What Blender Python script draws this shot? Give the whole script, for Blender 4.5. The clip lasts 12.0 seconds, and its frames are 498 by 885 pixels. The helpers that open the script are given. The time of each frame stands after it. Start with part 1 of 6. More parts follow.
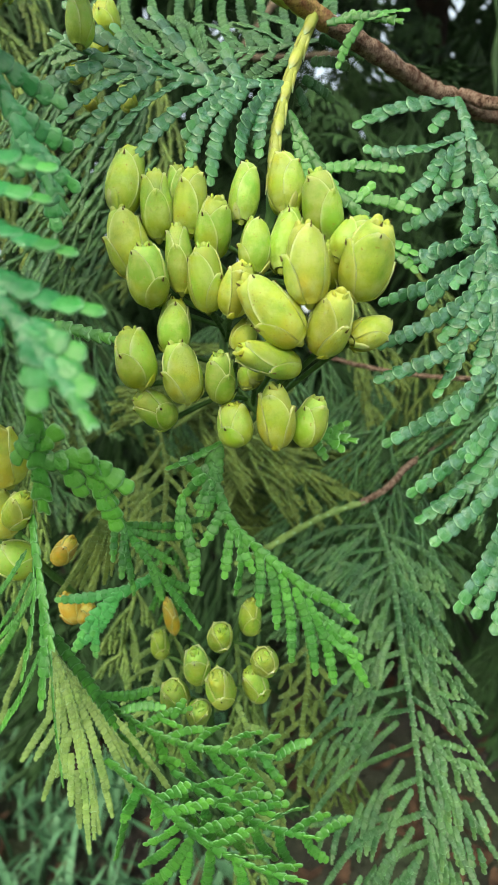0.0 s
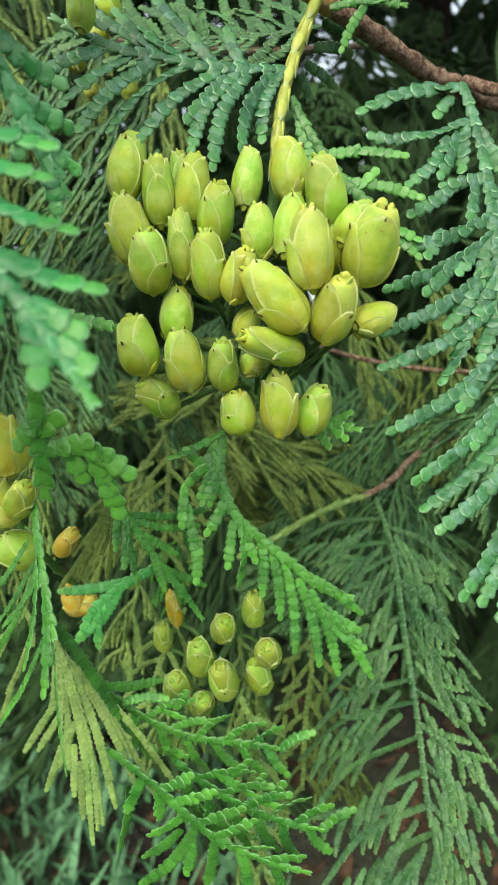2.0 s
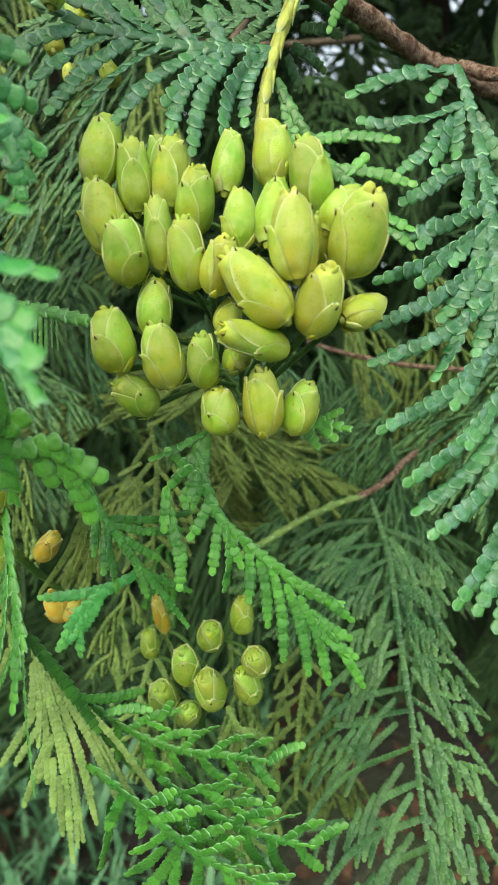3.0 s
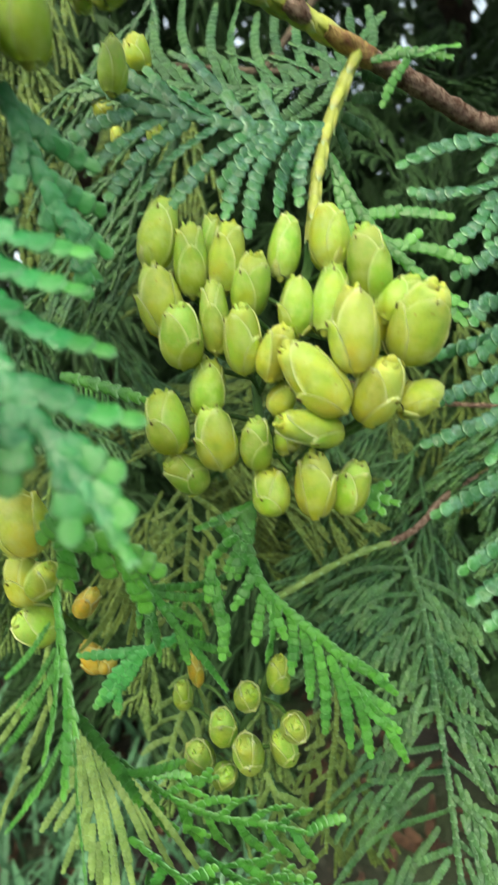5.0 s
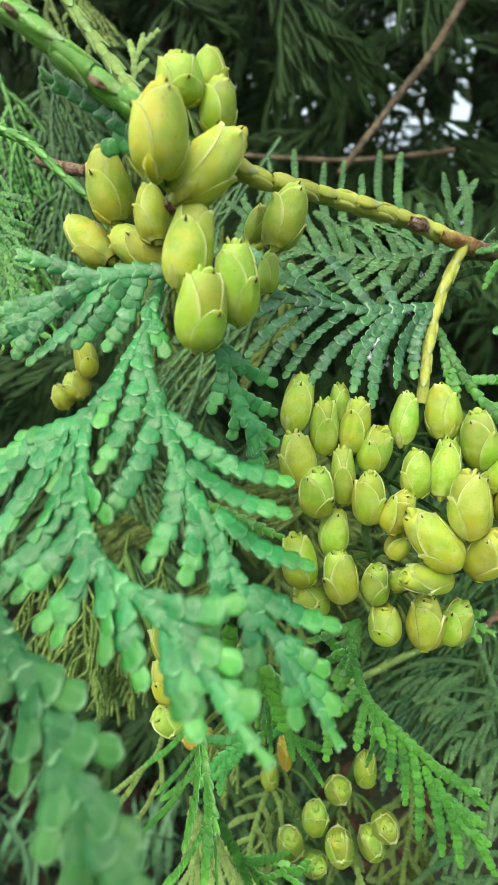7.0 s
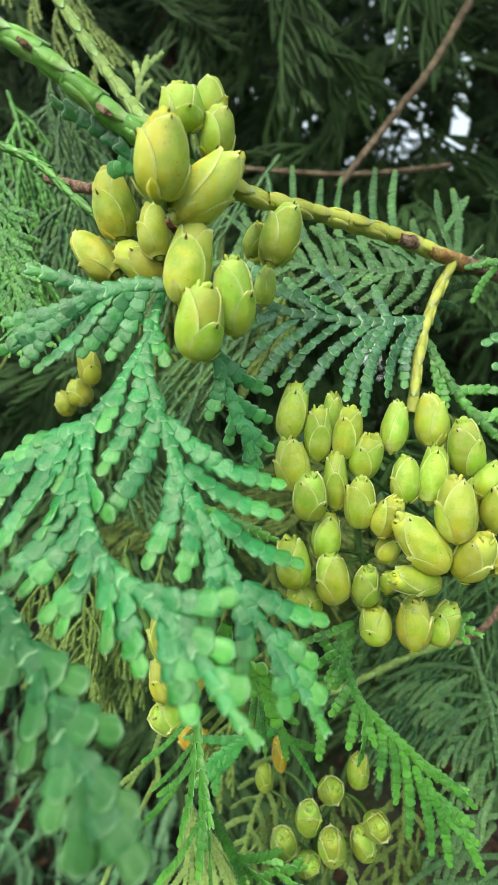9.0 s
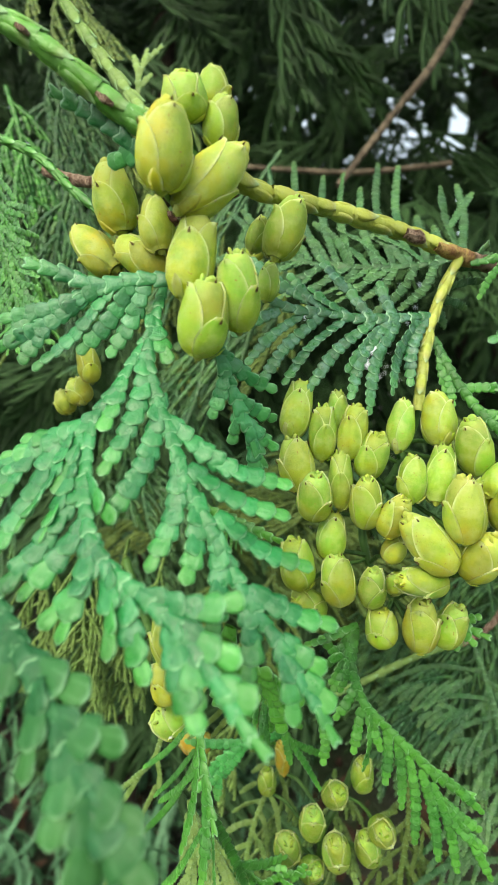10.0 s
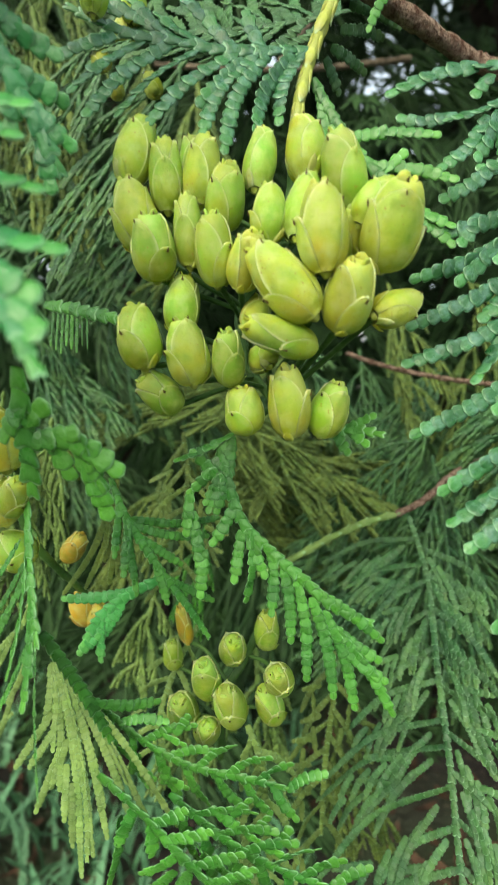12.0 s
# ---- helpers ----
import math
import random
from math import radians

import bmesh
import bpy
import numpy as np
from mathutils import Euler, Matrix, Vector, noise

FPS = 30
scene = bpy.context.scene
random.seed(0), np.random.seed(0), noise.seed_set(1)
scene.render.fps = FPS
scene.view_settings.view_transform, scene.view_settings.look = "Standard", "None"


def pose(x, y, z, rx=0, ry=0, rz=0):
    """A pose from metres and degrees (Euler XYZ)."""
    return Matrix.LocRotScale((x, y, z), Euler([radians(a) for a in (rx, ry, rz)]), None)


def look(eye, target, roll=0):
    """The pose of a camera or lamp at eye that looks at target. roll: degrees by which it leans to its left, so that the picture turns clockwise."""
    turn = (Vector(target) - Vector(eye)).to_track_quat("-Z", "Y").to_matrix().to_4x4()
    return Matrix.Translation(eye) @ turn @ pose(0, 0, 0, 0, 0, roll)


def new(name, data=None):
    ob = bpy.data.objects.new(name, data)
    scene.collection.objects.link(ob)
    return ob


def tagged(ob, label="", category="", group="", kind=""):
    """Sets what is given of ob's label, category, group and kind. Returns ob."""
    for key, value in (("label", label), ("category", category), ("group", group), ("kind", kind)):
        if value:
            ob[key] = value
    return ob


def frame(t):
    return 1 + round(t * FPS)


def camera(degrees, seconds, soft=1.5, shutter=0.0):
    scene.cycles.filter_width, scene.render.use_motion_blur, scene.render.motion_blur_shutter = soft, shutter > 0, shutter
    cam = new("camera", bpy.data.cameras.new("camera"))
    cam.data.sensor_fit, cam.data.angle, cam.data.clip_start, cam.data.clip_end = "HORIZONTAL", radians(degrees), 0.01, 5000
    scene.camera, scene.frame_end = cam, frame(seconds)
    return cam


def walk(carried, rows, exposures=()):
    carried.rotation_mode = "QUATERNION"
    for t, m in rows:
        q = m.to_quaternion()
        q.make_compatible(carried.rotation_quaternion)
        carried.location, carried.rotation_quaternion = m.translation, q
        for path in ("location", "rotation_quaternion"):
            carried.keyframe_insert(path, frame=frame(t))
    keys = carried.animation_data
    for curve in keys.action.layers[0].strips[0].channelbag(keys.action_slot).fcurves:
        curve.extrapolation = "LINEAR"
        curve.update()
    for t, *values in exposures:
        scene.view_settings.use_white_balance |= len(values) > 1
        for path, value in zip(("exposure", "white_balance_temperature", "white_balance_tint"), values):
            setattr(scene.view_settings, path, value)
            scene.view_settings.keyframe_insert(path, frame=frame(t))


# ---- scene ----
# ---- camera ----
cam = camera(55.28, 12.0, soft=1.5, shutter=0.4)
cam.data.dof.use_dof = True
cam.data.dof.focus_distance = 0.092
cam.data.dof.aperture_fstop = 32.0
ROWS = [
    (0, 0, -0, 1.1, 78, 0, 0),
    (0.5, -0.00102, -0.00087, 1.09938, 78.005, 0.018, -0.043),
    (1, -0.00271, -0.00099, 1.09865, 77.963, -0.017, 0.014),
    (1.5, -0.00024, -0.00154, 1.09886, 77.866, 0.04, 0.06),
    (2, -0.00023, 0.00027, 1.09805, 77.78, 0.145, 0.203),
    (2.5, 0.00262, 0.00316, 1.09713, 77.714, 0.258, 0.161),
    (4.5, 0.00308, 0.00664, 1.09837, 77.852, 0.246, 0.943),
    (5, -0.00399, 0.00785, 1.1101, 78.334, -0.148, 1.856),
    (5.5, -0.01166, 0.00389, 1.12194, 79.288, -0.683, 3.532),
    (6, -0.01428, -0.00246, 1.12733, 80.299, -1.086, 5.17),
    (6.5, -0.01808, -0.0067, 1.1324, 81.268, -1.433, 6.306),
    (7, -0.02065, -0.00571, 1.13378, 82.056, -1.77, 6.951),
    (9, -0.01945, -0.00952, 1.13386, 83.034, -2.181, 6.977),
    (9.5, -0.02076, -0.007, 1.13327, 83.026, -2.189, 6.863),
    (10, -0.02061, -0.00765, 1.13347, 82.992, -2.128, 6.824),
    (10.5, -0.01801, -0.00966, 1.13221, 82.756, -1.838, 6.561),
    (11, -0.00939, -0.00501, 1.11833, 82.097, -1.344, 6.271),
    (11.5, 0.00153, 0.00379, 1.10186, 80.993, -0.746, 5.651),
    (12, 0.00589, 0.00738, 1.09336, 80.095, -0.363, 5.518),
]
walk(cam, [(t, pose(*r)) for t, *r in ROWS], exposures=[(0, 1.10, 7000, -2)])

# ---- light ----
world = bpy.data.worlds.new("overcast_sky")
scene.world = world
world.use_nodes = True
wn = world.node_tree.nodes
sky = wn.new("ShaderNodeTexSky")
sky.sky_type, sky.sun_disc = "NISHITA", False
sky.sun_elevation, sky.sun_rotation = radians(46), radians(200)
sky.air_density, sky.dust_density, sky.ozone_density = 1.0, 5.0, 0.6
veil = wn.new("ShaderNodeMix")  # a thin even veil of cloud
veil.data_type = "RGBA"
veil.inputs[0].default_value, veil.inputs[7].default_value = 0.35, (6.3, 6.6, 7.1, 1)
world.node_tree.links.new(sky.outputs[0], veil.inputs[6])
world.node_tree.links.new(veil.outputs[2], wn["Background"].inputs[0])
wn["Background"].inputs[1].default_value = 0.15

sun_data = bpy.data.lights.new("sun", "SUN")
sun_data.energy, sun_data.angle, sun_data.color = 0.8, radians(60), (1.0, 0.96, 0.88)
sun = new("sun", sun_data)
sun.matrix_world = look((-0.9, -2.3, 3.6), (0, 0.1, 1.1))


# ---- materials ----
def material(name):
    m = bpy.data.materials.new(name)
    m.use_nodes = True
    return m, m.node_tree.nodes, m.node_tree.links, m.node_tree.nodes["Principled BSDF"]


def mix_node(nodes, links, fac, a, b, mode="MIX"):
    n = nodes.new("ShaderNodeMix")
    n.data_type, n.blend_type = "RGBA", mode
    for sock, v in ((n.inputs[0], fac), (n.inputs[6], a), (n.inputs[7], b)):
        if isinstance(v, (tuple, float, int)):
            sock.default_value = (*v, 1) if isinstance(v, tuple) else v
        else:
            links.new(v, sock)
    return n.outputs[2]


def noise_node(nodes, links, scale, detail=3.0, lo=0.35, hi=0.65, rough=0.6):
    """Noise of object space, spread between lo and hi."""
    co = nodes.new("ShaderNodeNewGeometry")
    n = nodes.new("ShaderNodeTexNoise")
    n.inputs["Scale"].default_value, n.inputs["Detail"].default_value = scale, detail
    n.inputs["Roughness"].default_value = rough
    links.new(co.outputs["Position"], n.inputs["Vector"])
    r = nodes.new("ShaderNodeMapRange")
    r.inputs[1].default_value, r.inputs[2].default_value = lo, hi
    links.new(n.outputs[0], r.inputs[0])
    return r.outputs[0]


def bump_node(nodes, links, bsdf, height, strength, distance):
    b = nodes.new("ShaderNodeBump")
    b.inputs["Strength"].default_value, b.inputs["Distance"].default_value = strength, distance
    links.new(height, b.inputs["Height"])
    links.new(b.outputs[0], bsdf.inputs["Normal"])


def scale_leaf_material(name, dark, light, bloom, tip, bloom_amount=0.6, rough=0.36, shine=0.5):
    """Waxy scale leaves: two greens, bluish bloom patches that also carry sky sheen, young tips, pale leaf margins,
    leaf to leaf variation.
    """
    m, n, l, bsdf = material(name)
    geo = n.new("ShaderNodeNewGeometry")
    c = mix_node(n, l, noise_node(n, l, 90, 2), dark, light)
    isl = n.new("ShaderNodeMapRange")
    isl.inputs[3].default_value, isl.inputs[4].default_value = 0.76, 1.22
    l.new(geo.outputs["Random Per Island"], isl.inputs[0])
    c = mix_node(n, l, 1.0, c, isl.outputs[0], "MULTIPLY")
    # wax bloom, with bluish sky glints painted into the same patches
    patch = n.new("ShaderNodeMath")
    patch.operation, patch.inputs[1].default_value = "MULTIPLY", bloom_amount
    l.new(noise_node(n, l, 520, 4, 0.46, 0.66), patch.inputs[0])
    c = mix_node(n, l, patch.outputs[0], c, bloom)
    age = n.new("ShaderNodeAttribute")
    age.attribute_name = "age"
    c = mix_node(n, l, age.outputs["Fac"], c, tip)
    margin = n.new("ShaderNodeAttribute")
    margin.attribute_name = "edge"
    thin = n.new("ShaderNodeMapRange")
    thin.inputs[1].default_value, thin.inputs[2].default_value, thin.inputs[4].default_value = 0.25, 0.75, 0.8
    l.new(margin.outputs["Fac"], thin.inputs[0])
    c = mix_node(n, l, thin.outputs[0], c, tuple(0.35 * a + 0.65 * b for a, b in zip(bloom, (0.26, 0.48, 0.26))))
    rnd = n.new("ShaderNodeObjectInfo")
    hsv = n.new("ShaderNodeHueSaturation")
    vr = n.new("ShaderNodeMapRange")
    vr.inputs[3].default_value, vr.inputs[4].default_value = 0.80, 1.20
    l.new(rnd.outputs["Random"], vr.inputs[0])
    l.new(vr.outputs[0], hsv.inputs["Value"])
    l.new(c, hsv.inputs["Color"])
    l.new(hsv.outputs[0], bsdf.inputs["Base Color"])
    rr = n.new("ShaderNodeMapRange")
    rr.inputs[3].default_value, rr.inputs[4].default_value = rough - 0.1, rough + 0.18
    l.new(noise_node(n, l, 700, 2), rr.inputs[0])
    l.new(rr.outputs[0], bsdf.inputs["Roughness"])
    bsdf.inputs["Specular IOR Level"].default_value = shine
    bump_node(n, l, bsdf, noise_node(n, l, 700, 4, 0.3, 0.7), 0.45, 0.0003)
    return m


def cone_material(name, base, body, top, warm):
    """Unripe cone skin: yellower at the base, pale waxy bloom on top, faint pores and scars."""
    m, n, l, bsdf = material(name)
    tc = n.new("ShaderNodeTexCoord")
    sep = n.new("ShaderNodeSeparateXYZ")
    l.new(tc.outputs["Object"], sep.inputs[0])
    ramp = n.new("ShaderNodeValToRGB")
    e = ramp.color_ramp.elements
    e[0].position, e[0].color = 0.05, (*base, 1)
    e[1].position, e[1].color = 0.95, (*top, 1)
    mid = e.new(0.5)
    mid.color = (*body, 1)
    l.new(sep.outputs[2], ramp.inputs[0])
    c = mix_node(n, l, noise_node(n, l, 130, 2, 0.45, 0.7), ramp.outputs[0], warm)
    c = mix_node(n, l, noise_node(n, l, 420, 3, 0.44, 0.70), c, tuple(0.7 * a + 0.3 * b for a, b in zip(top, (0.66, 0.62, 0.20))))
    c = mix_node(n, l, noise_node(n, l, 240, 4, 0.50, 0.84), c, (0.19, 0.36, 0.03))
    c = mix_node(n, l, noise_node(n, l, 190, 5, 0.68, 0.95), c, (0.42, 0.27, 0.06))
    rnd = n.new("ShaderNodeObjectInfo")
    hsv = n.new("ShaderNodeHueSaturation")
    vr = n.new("ShaderNodeMapRange")
    vr.inputs[3].default_value, vr.inputs[4].default_value = 0.62, 0.88
    l.new(rnd.outputs["Random"], vr.inputs[0])
    l.new(vr.outputs[0], hsv.inputs["Value"])
    hr = n.new("ShaderNodeMapRange")
    hr.inputs[3].default_value, hr.inputs[4].default_value = 0.488, 0.512
    l.new(rnd.outputs["Random"], hr.inputs[0])
    l.new(hr.outputs[0], hsv.inputs["Hue"])
    l.new(c, hsv.inputs["Color"])
    rim = n.new("ShaderNodeAttribute")
    rim.attribute_name = "age"
    half = n.new("ShaderNodeMath")
    half.operation, half.inputs[1].default_value = "MULTIPLY", 0.8
    l.new(rim.outputs["Fac"], half.inputs[0])
    c = mix_node(n, l, half.outputs[0], hsv.outputs[0], (0.66, 0.74, 0.34))
    c = mix_node(n, l, noise_node(n, l, 1500, 2, 0.66, 0.74), c, (0.28, 0.24, 0.04))
    l.new(c, bsdf.inputs["Base Color"])
    rr = n.new("ShaderNodeMapRange")
    rr.inputs[3].default_value, rr.inputs[4].default_value = 0.34, 0.55
    l.new(noise_node(n, l, 600, 3), rr.inputs[0])
    l.new(rr.outputs[0], bsdf.inputs["Roughness"])
    bsdf.inputs["Specular IOR Level"].default_value = 0.32
    bsdf.inputs["Subsurface Weight"].default_value = 0.65
    bsdf.inputs["Subsurface Radius"].default_value = (0.0020, 0.0018, 0.0006)
    bsdf.inputs["Subsurface Scale"].default_value = 1.0
    bump_node(n, l, bsdf, noise_node(n, l, 520, 6, 0.3, 0.7, 0.7), 0.45, 0.00035)
    return m


def bark_material(name, dark, light, scale, rough=0.85, depth=0.0006):
    m, n, l, bsdf = material(name)
    c = mix_node(n, l, noise_node(n, l, scale, 5, 0.35, 0.62), dark, light)
    c = mix_node(n, l, noise_node(n, l, scale * 5, 4, 0.5, 0.75), c, tuple(v * 0.45 for v in dark))
    l.new(c, bsdf.inputs["Base Color"])
    bsdf.inputs["Roughness"].default_value = rough
    bsdf.inputs["Specular IOR Level"].default_value = 0.25
    bump_node(n, l, bsdf, noise_node(n, l, scale * 3, 6, 0.3, 0.7), 0.8, depth)
    return m


LEAF = scale_leaf_material("scale_leaf_blue_green", (0.010, 0.080, 0.020), (0.030, 0.134, 0.036), (0.115, 0.230, 0.195), (0.08, 0.29, 0.05), 0.58)
LEAF_NEAR = scale_leaf_material("scale_leaf_fresh_green", (0.005, 0.110, 0.026), (0.022, 0.195, 0.048), (0.060, 0.240, 0.115), (0.09, 0.34, 0.03), 0.34, 0.36, 0.5)
LEAF_DEEP = scale_leaf_material("scale_leaf_deep_green", (0.020, 0.118, 0.013), (0.060, 0.220, 0.026), (0.080, 0.235, 0.070), (0.120, 0.370, 0.040), 0.24)
# brighter copy of the deep green, with the light in the gap coloured in
LEAF_LIT = scale_leaf_material("scale_leaf_lit_green", (0.030, 0.200, 0.040), (0.065, 0.310, 0.070), (0.10, 0.34, 0.13), (0.19, 0.46, 0.10), 0.4)
LEAF_OLIVE = scale_leaf_material("scale_leaf_olive_inner", (0.052, 0.094, 0.017), (0.110, 0.160, 0.032), (0.115, 0.170, 0.055), (0.150, 0.200, 0.045), 0.4, 0.6, 0.25)
LEAF_PALE = scale_leaf_material("scale_leaf_pale_underside", (0.090, 0.165, 0.036), (0.165, 0.255, 0.065), (0.20, 0.28, 0.12), (0.20, 0.32, 0.08), 0.4, 0.55, 0.3)
# nearest spray: the shade it hangs in is put into this darker green
LEAF_NEAR_SHADE = scale_leaf_material("scale_leaf_near_shade", (0.005, 0.062, 0.016), (0.013, 0.100, 0.028), (0.024, 0.125, 0.050), (0.055, 0.18, 0.03), 0.35, 0.5, 0.3)
LEAF_SOFT = scale_leaf_material("scale_leaf_soft_blue_green", (0.009, 0.105, 0.030), (0.028, 0.185, 0.052), (0.085, 0.245, 0.145), (0.09, 0.33, 0.06), 0.42)
# dimmer copy for sprays in shade: the shade sits in these base colours
LEAF_SHADED = scale_leaf_material("scale_leaf_shaded_green", (0.018, 0.078, 0.020), (0.052, 0.132, 0.034), (0.070, 0.155, 0.090), (0.095, 0.180, 0.040), 0.4, 0.45, 0.4)
STEM_YELLOW = scale_leaf_material("stem_yellow_green", (0.24, 0.29, 0.04), (0.36, 0.40, 0.07), (0.40, 0.44, 0.17), (0.34, 0.24, 0.09), 0.4, 0.45, 0.4)
STEM_GREEN = scale_leaf_material("stem_green", (0.06, 0.20, 0.025), (0.12, 0.32, 0.045), (0.17, 0.36, 0.12), (0.26, 0.24, 0.09), 0.4, 0.42, 0.5)
STEM_DARK = scale_leaf_material("stem_dark_green", (0.03, 0.09, 0.015), (0.07, 0.16, 0.03), (0.09, 0.17, 0.05), (0.1, 0.2, 0.04), 0.4, 0.5, 0.35)
STEM_ORANGE = bark_material("stem_orange_brown", (0.22, 0.10, 0.05), (0.42, 0.30, 0.10), 500, 0.6, 0.0003)
CONE_SKINS = [
    cone_material("cone_skin_yellow", (0.445, 0.480, 0.040), (0.430, 0.560, 0.060), (0.470, 0.610, 0.130), (0.580, 0.540, 0.060)),
    cone_material("cone_skin_lime", (0.370, 0.490, 0.038), (0.330, 0.560, 0.056), (0.400, 0.600, 0.120), (0.480, 0.530, 0.055)),
    cone_material("cone_skin_green", (0.300, 0.440, 0.036), (0.270, 0.500, 0.052), (0.360, 0.560, 0.110), (0.410, 0.490, 0.050)),
    cone_material("cone_skin_ripening", (0.520, 0.330, 0.030), (0.560, 0.400, 0.045), (0.580, 0.470, 0.100), (0.620, 0.360, 0.040)),
]
CONE_TIP = bark_material("dark_scale_point", (0.05, 0.035, 0.012), (0.16, 0.12, 0.04), 900)
CONE_EDGE = cone_material("pale_dry_edge", (0.40, 0.48, 0.10), (0.44, 0.52, 0.16), (0.48, 0.56, 0.22), (0.46, 0.50, 0.14))
BARK_RED = bark_material("bark_red_brown", (0.13, 0.060, 0.038), (0.46, 0.33, 0.25), 520, 0.85, 0.0015)
BARK_DARK = bark_material("bark_dark", (0.020, 0.014, 0.010), (0.06, 0.045, 0.035), 30, 0.95, 0.01)
BARK_THIN = bark_material("bark_thin_brown", (0.055, 0.042, 0.030), (0.17, 0.135, 0.095), 160)


# ---- builders ----
def mesh_of(name, verts, faces, mat, age=None):
    me = bpy.data.meshes.new(name)
    me.from_pydata(np.asarray(verts).tolist(), [], [tuple(f) for f in np.asarray(faces).tolist()] if isinstance(faces, np.ndarray) else faces)
    me.polygons.foreach_set("use_smooth", [True] * len(me.polygons))
    if age is not None:
        age = np.asarray(age, dtype=np.float32)
        for k, name in enumerate(("age",) if age.ndim == 1 else ("age", "edge")):
            a = me.attributes.new(name, "FLOAT", "POINT")
            a.data.foreach_set("value", np.ascontiguousarray(age if age.ndim == 1 else age[:, k]))
    me.materials.append(mat)
    return me


def part(name, data, parent, label=""):
    ob = new(name, data)
    ob.parent = parent
    if label:
        tagged(ob, label)
    return ob


def tube(stations, sides):
    """Rings of verts round a line of (x, y, z, rx, rz), the line running along y; closed ends."""
    ang = np.arange(sides) * 2 * np.pi / sides
    v = np.concatenate([np.stack([x + rx * np.cos(ang), np.full(sides, y), z + rz * np.sin(ang)], 1) for x, y, z, rx, rz in stations])
    f = [(i * sides + j, i * sides + (j + 1) % sides, (i + 1) * sides + (j + 1) % sides, (i + 1) * sides + j)
         for i in range(len(stations) - 1) for j in range(sides)]
    return v, f


def joined(pieces):
    vs, fs, k = [], [], 0
    for v, f in pieces:
        vs.append(v)
        fs += [tuple(i + k for i in q) for q in f]
        k += len(v)
    return np.concatenate(vs), np.array(fs)


ACROSS = (1.0, 0.84, 0.45, 0.0, -0.45, -0.84, -1.0, -0.84, -0.45, 0.0, 0.45, 0.84)


def node_template(rows, notch, keel):
    """One whorl of scale leaves as a closed shell: across x, along y, thickness z, pitch 1, width 1.
    rows: (place along, half-width, half-thickness). The two side leaves curve in at the top and part by the notch,
    the face leaf stands up as a keel. Gives verts, faces and how near each vert lies to a leaf margin."""
    v, margin = [], []
    for y, half, thick in rows:
        up = min(1.0, max(0.0, y))
        for i, k in enumerate(ACROSS):
            lift = (1.0 + keel * (1 - abs(up - 0.45) * 1.4)) if k == 0 else {0.45: 0.93, 0.84: 0.66, 1.0: 0.0}[abs(k)]
            v.append((half * k, y - notch * up ** 3 * (1 - abs(k)) + 0.05 * up * (1 - k * k), thick * lift * (1 if i < 6 else -1)))
            side = max(0.0, abs(k) - 0.84) / 0.16 * min(1, max(0, y - 0.15) * 2.5)
            margin.append(max(side, max(0.0, y - 0.90) * 6, 0.34 * (abs(k) == 0.45) * (0.3 < y < 0.9)))
    n = len(ACROSS)
    f = [(i * n + j, i * n + (j + 1) % n, (i + 1) * n + (j + 1) % n, (i + 1) * n + j) for i in range(len(rows) - 1) for j in range(n)]
    return np.array(v), np.array(f), np.clip(margin, 0, 1)


def stem_node_template():
    """A stretch of young stem with one opposite pair of long pressed scale leaves, their points free."""
    core = [(0, -0.05, 0, 0.36, 0.36), (0, 1.05, 0, 0.36, 0.36)]
    leaf = [(0, -0.10, 0.20, 0.18, 0.14), (0, 0.25, 0.24, 0.34, 0.16), (0, 0.60, 0.265, 0.33, 0.15), (0, 0.92, 0.31, 0.22, 0.11), (0, 1.18, 0.42, 0.03, 0.03)]
    return joined([tube(core, 8), tube(leaf, 8), tube([(x, y, -z, a, b) for x, y, z, a, b in leaf], 8)])


def plain_node_template():
    """A cheaper node for foliage farther in: one flat, scalloped pad."""
    return tube([(0, -0.1, 0, 0.24, 0.07), (0, 0.38, 0, 0.45, 0.11), (0, 0.80, 0, 0.49, 0.10), (0, 1.08, 0, 0.24, 0.04)], 4)


BEAD_ROWS = ((-0.30, 0.30, 0.035), (0.06, 0.38, 0.055), (0.36, 0.447, 0.078), (0.64, 0.49, 0.090), (0.82, 0.485, 0.090), (0.97, 0.395, 0.076), (1.07, 0.24, 0.026))
AXIS_ROWS = ((-0.15, 0.32, 0.09), (0.20, 0.37, 0.12), (0.50, 0.43, 0.14), (0.76, 0.49, 0.135), (0.94, 0.50, 0.11), (1.05, 0.42, 0.08), (1.10, 0.30, 0.03))
NODE, NODE_F, NODE_RIM = node_template(BEAD_ROWS, -0.08, 0.14)
AXIS, _, AXIS_RIM = node_template(AXIS_ROWS, 0.28, 0.30)
PLAIN_RIM = np.repeat([0, 0, 0.15, 0.6], 4)
STEM, STEM_F = stem_node_template()
STEM_RIM = np.concatenate([np.zeros(16), np.repeat([0, 0, 0.1, 0.5, 1.0], 8), np.repeat([0, 0, 0.1, 0.5, 1.0], 8)])
PLAIN, PLAIN_F = plain_node_template()[0], np.array(plain_node_template()[1])
rng = np.random.RandomState(7)


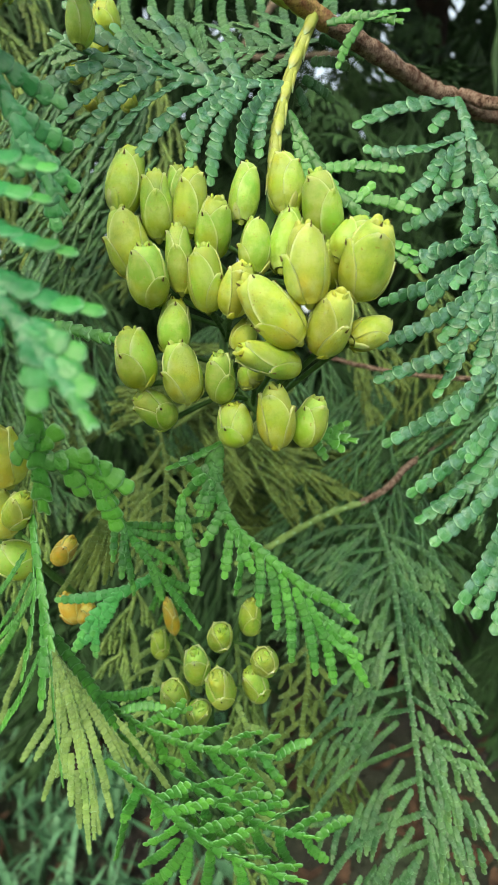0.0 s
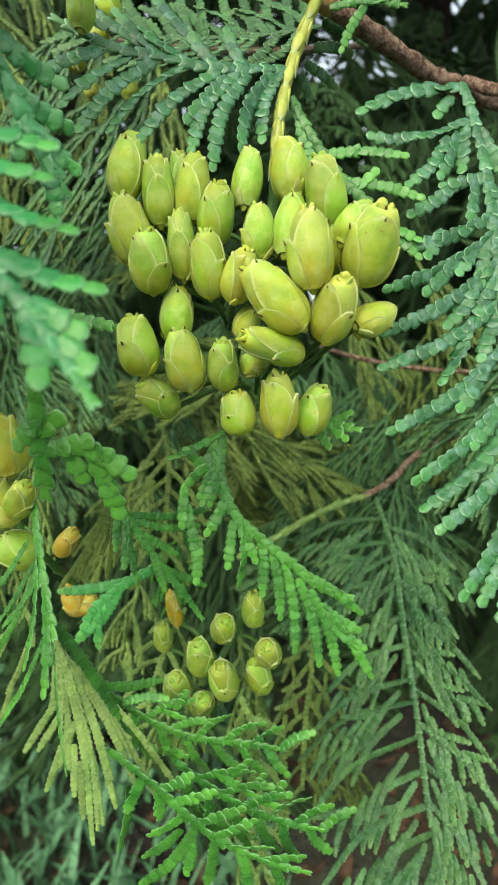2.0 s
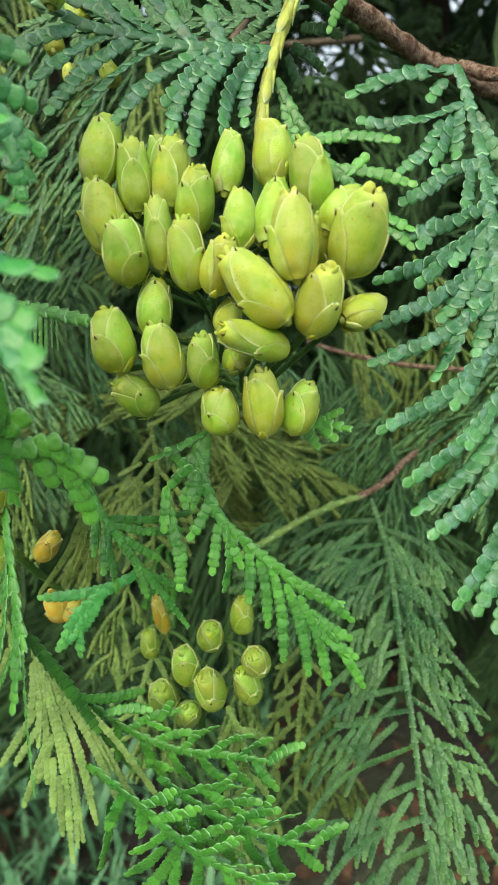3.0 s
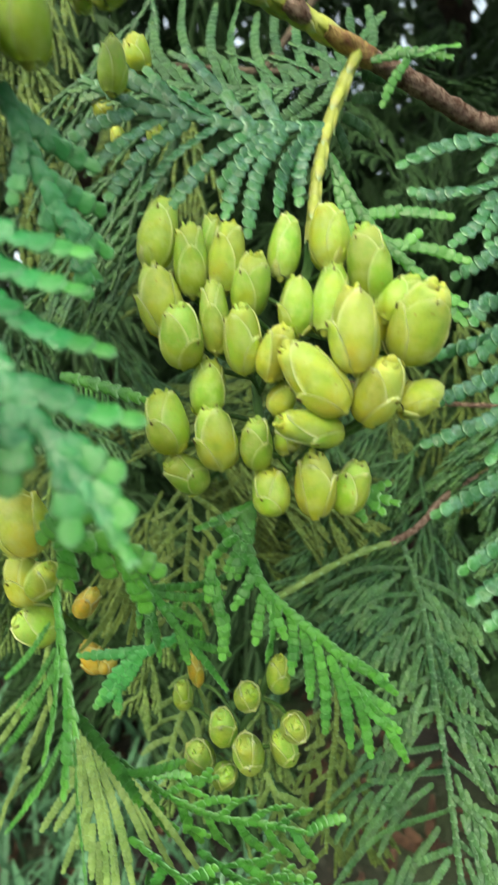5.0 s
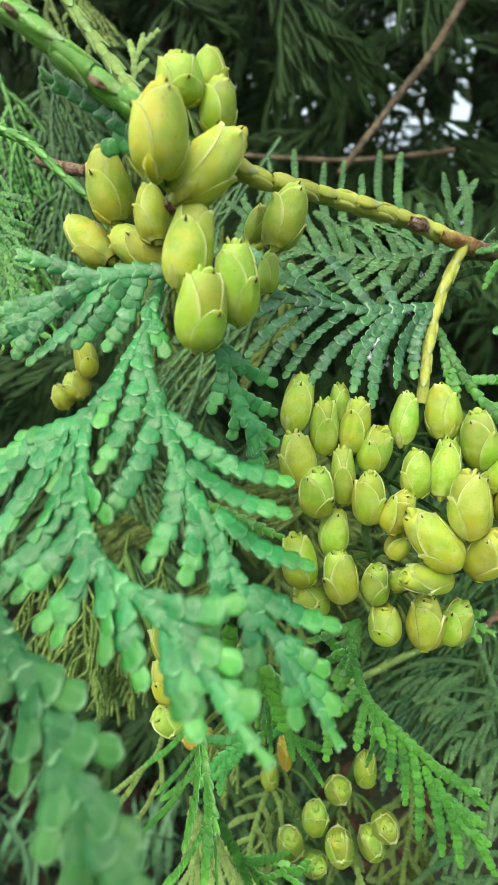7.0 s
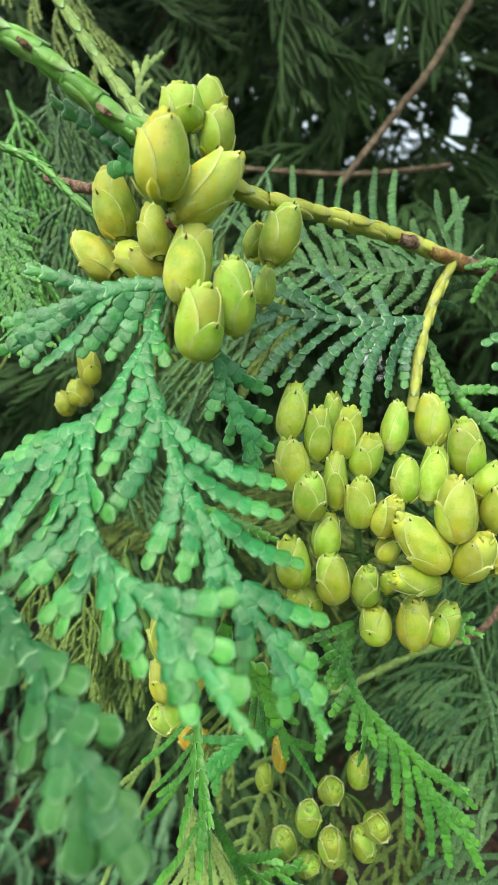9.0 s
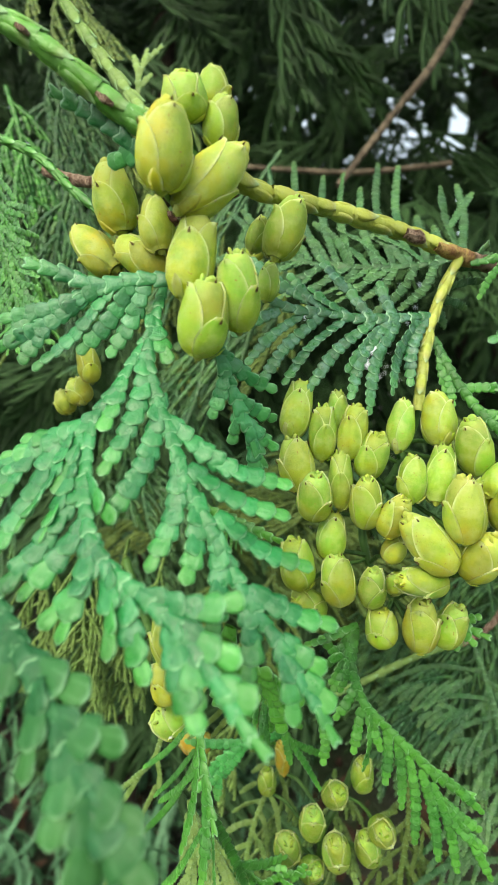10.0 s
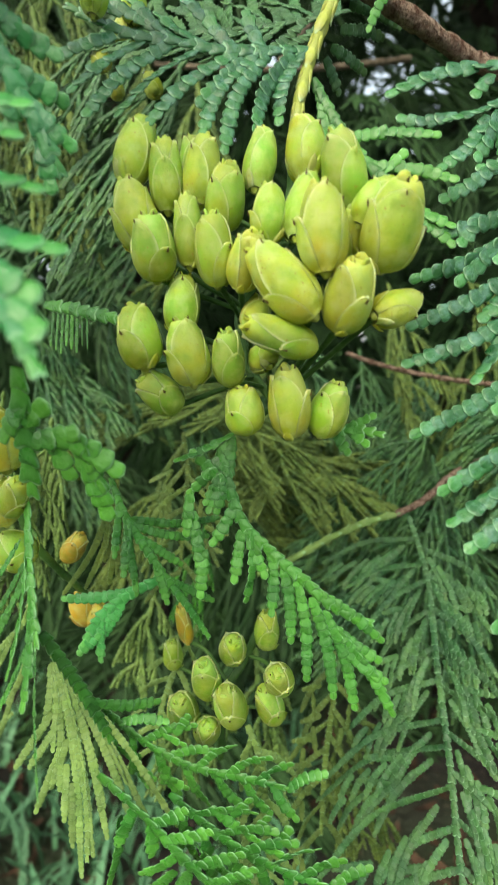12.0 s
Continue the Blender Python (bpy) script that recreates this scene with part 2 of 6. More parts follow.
def smooth_line(points, step):
    """Even points along a rounded line through points, with tangents."""
    p = np.array(points, float)
    if len(p) == 2:
        p = np.stack([p[0], (p[0] + p[1]) / 2, p[1]])
    q = np.concatenate([[2 * p[0] - p[1]], p, [2 * p[-1] - p[-2]]])
    out = []
    for i in range(1, len(q) - 2):
        u = np.linspace(0, 1, 12, endpoint=False)[:, None]
        a, b, c, d = q[i - 1], q[i], q[i + 1], q[i + 2]
        out.append(0.5 * (2 * b + (c - a) * u + (2 * a - 5 * b + 4 * c - d) * u ** 2 + (3 * b - a - 3 * c + d) * u ** 3))
    out = np.concatenate(out + [p[-1:]])
    s = np.concatenate([[0], np.cumsum(np.linalg.norm(np.diff(out, axis=0), axis=1))])
    n = max(2, int(round(s[-1] / step)))
    want = np.linspace(0, s[-1], n + 1)
    line = np.stack([np.interp(want, s, out[:, k]) for k in range(3)], 1)
    tan = np.gradient(line, axis=0)
    return line, tan / np.linalg.norm(tan, axis=1)[:, None], s[-1]


def chain(points, normal, width, pitch=0.68, plain=False, tip=0.15, start=0.85, end=0.52, young=1.8, woody=False, axis=False):
    """Scale leaves one over another along a line: verts, faces and the age of each vert (1: youngest)."""
    line, tan, length = smooth_line(points, width * pitch)
    T, F, rim = (PLAIN, PLAIN_F, PLAIN_RIM) if plain else (NODE, NODE_F, NODE_RIM)
    if axis and not plain:
        T, rim = AXIS, AXIS_RIM
    if woody:
        T, F, rim = STEM, STEM_F, STEM_RIM
    n = len(line) - 1
    nor = np.array(normal, float)
    vs, fs, ag = [], [], []
    for i in range(n):
        t = tan[i]
        side = np.cross(t, nor)
        side /= np.linalg.norm(side) + 1e-9
        up = np.cross(side, t)
        roll = rng.normal(0, 0.13)
        if woody and i % 2:
            roll += math.pi / 2
        side, up = side * np.cos(roll) + up * np.sin(roll), up * np.cos(roll) - side * np.sin(roll)
        u = (i + 0.5) / n
        k = width * (start + (1 - start) * min(1, u * 3)) * (1 - (1 - end) * max(0, (u - 0.7) / 0.3) ** 1.5) * rng.uniform(0.93, 1.07)
        step = length / n
        if i == n - 1 and not woody:
            k *= 0.86
        bow = 0.05 * k * T[:, 1] ** 2 * (1 if i % 2 else -0.6)
        v = line[i] + np.outer(bow, up) + np.outer(T[:, 0] * k, side) + np.outer(T[:, 1] * step, t) + np.outer(T[:, 2] * k, up)
        fs.append(F + len(vs) * len(T))
        vs.append(v)
        left = (1 - u) * n
        young_here = tip + 0.35 * (1 - left / young) if left < young else 0.0
        ag.append(np.stack([np.clip(rim * (1.0 if woody else 0.12) + young_here, 0, 1), rim], 1))
    return np.concatenate(vs), np.concatenate(fs), np.concatenate(ag)


class Spray:
    """A flat spray of scale-leaved branchlets. Plane coordinates are millimetres from its foot."""

    def __init__(self, label, foot, u, v, width, mat=LEAF, plain=False, group="leaf sprays", fine=False):
        self.fine = fine
        self.root = tagged(new("leaf_spray"), label, "leaf spray", group)
        self.root.location = foot
        self.u, self.v = np.array(u, float), np.array(v, float)
        self.n = np.cross(self.u, self.v)
        self.width, self.mat, self.plain = width * 0.001, mat, plain

    def at(self, x, y, lift=0.0):
        return (x * self.u + y * self.v + lift * self.n) * 0.001

    def axis(self, *xy, width=None, pitch=0.85, mat=None):
        w = width * 0.001 if width else self.width
        self.shoot("stem", [self.at(*p) for p in xy], self.n, w, pitch, 0.6, mat or self.mat)
        return self

    def shoot(self, name, line, normal, w, pitch, end, mat):
        """One leafy line: a single mesh, or a thin core that carries each pair of scale leaves as a piece."""
        v, f, a = chain(line, normal, w, pitch, self.plain, end=end, axis=name == "stem")
        if not self.fine:
            part(name, mesh_of(name, v, f, mat, a), self.root)
            return
        p, t, _ = smooth_line(line, w)
        side = np.cross(t, normal)
        side /= np.linalg.norm(side, axis=1)[:, None]
        ring = np.concatenate([np.stack([q + s * w * 0.06, q + normal * w * 0.06, q - s * w * 0.06, q - normal * w * 0.06]) for q, s in zip(p, side)])
        faces = [(i * 4 + j, i * 4 + (j + 1) % 4, i * 4 + 4 + (j + 1) % 4, i * 4 + 4 + j) for i in range(len(p) - 1) for j in range(4)]
        core = part(name, mesh_of(name, ring, faces, mat), self.root)
        k, m = len(NODE), len(NODE_F)
        for i in range(len(v) // k):
            part("scale_leaf", mesh_of("scale_leaf", v[i * k:i * k + k], NODE_F, mat, a[i * k:i * k + k]), core)

    def let(self, x0, y0, x1, y1, bend=0.0, lift=0.0, width=None):
        """A branchlet from one point of the plane to another, bowed sideways by bend times its length, its tip lifted off the plane."""
        dx, dy = x1 - x0, y1 - y0
        xm, ym = (x0 + x1) / 2 - dy * bend, (y0 + y1) / 2 + dx * bend
        w = width * 0.001 if width else self.width
        tilt = self.n + 0.25 * rng.normal(0, 1, 3)
        self.shoot("branchlet", [self.at(x0, y0), self.at(xm, ym, lift * 0.4), self.at(x1, y1, lift)], tilt / np.linalg.norm(tilt), w, 0.61, 0.62, self.mat)
        return self


def wild_lines(length, seed, density=1.0, spread=0.42):
    """The lines of a whole spray that grows along +y in the plane z = 0; its branchlets curve round to hang along it."""
    r = random.Random(seed)
    lean = r.uniform(-0.22, 0.22)
    axis = [(lean * length * (k / 4) ** 2, length * k / 4, -0.12 * length * (k / 4) ** 2) for k in range(5)]
    lines = [axis]
    n = max(6, int(length / 0.0075 * density))
    for i in range(n):
        s = 0.06 + 0.90 * (i + 0.5) / n
        side = 1 if i % 2 else -1
        x0, y0, z0 = lean * length * s * s, length * s, -0.12 * length * s * s
        size = length * spread * (1 - s) ** 0.55 * (0.55 + 0.6 * min(1, s * 3)) * r.uniform(0.75, 1.2) + 0.006
        a, z1 = r.uniform(0.45, 0.85), r.uniform(-0.25, 0.05) * size

        def along(q):
            return (x0 + side * size * math.sin(a) * (q - 0.28 * q * q), y0 + size * math.cos(a) * (q + 0.25 * q * q), z0 + z1 * q * q)

        lines.append([along(q) for q in (0, 0.35, 0.7, 1.0)])
        if size > 0.014:
            for q in (0.2, 0.36, 0.52, 0.68):
                b, ll = a - r.uniform(0.45, 0.75), size * (0.62 - 0.5 * q) * r.uniform(0.8, 1.2)
                x, y, z = along(q)
                lines.append([(x, y, z), (x + side * 0.55 * ll * math.sin(b), y + 0.5 * ll * math.cos(b), z - 0.04 * ll), (x + side * 0.75 * ll * math.sin(b), y + ll * math.cos(b), z - 0.10 * ll)])
    return lines


def aim(foot, towards, facing):
    """A pose whose y axis runs towards a direction and whose z axis faces another as nearly as it can."""
    y = Vector(towards).normalized()
    x = y.cross(Vector(facing)).normalized()
    z = x.cross(y)
    return Matrix.Translation(foot) @ Matrix((x, y, z)).transposed().to_4x4()


def wild_spray(label, foot, towards, facing, length, width, mat, seed, plain=True, group="inner sprays", density=1.0, spread=0.42):
    root = tagged(new("leaf_spray"), label, "leaf spray", group)
    root.matrix_world = aim(foot, towards, facing)
    for i, line in enumerate(wild_lines(length, seed, density, spread)):
        v, f, a = chain(line, (0, 0, 1), width * (1.0 if i else 1.15), 0.95 if i else 1.3, plain)
        part("branchlet" if i else "stem", mesh_of("branchlet", v, f, mat, a), root)
    return root


# ---- cones ----
def profile(s):
    """Half-width of a cone of length 1 and width 1 at height s: blunt, widest below the middle."""
    return float(np.interp(s, (0, 0.04, 0.10, 0.20, 0.32, 0.45, 0.58, 0.70, 0.80, 0.88, 0.95, 1.0), (0.16, 0.28, 0.37, 0.45, 0.49, 0.495, 0.475, 0.435, 0.38, 0.32, 0.245, 0.15)))


def cone_body():
    rings = []
    for i in range(13):
        s = 0.02 + 0.93 * i / 12
        rings.append((0, s, 0, profile(s) * 0.95, profile(s) * 0.95))
    v, f = tube(rings, 18)
    return v[:, [0, 2, 1]] * [1, -1, 1], f + [tuple(range(18)), tuple(12 * 18 + k for k in range(18))]


def cone_scale(centre, wide, top, swell, point, sharp):
    """One thick cone scale: a patch of the ovoid from the base to its pointed top, standing proud, with a raised pale rim.
    Gives verts, faces and how near each vert is to the rim."""
    rows, cols = 13, 15
    v, f, rim_of = [], [], []
    for i in range(rows):
        q = i / (rows - 1)
        s = 0.015 + (top - 0.015) * q
        half = wide * max(0.03, (1 - q ** sharp)) ** 0.6
        for j in range(cols):
            k = 2 * j / (cols - 1) - 1
            k = math.copysign(abs(k) ** 0.8, k)
            a = centre + half * k
            r = profile(min(s, 0.985)) * (0.955 + swell * (0.55 + 0.45 * (1 - k * k)))
            r += 0.018 * max(0, abs(k) - 0.75) * 4 * q + point * max(0, q - 0.75) ** 2 * (1 - 0.7 * abs(k))
            r *= 1 + 0.045 * noise.noise(Vector((2.2 * math.cos(a) + 9 * centre, 2.2 * math.sin(a), 3.0 * s)))
            v.append((r * math.cos(a), r * math.sin(a), s))
            rim_of.append(max(max(0.0, abs(k) - 0.86) / 0.14 * min(1, q * 1.5), max(0.0, q - 0.93) / 0.07))
    n = len(v)
    v += [(x * 0.86, y * 0.86, z * 0.98 + 0.005) for x, y, z in v]
    rim_of += rim_of
    for i in range(rows - 1):
        for j in range(cols - 1):
            a, b = i * cols + j, i * cols + j + 1
            c, d = a + cols, b + cols
            f.append((a, b, d, c))
            f.append((n + a, n + c, n + d, n + b))
    rim = [(i * cols, (i + 1) * cols) for i in range(rows - 1)] + [((rows - 1) * cols + j, (rows - 1) * cols + j + 1) for j in range(cols - 1)]
    rim += [((i + 1) * cols + cols - 1, i * cols + cols - 1) for i in range(rows - 1)] + [(j + 1, j) for j in range(cols - 1)]
    f += [(b, a, n + a, n + b) for a, b in rim]
    return np.array(v), f, rim_of


def cone_point(centre, s, out):
    """The small dark spine at the top of a scale."""
    r = profile(s) * 1.0 + out
    v, f = tube([(0, 0, 0, 0.034, 0.026), (0, 0.035, -0.02, 0.026, 0.022), (0, 0.075, -0.045, 0.003, 0.003)], 6)
    c, d = math.cos(centre), math.sin(centre)
    return np.array([((r - z) * c - x * d, (r - z) * d + x * c, s + y - 0.03) for x, y, z in v]), f


def cone_bract(centre):
    """A pale, dry little bract that flares from the cone's foot."""
    v, f = tube([(0, 0, 0, 0.12, 0.02), (0, 0.10, 0.03, 0.13, 0.018), (0, 0.16, 0.035, 0.08, 0.014), (0, 0.20, 0.055, 0.02, 0.005)], 6)
    c, d = math.cos(centre), math.sin(centre)
    out = []
    for x, y, z in v:
        r = profile(min(0.9, max(0.015, y))) * 1.0 + 0.02 + z
        a = centre + x / max(r, 0.12)
        out.append((r * math.cos(a), r * math.sin(a), y - 0.01))
    return np.array(out), f


def cone_lobe(angle, size, lean):
    """One of the little blunt lobes that close the top of a cone."""
    v, f = tube([(0, 0.80, 0, 0.12, 0.06), (0, 0.88, 0.010, 0.14, 0.062), (0, 0.945, 0.018 * lean, 0.125, 0.05), (0, 0.985, 0.028 * lean, 0.08, 0.034), (0, 1.0, 0.036 * lean, 0.02, 0.012)], 8)
    c, d = math.cos(angle), math.sin(angle)
    out = []
    for x, y, z in v:
        q, w = 0.115 + z, x * size
        out.append((q * c - w * d, q * d + w * c, 0.8 + (y - 0.8) * (0.75 + 0.35 * size)))
    return np.array(out), f + [tuple(range(8)), tuple(32 + k for k in range(8))]


def cone_kind(seed, skin):
    """The shared meshes of one kind of cone: (part name, mesh, label)."""
    r = random.Random(seed)
    made = [("core", mesh_of("core", *cone_body(), skin), "")]
    low = r.uniform(0.50, 0.68)
    for k, (top, wide, swell, point, sharp) in enumerate(((0.96, 1.35, 0.05, 1.6, 5.0), (0.91, 1.30, 0.05, 1.9, 5.0), (low + 0.20, 1.15, 0.095, 1.2, 3.0), (low, 0.98, 0.115, 1.0, 2.4))):
        centre = (0, math.pi, math.pi / 2, -math.pi / 2)[k] + r.uniform(-0.25, 0.25)
        v, f, rim = cone_scale(centre, wide, top, swell, point, sharp)
        made.append(("cone_scale", mesh_of("cone_scale", v, f, skin, rim), ""))
        made.append(("scale_point", mesh_of("scale_point", *cone_point(centre, top - 0.05, 0.01 + swell * 0.5), CONE_TIP if r.random() < 0.8 else skin), "dark dry point of a cone scale"))
    for k in range(3):
        made.append(("tip_lobe", mesh_of("tip_lobe", *cone_lobe(k * 2.1 + r.uniform(-0.35, 0.35) + 0.6, r.uniform(0.75, 1.15), r.uniform(0.6, 1.6)), skin), ""))
        if r.random() < 0.7:
            made.append(("scale_point", mesh_of("scale_point", *cone_point(k * 2.1 + r.uniform(0.2, 0.9), 0.965, -0.05), CONE_TIP), "dark dry point of a cone scale"))
    if r.random() < 0.5:
        made.append(("bract", mesh_of("bract", *cone_bract(r.uniform(0, 6)), CONE_EDGE), "pale dry bract"))
    made.append(("bract", mesh_of("bract", *cone_bract(r.uniform(0, 6)), skin), ""))
    v, f = tube([(0, 0.03, 0, 0.15, 0.15), (0, -0.01, 0, 0.11, 0.11), (0, -0.03, 0, 0.08, 0.08), (0, -0.05, 0.0, 0.05, 0.05)], 8)
    made.append(("stalk", mesh_of("stalk", v[:, [0, 2, 1]] * [1, -1, 1], f, STEM_YELLOW), "short pale green stalk"))
    return made


KINDS = [[cone_kind(10 * j + i, skin) for i in range(3)] for j, skin in enumerate(CONE_SKINS)]
SKIN_WORDS = ("yellow-green", "lime-green", "green", "orange-yellow")
count = 0


def cone(foot, top, width, skin, turn, where, group):
    """A seed cone from the foot of its stalk end to its top, width in millimetres."""
    global count
    count += 1
    foot, top = Vector(foot), Vector(top)
    axis = top - foot
    root = tagged(new("seed_cone"), f"{SKIN_WORDS[skin]} {'ripening' if skin == 3 else 'unripe'} seed cone {where}", "seed cone", group)
    m = axis.to_track_quat("Z", "Y").to_matrix().to_4x4() @ Matrix.Rotation(radians(turn), 4, "Z")
    root.matrix_world = Matrix.Translation(foot) @ m @ Matrix.Diagonal((width * 0.001, width * 0.001, axis.length, 1))
    for name, me, label in KINDS[skin][count % 3]:
        part(name, me, root, label)
    return root


# ---- twigs ----
def twig(name, label, points, radii, mat, category="twig", sides=10, rough=0.0):
    line, tan, length = smooth_line(points, max(radii) * 0.45)
    n = len(line)
    rad = np.interp(np.linspace(0, 1, n), np.linspace(0, 1, len(radii)), radii)
    vs, fs = [], []
    up = np.array([0.1, -1.0, 0.2])
    for i in range(n):
        s = np.cross(tan[i], up)
        s /= np.linalg.norm(s)
        w = np.cross(s, tan[i])
        for k in range(sides):
            a = 2 * math.pi * k / sides
            r = rad[i] * (1 + rough * noise.noise(Vector((*(line[i] * 330 + 1.5 * np.array([math.cos(a), math.sin(a), 0])),))))
            vs.append(line[i] + r * (math.cos(a) * s + math.sin(a) * w))
            if i + 1 < n:
                fs.append((i * sides + k, i * sides + (k + 1) % sides, (i + 1) * sides + (k + 1) % sides, (i + 1) * sides + k))
    fs += [tuple(range(sides)), tuple((n - 1) * sides + k for k in range(sides))]
    return tagged(new(name, mesh_of(name, vs, fs, mat)), label, category)


def leafy_stem(label, points, width, mat, pitch=1.15):
    """A young shoot wrapped in long scale leaves."""
    root = tagged(new("leafy_shoot"), label, "twig")
    line = [np.array(p, float) for p in points]
    v, f, a = chain(line, (0.05, -1, 0.25), width * 0.001, pitch, end=0.95, tip=0, start=1, young=0.1, woody=True)
    k = len(STEM)
    for i in range(len(v) // k):
        part("stem_joint", mesh_of("stem_joint", v[i * k:i * k + k], STEM_F, mat, a[i * k:i * k + k]), root)
    return root


# ---- things ----
# main cluster of cones
cone((-0.0233, 0.0922, 1.1225), (-0.0214, 0.0965, 1.1347), 6.69, 1, 20, "in a dense cluster on a yellow shoot", "cones of the main cluster")
cone((-0.0165, 0.0931, 1.1181), (-0.0169, 0.0929, 1.1299), 6.06, 2, 80, "in a dense cluster on a yellow shoot", "cones of the main cluster")
cone((-0.0133, 0.0986, 1.1229), (-0.0136, 0.0997, 1.1330), 4.95, 2, 10, "in a dense cluster on a yellow shoot", "cones of the main cluster")
cone((-0.0109, 0.0927, 1.1188), (-0.0099, 0.0930, 1.1303), 6.24, 1, 40, "in a dense cluster on a yellow shoot", "cones of the main cluster")
cone((-0.0072, 0.0938, 1.1150), (-0.0054, 0.0895, 1.1247), 6.61, 1, 120, "in a dense cluster on a yellow shoot", "cones of the main cluster")
cone((-0.0015, 0.0919, 1.1209), (0.0000, 0.0952, 1.1316), 5.47, 2, 60, "in a dense cluster on a yellow shoot", "cones of the main cluster")
cone((0.0072, 0.0927, 1.1224), (0.0063, 0.0962, 1.1335), 6.90, 1, 30, "in a dense cluster on a yellow shoot", "cones of the main cluster")
cone((0.0141, 0.0905, 1.1173), (0.0113, 0.0889, 1.1287), 7.00, 2, 95, "in a dense cluster on a yellow shoot", "cones of the main cluster")
cone((-0.0204, 0.0915, 1.1115), (-0.0233, 0.0911, 1.1231), 7.41, 0, 15, "in a dense cluster on a yellow shoot", "cones of the main cluster")
cone((-0.0177, 0.0894, 1.1062), (-0.0178, 0.0861, 1.1165), 7.22, 2, 50, "in a dense cluster on a yellow shoot", "cones of the main cluster")
cone((-0.0122, 0.0905, 1.1085), (-0.0129, 0.0911, 1.1205), 5.25, 2, 130, "in a dense cluster on a yellow shoot", "cones of the main cluster")
cone((-0.0073, 0.0893, 1.1053), (-0.0078, 0.0858, 1.1163), 6.45, 1, 70, "in a dense cluster on a yellow shoot", "cones of the main cluster")
cone((0.0012, 0.0875, 1.1114), (0.0011, 0.0888, 1.1209), 5.84, 2, 100, "in a dense cluster on a yellow shoot", "cones of the main cluster")
cone((0.0056, 0.0865, 1.1118), (0.0077, 0.0909, 1.1229), 6.05, 2, 25, "in a dense cluster on a yellow shoot", "cones of the main cluster")
cone((0.0101, 0.0816, 1.1058), (0.0086, 0.0815, 1.1185), 7.39, 0, 10, "in a dense cluster on a yellow shoot", "cones of the main cluster")
cone((0.0189, 0.0877, 1.1074), (0.0211, 0.0812, 1.1190), 8.82, 0, 75, "in a dense cluster on a yellow shoot", "cones of the main cluster")
cone((0.0152, 0.0869, 1.1136), (0.0198, 0.0876, 1.1206), 6.14, 1, 35, "in a dense cluster on a yellow shoot", "cones of the main cluster")
cone((0.0147, 0.0909, 1.1096), (0.0142, 0.0871, 1.1170), 4.18, 1, 110, "in a dense cluster on a yellow shoot", "cones of the main cluster")
cone((0.0087, 0.0831, 1.0998), (-0.0013, 0.0815, 1.1101), 7.77, 0, 15, "in a dense cluster on a yellow shoot", "cones of the main cluster")
cone((-0.0035, 0.0878, 1.1045), (-0.0006, 0.0843, 1.1130), 5.99, 0, 60, "in a dense cluster on a yellow shoot", "cones of the main cluster")
cone((-0.0023, 0.0893, 1.0982), (0.0005, 0.0901, 1.1038), 4.94, 0, 90, "in a dense cluster on a yellow shoot", "cones of the main cluster")
cone((0.0089, 0.0879, 1.0953), (-0.0020, 0.0788, 1.0986), 5.97, 1, 45, "in a dense cluster on a yellow shoot", "cones of the main cluster")
cone((0.0015, 0.0892, 1.0920), (-0.0010, 0.0910, 1.0952), 5.47, 1, 0, "in a dense cluster on a yellow shoot", "cones of the main cluster")
cone((0.0126, 0.0861, 1.0980), (0.0148, 0.0796, 1.1078), 7.50, 0, 20, "in a dense cluster on a yellow shoot", "cones of the main cluster")
cone((0.0177, 0.0850, 1.1000), (0.0254, 0.0889, 1.1031), 5.77, 0, 140, "in a dense cluster on a yellow shoot", "cones of the main cluster")
cone((-0.0140, 0.0893, 1.0977), (-0.0135, 0.0918, 1.1077), 6.39, 2, 30, "in a dense cluster on a yellow shoot", "cones of the main cluster")
cone((-0.0196, 0.0875, 1.0916), (-0.0217, 0.0878, 1.1025), 7.46, 1, 85, "in a dense cluster on a yellow shoot", "cones of the main cluster")
cone((-0.0113, 0.0877, 1.0889), (-0.0132, 0.0866, 1.1002), 7.06, 1, 5, "in a dense cluster on a yellow shoot", "cones of the main cluster")
cone((-0.0052, 0.0885, 1.0890), (-0.0053, 0.0850, 1.0981), 5.66, 2, 40, "in a dense cluster on a yellow shoot", "cones of the main cluster")
cone((-0.0151, 0.0924, 1.0845), (-0.0206, 0.0873, 1.0904), 6.57, 2, 75, "in a dense cluster on a yellow shoot", "cones of the main cluster")
cone((-0.0022, 0.0884, 1.0806), (-0.0032, 0.0872, 1.0891), 6.87, 1, 15, "in a dense cluster on a yellow shoot", "cones of the main cluster")
cone((0.0054, 0.0888, 1.0803), (0.0045, 0.0854, 1.0926), 7.00, 0, 95, "in a dense cluster on a yellow shoot", "cones of the main cluster")
cone((0.0105, 0.0918, 1.0799), (0.0134, 0.0904, 1.0897), 6.70, 1, 60, "in a dense cluster on a yellow shoot", "cones of the main cluster")

# cluster at the top of the shoot
cone((-0.0427, 0.0621, 1.1602), (-0.0409, 0.0601, 1.1714), 7.93, 0, 85, "crowded at the top of a leafy shoot", "cones of the upper cluster")
cone((-0.0413, 0.0698, 1.1732), (-0.0411, 0.0668, 1.1791), 7.28, 1, 20, "crowded at the top of a leafy shoot", "cones of the upper cluster")
cone((-0.0384, 0.0755, 1.1769), (-0.0380, 0.0750, 1.1844), 5.77, 1, 50, "crowded at the top of a leafy shoot", "cones of the upper cluster")
cone((-0.0362, 0.0715, 1.1700), (-0.0355, 0.0705, 1.1777), 5.67, 1, 100, "crowded at the top of a leafy shoot", "cones of the upper cluster")
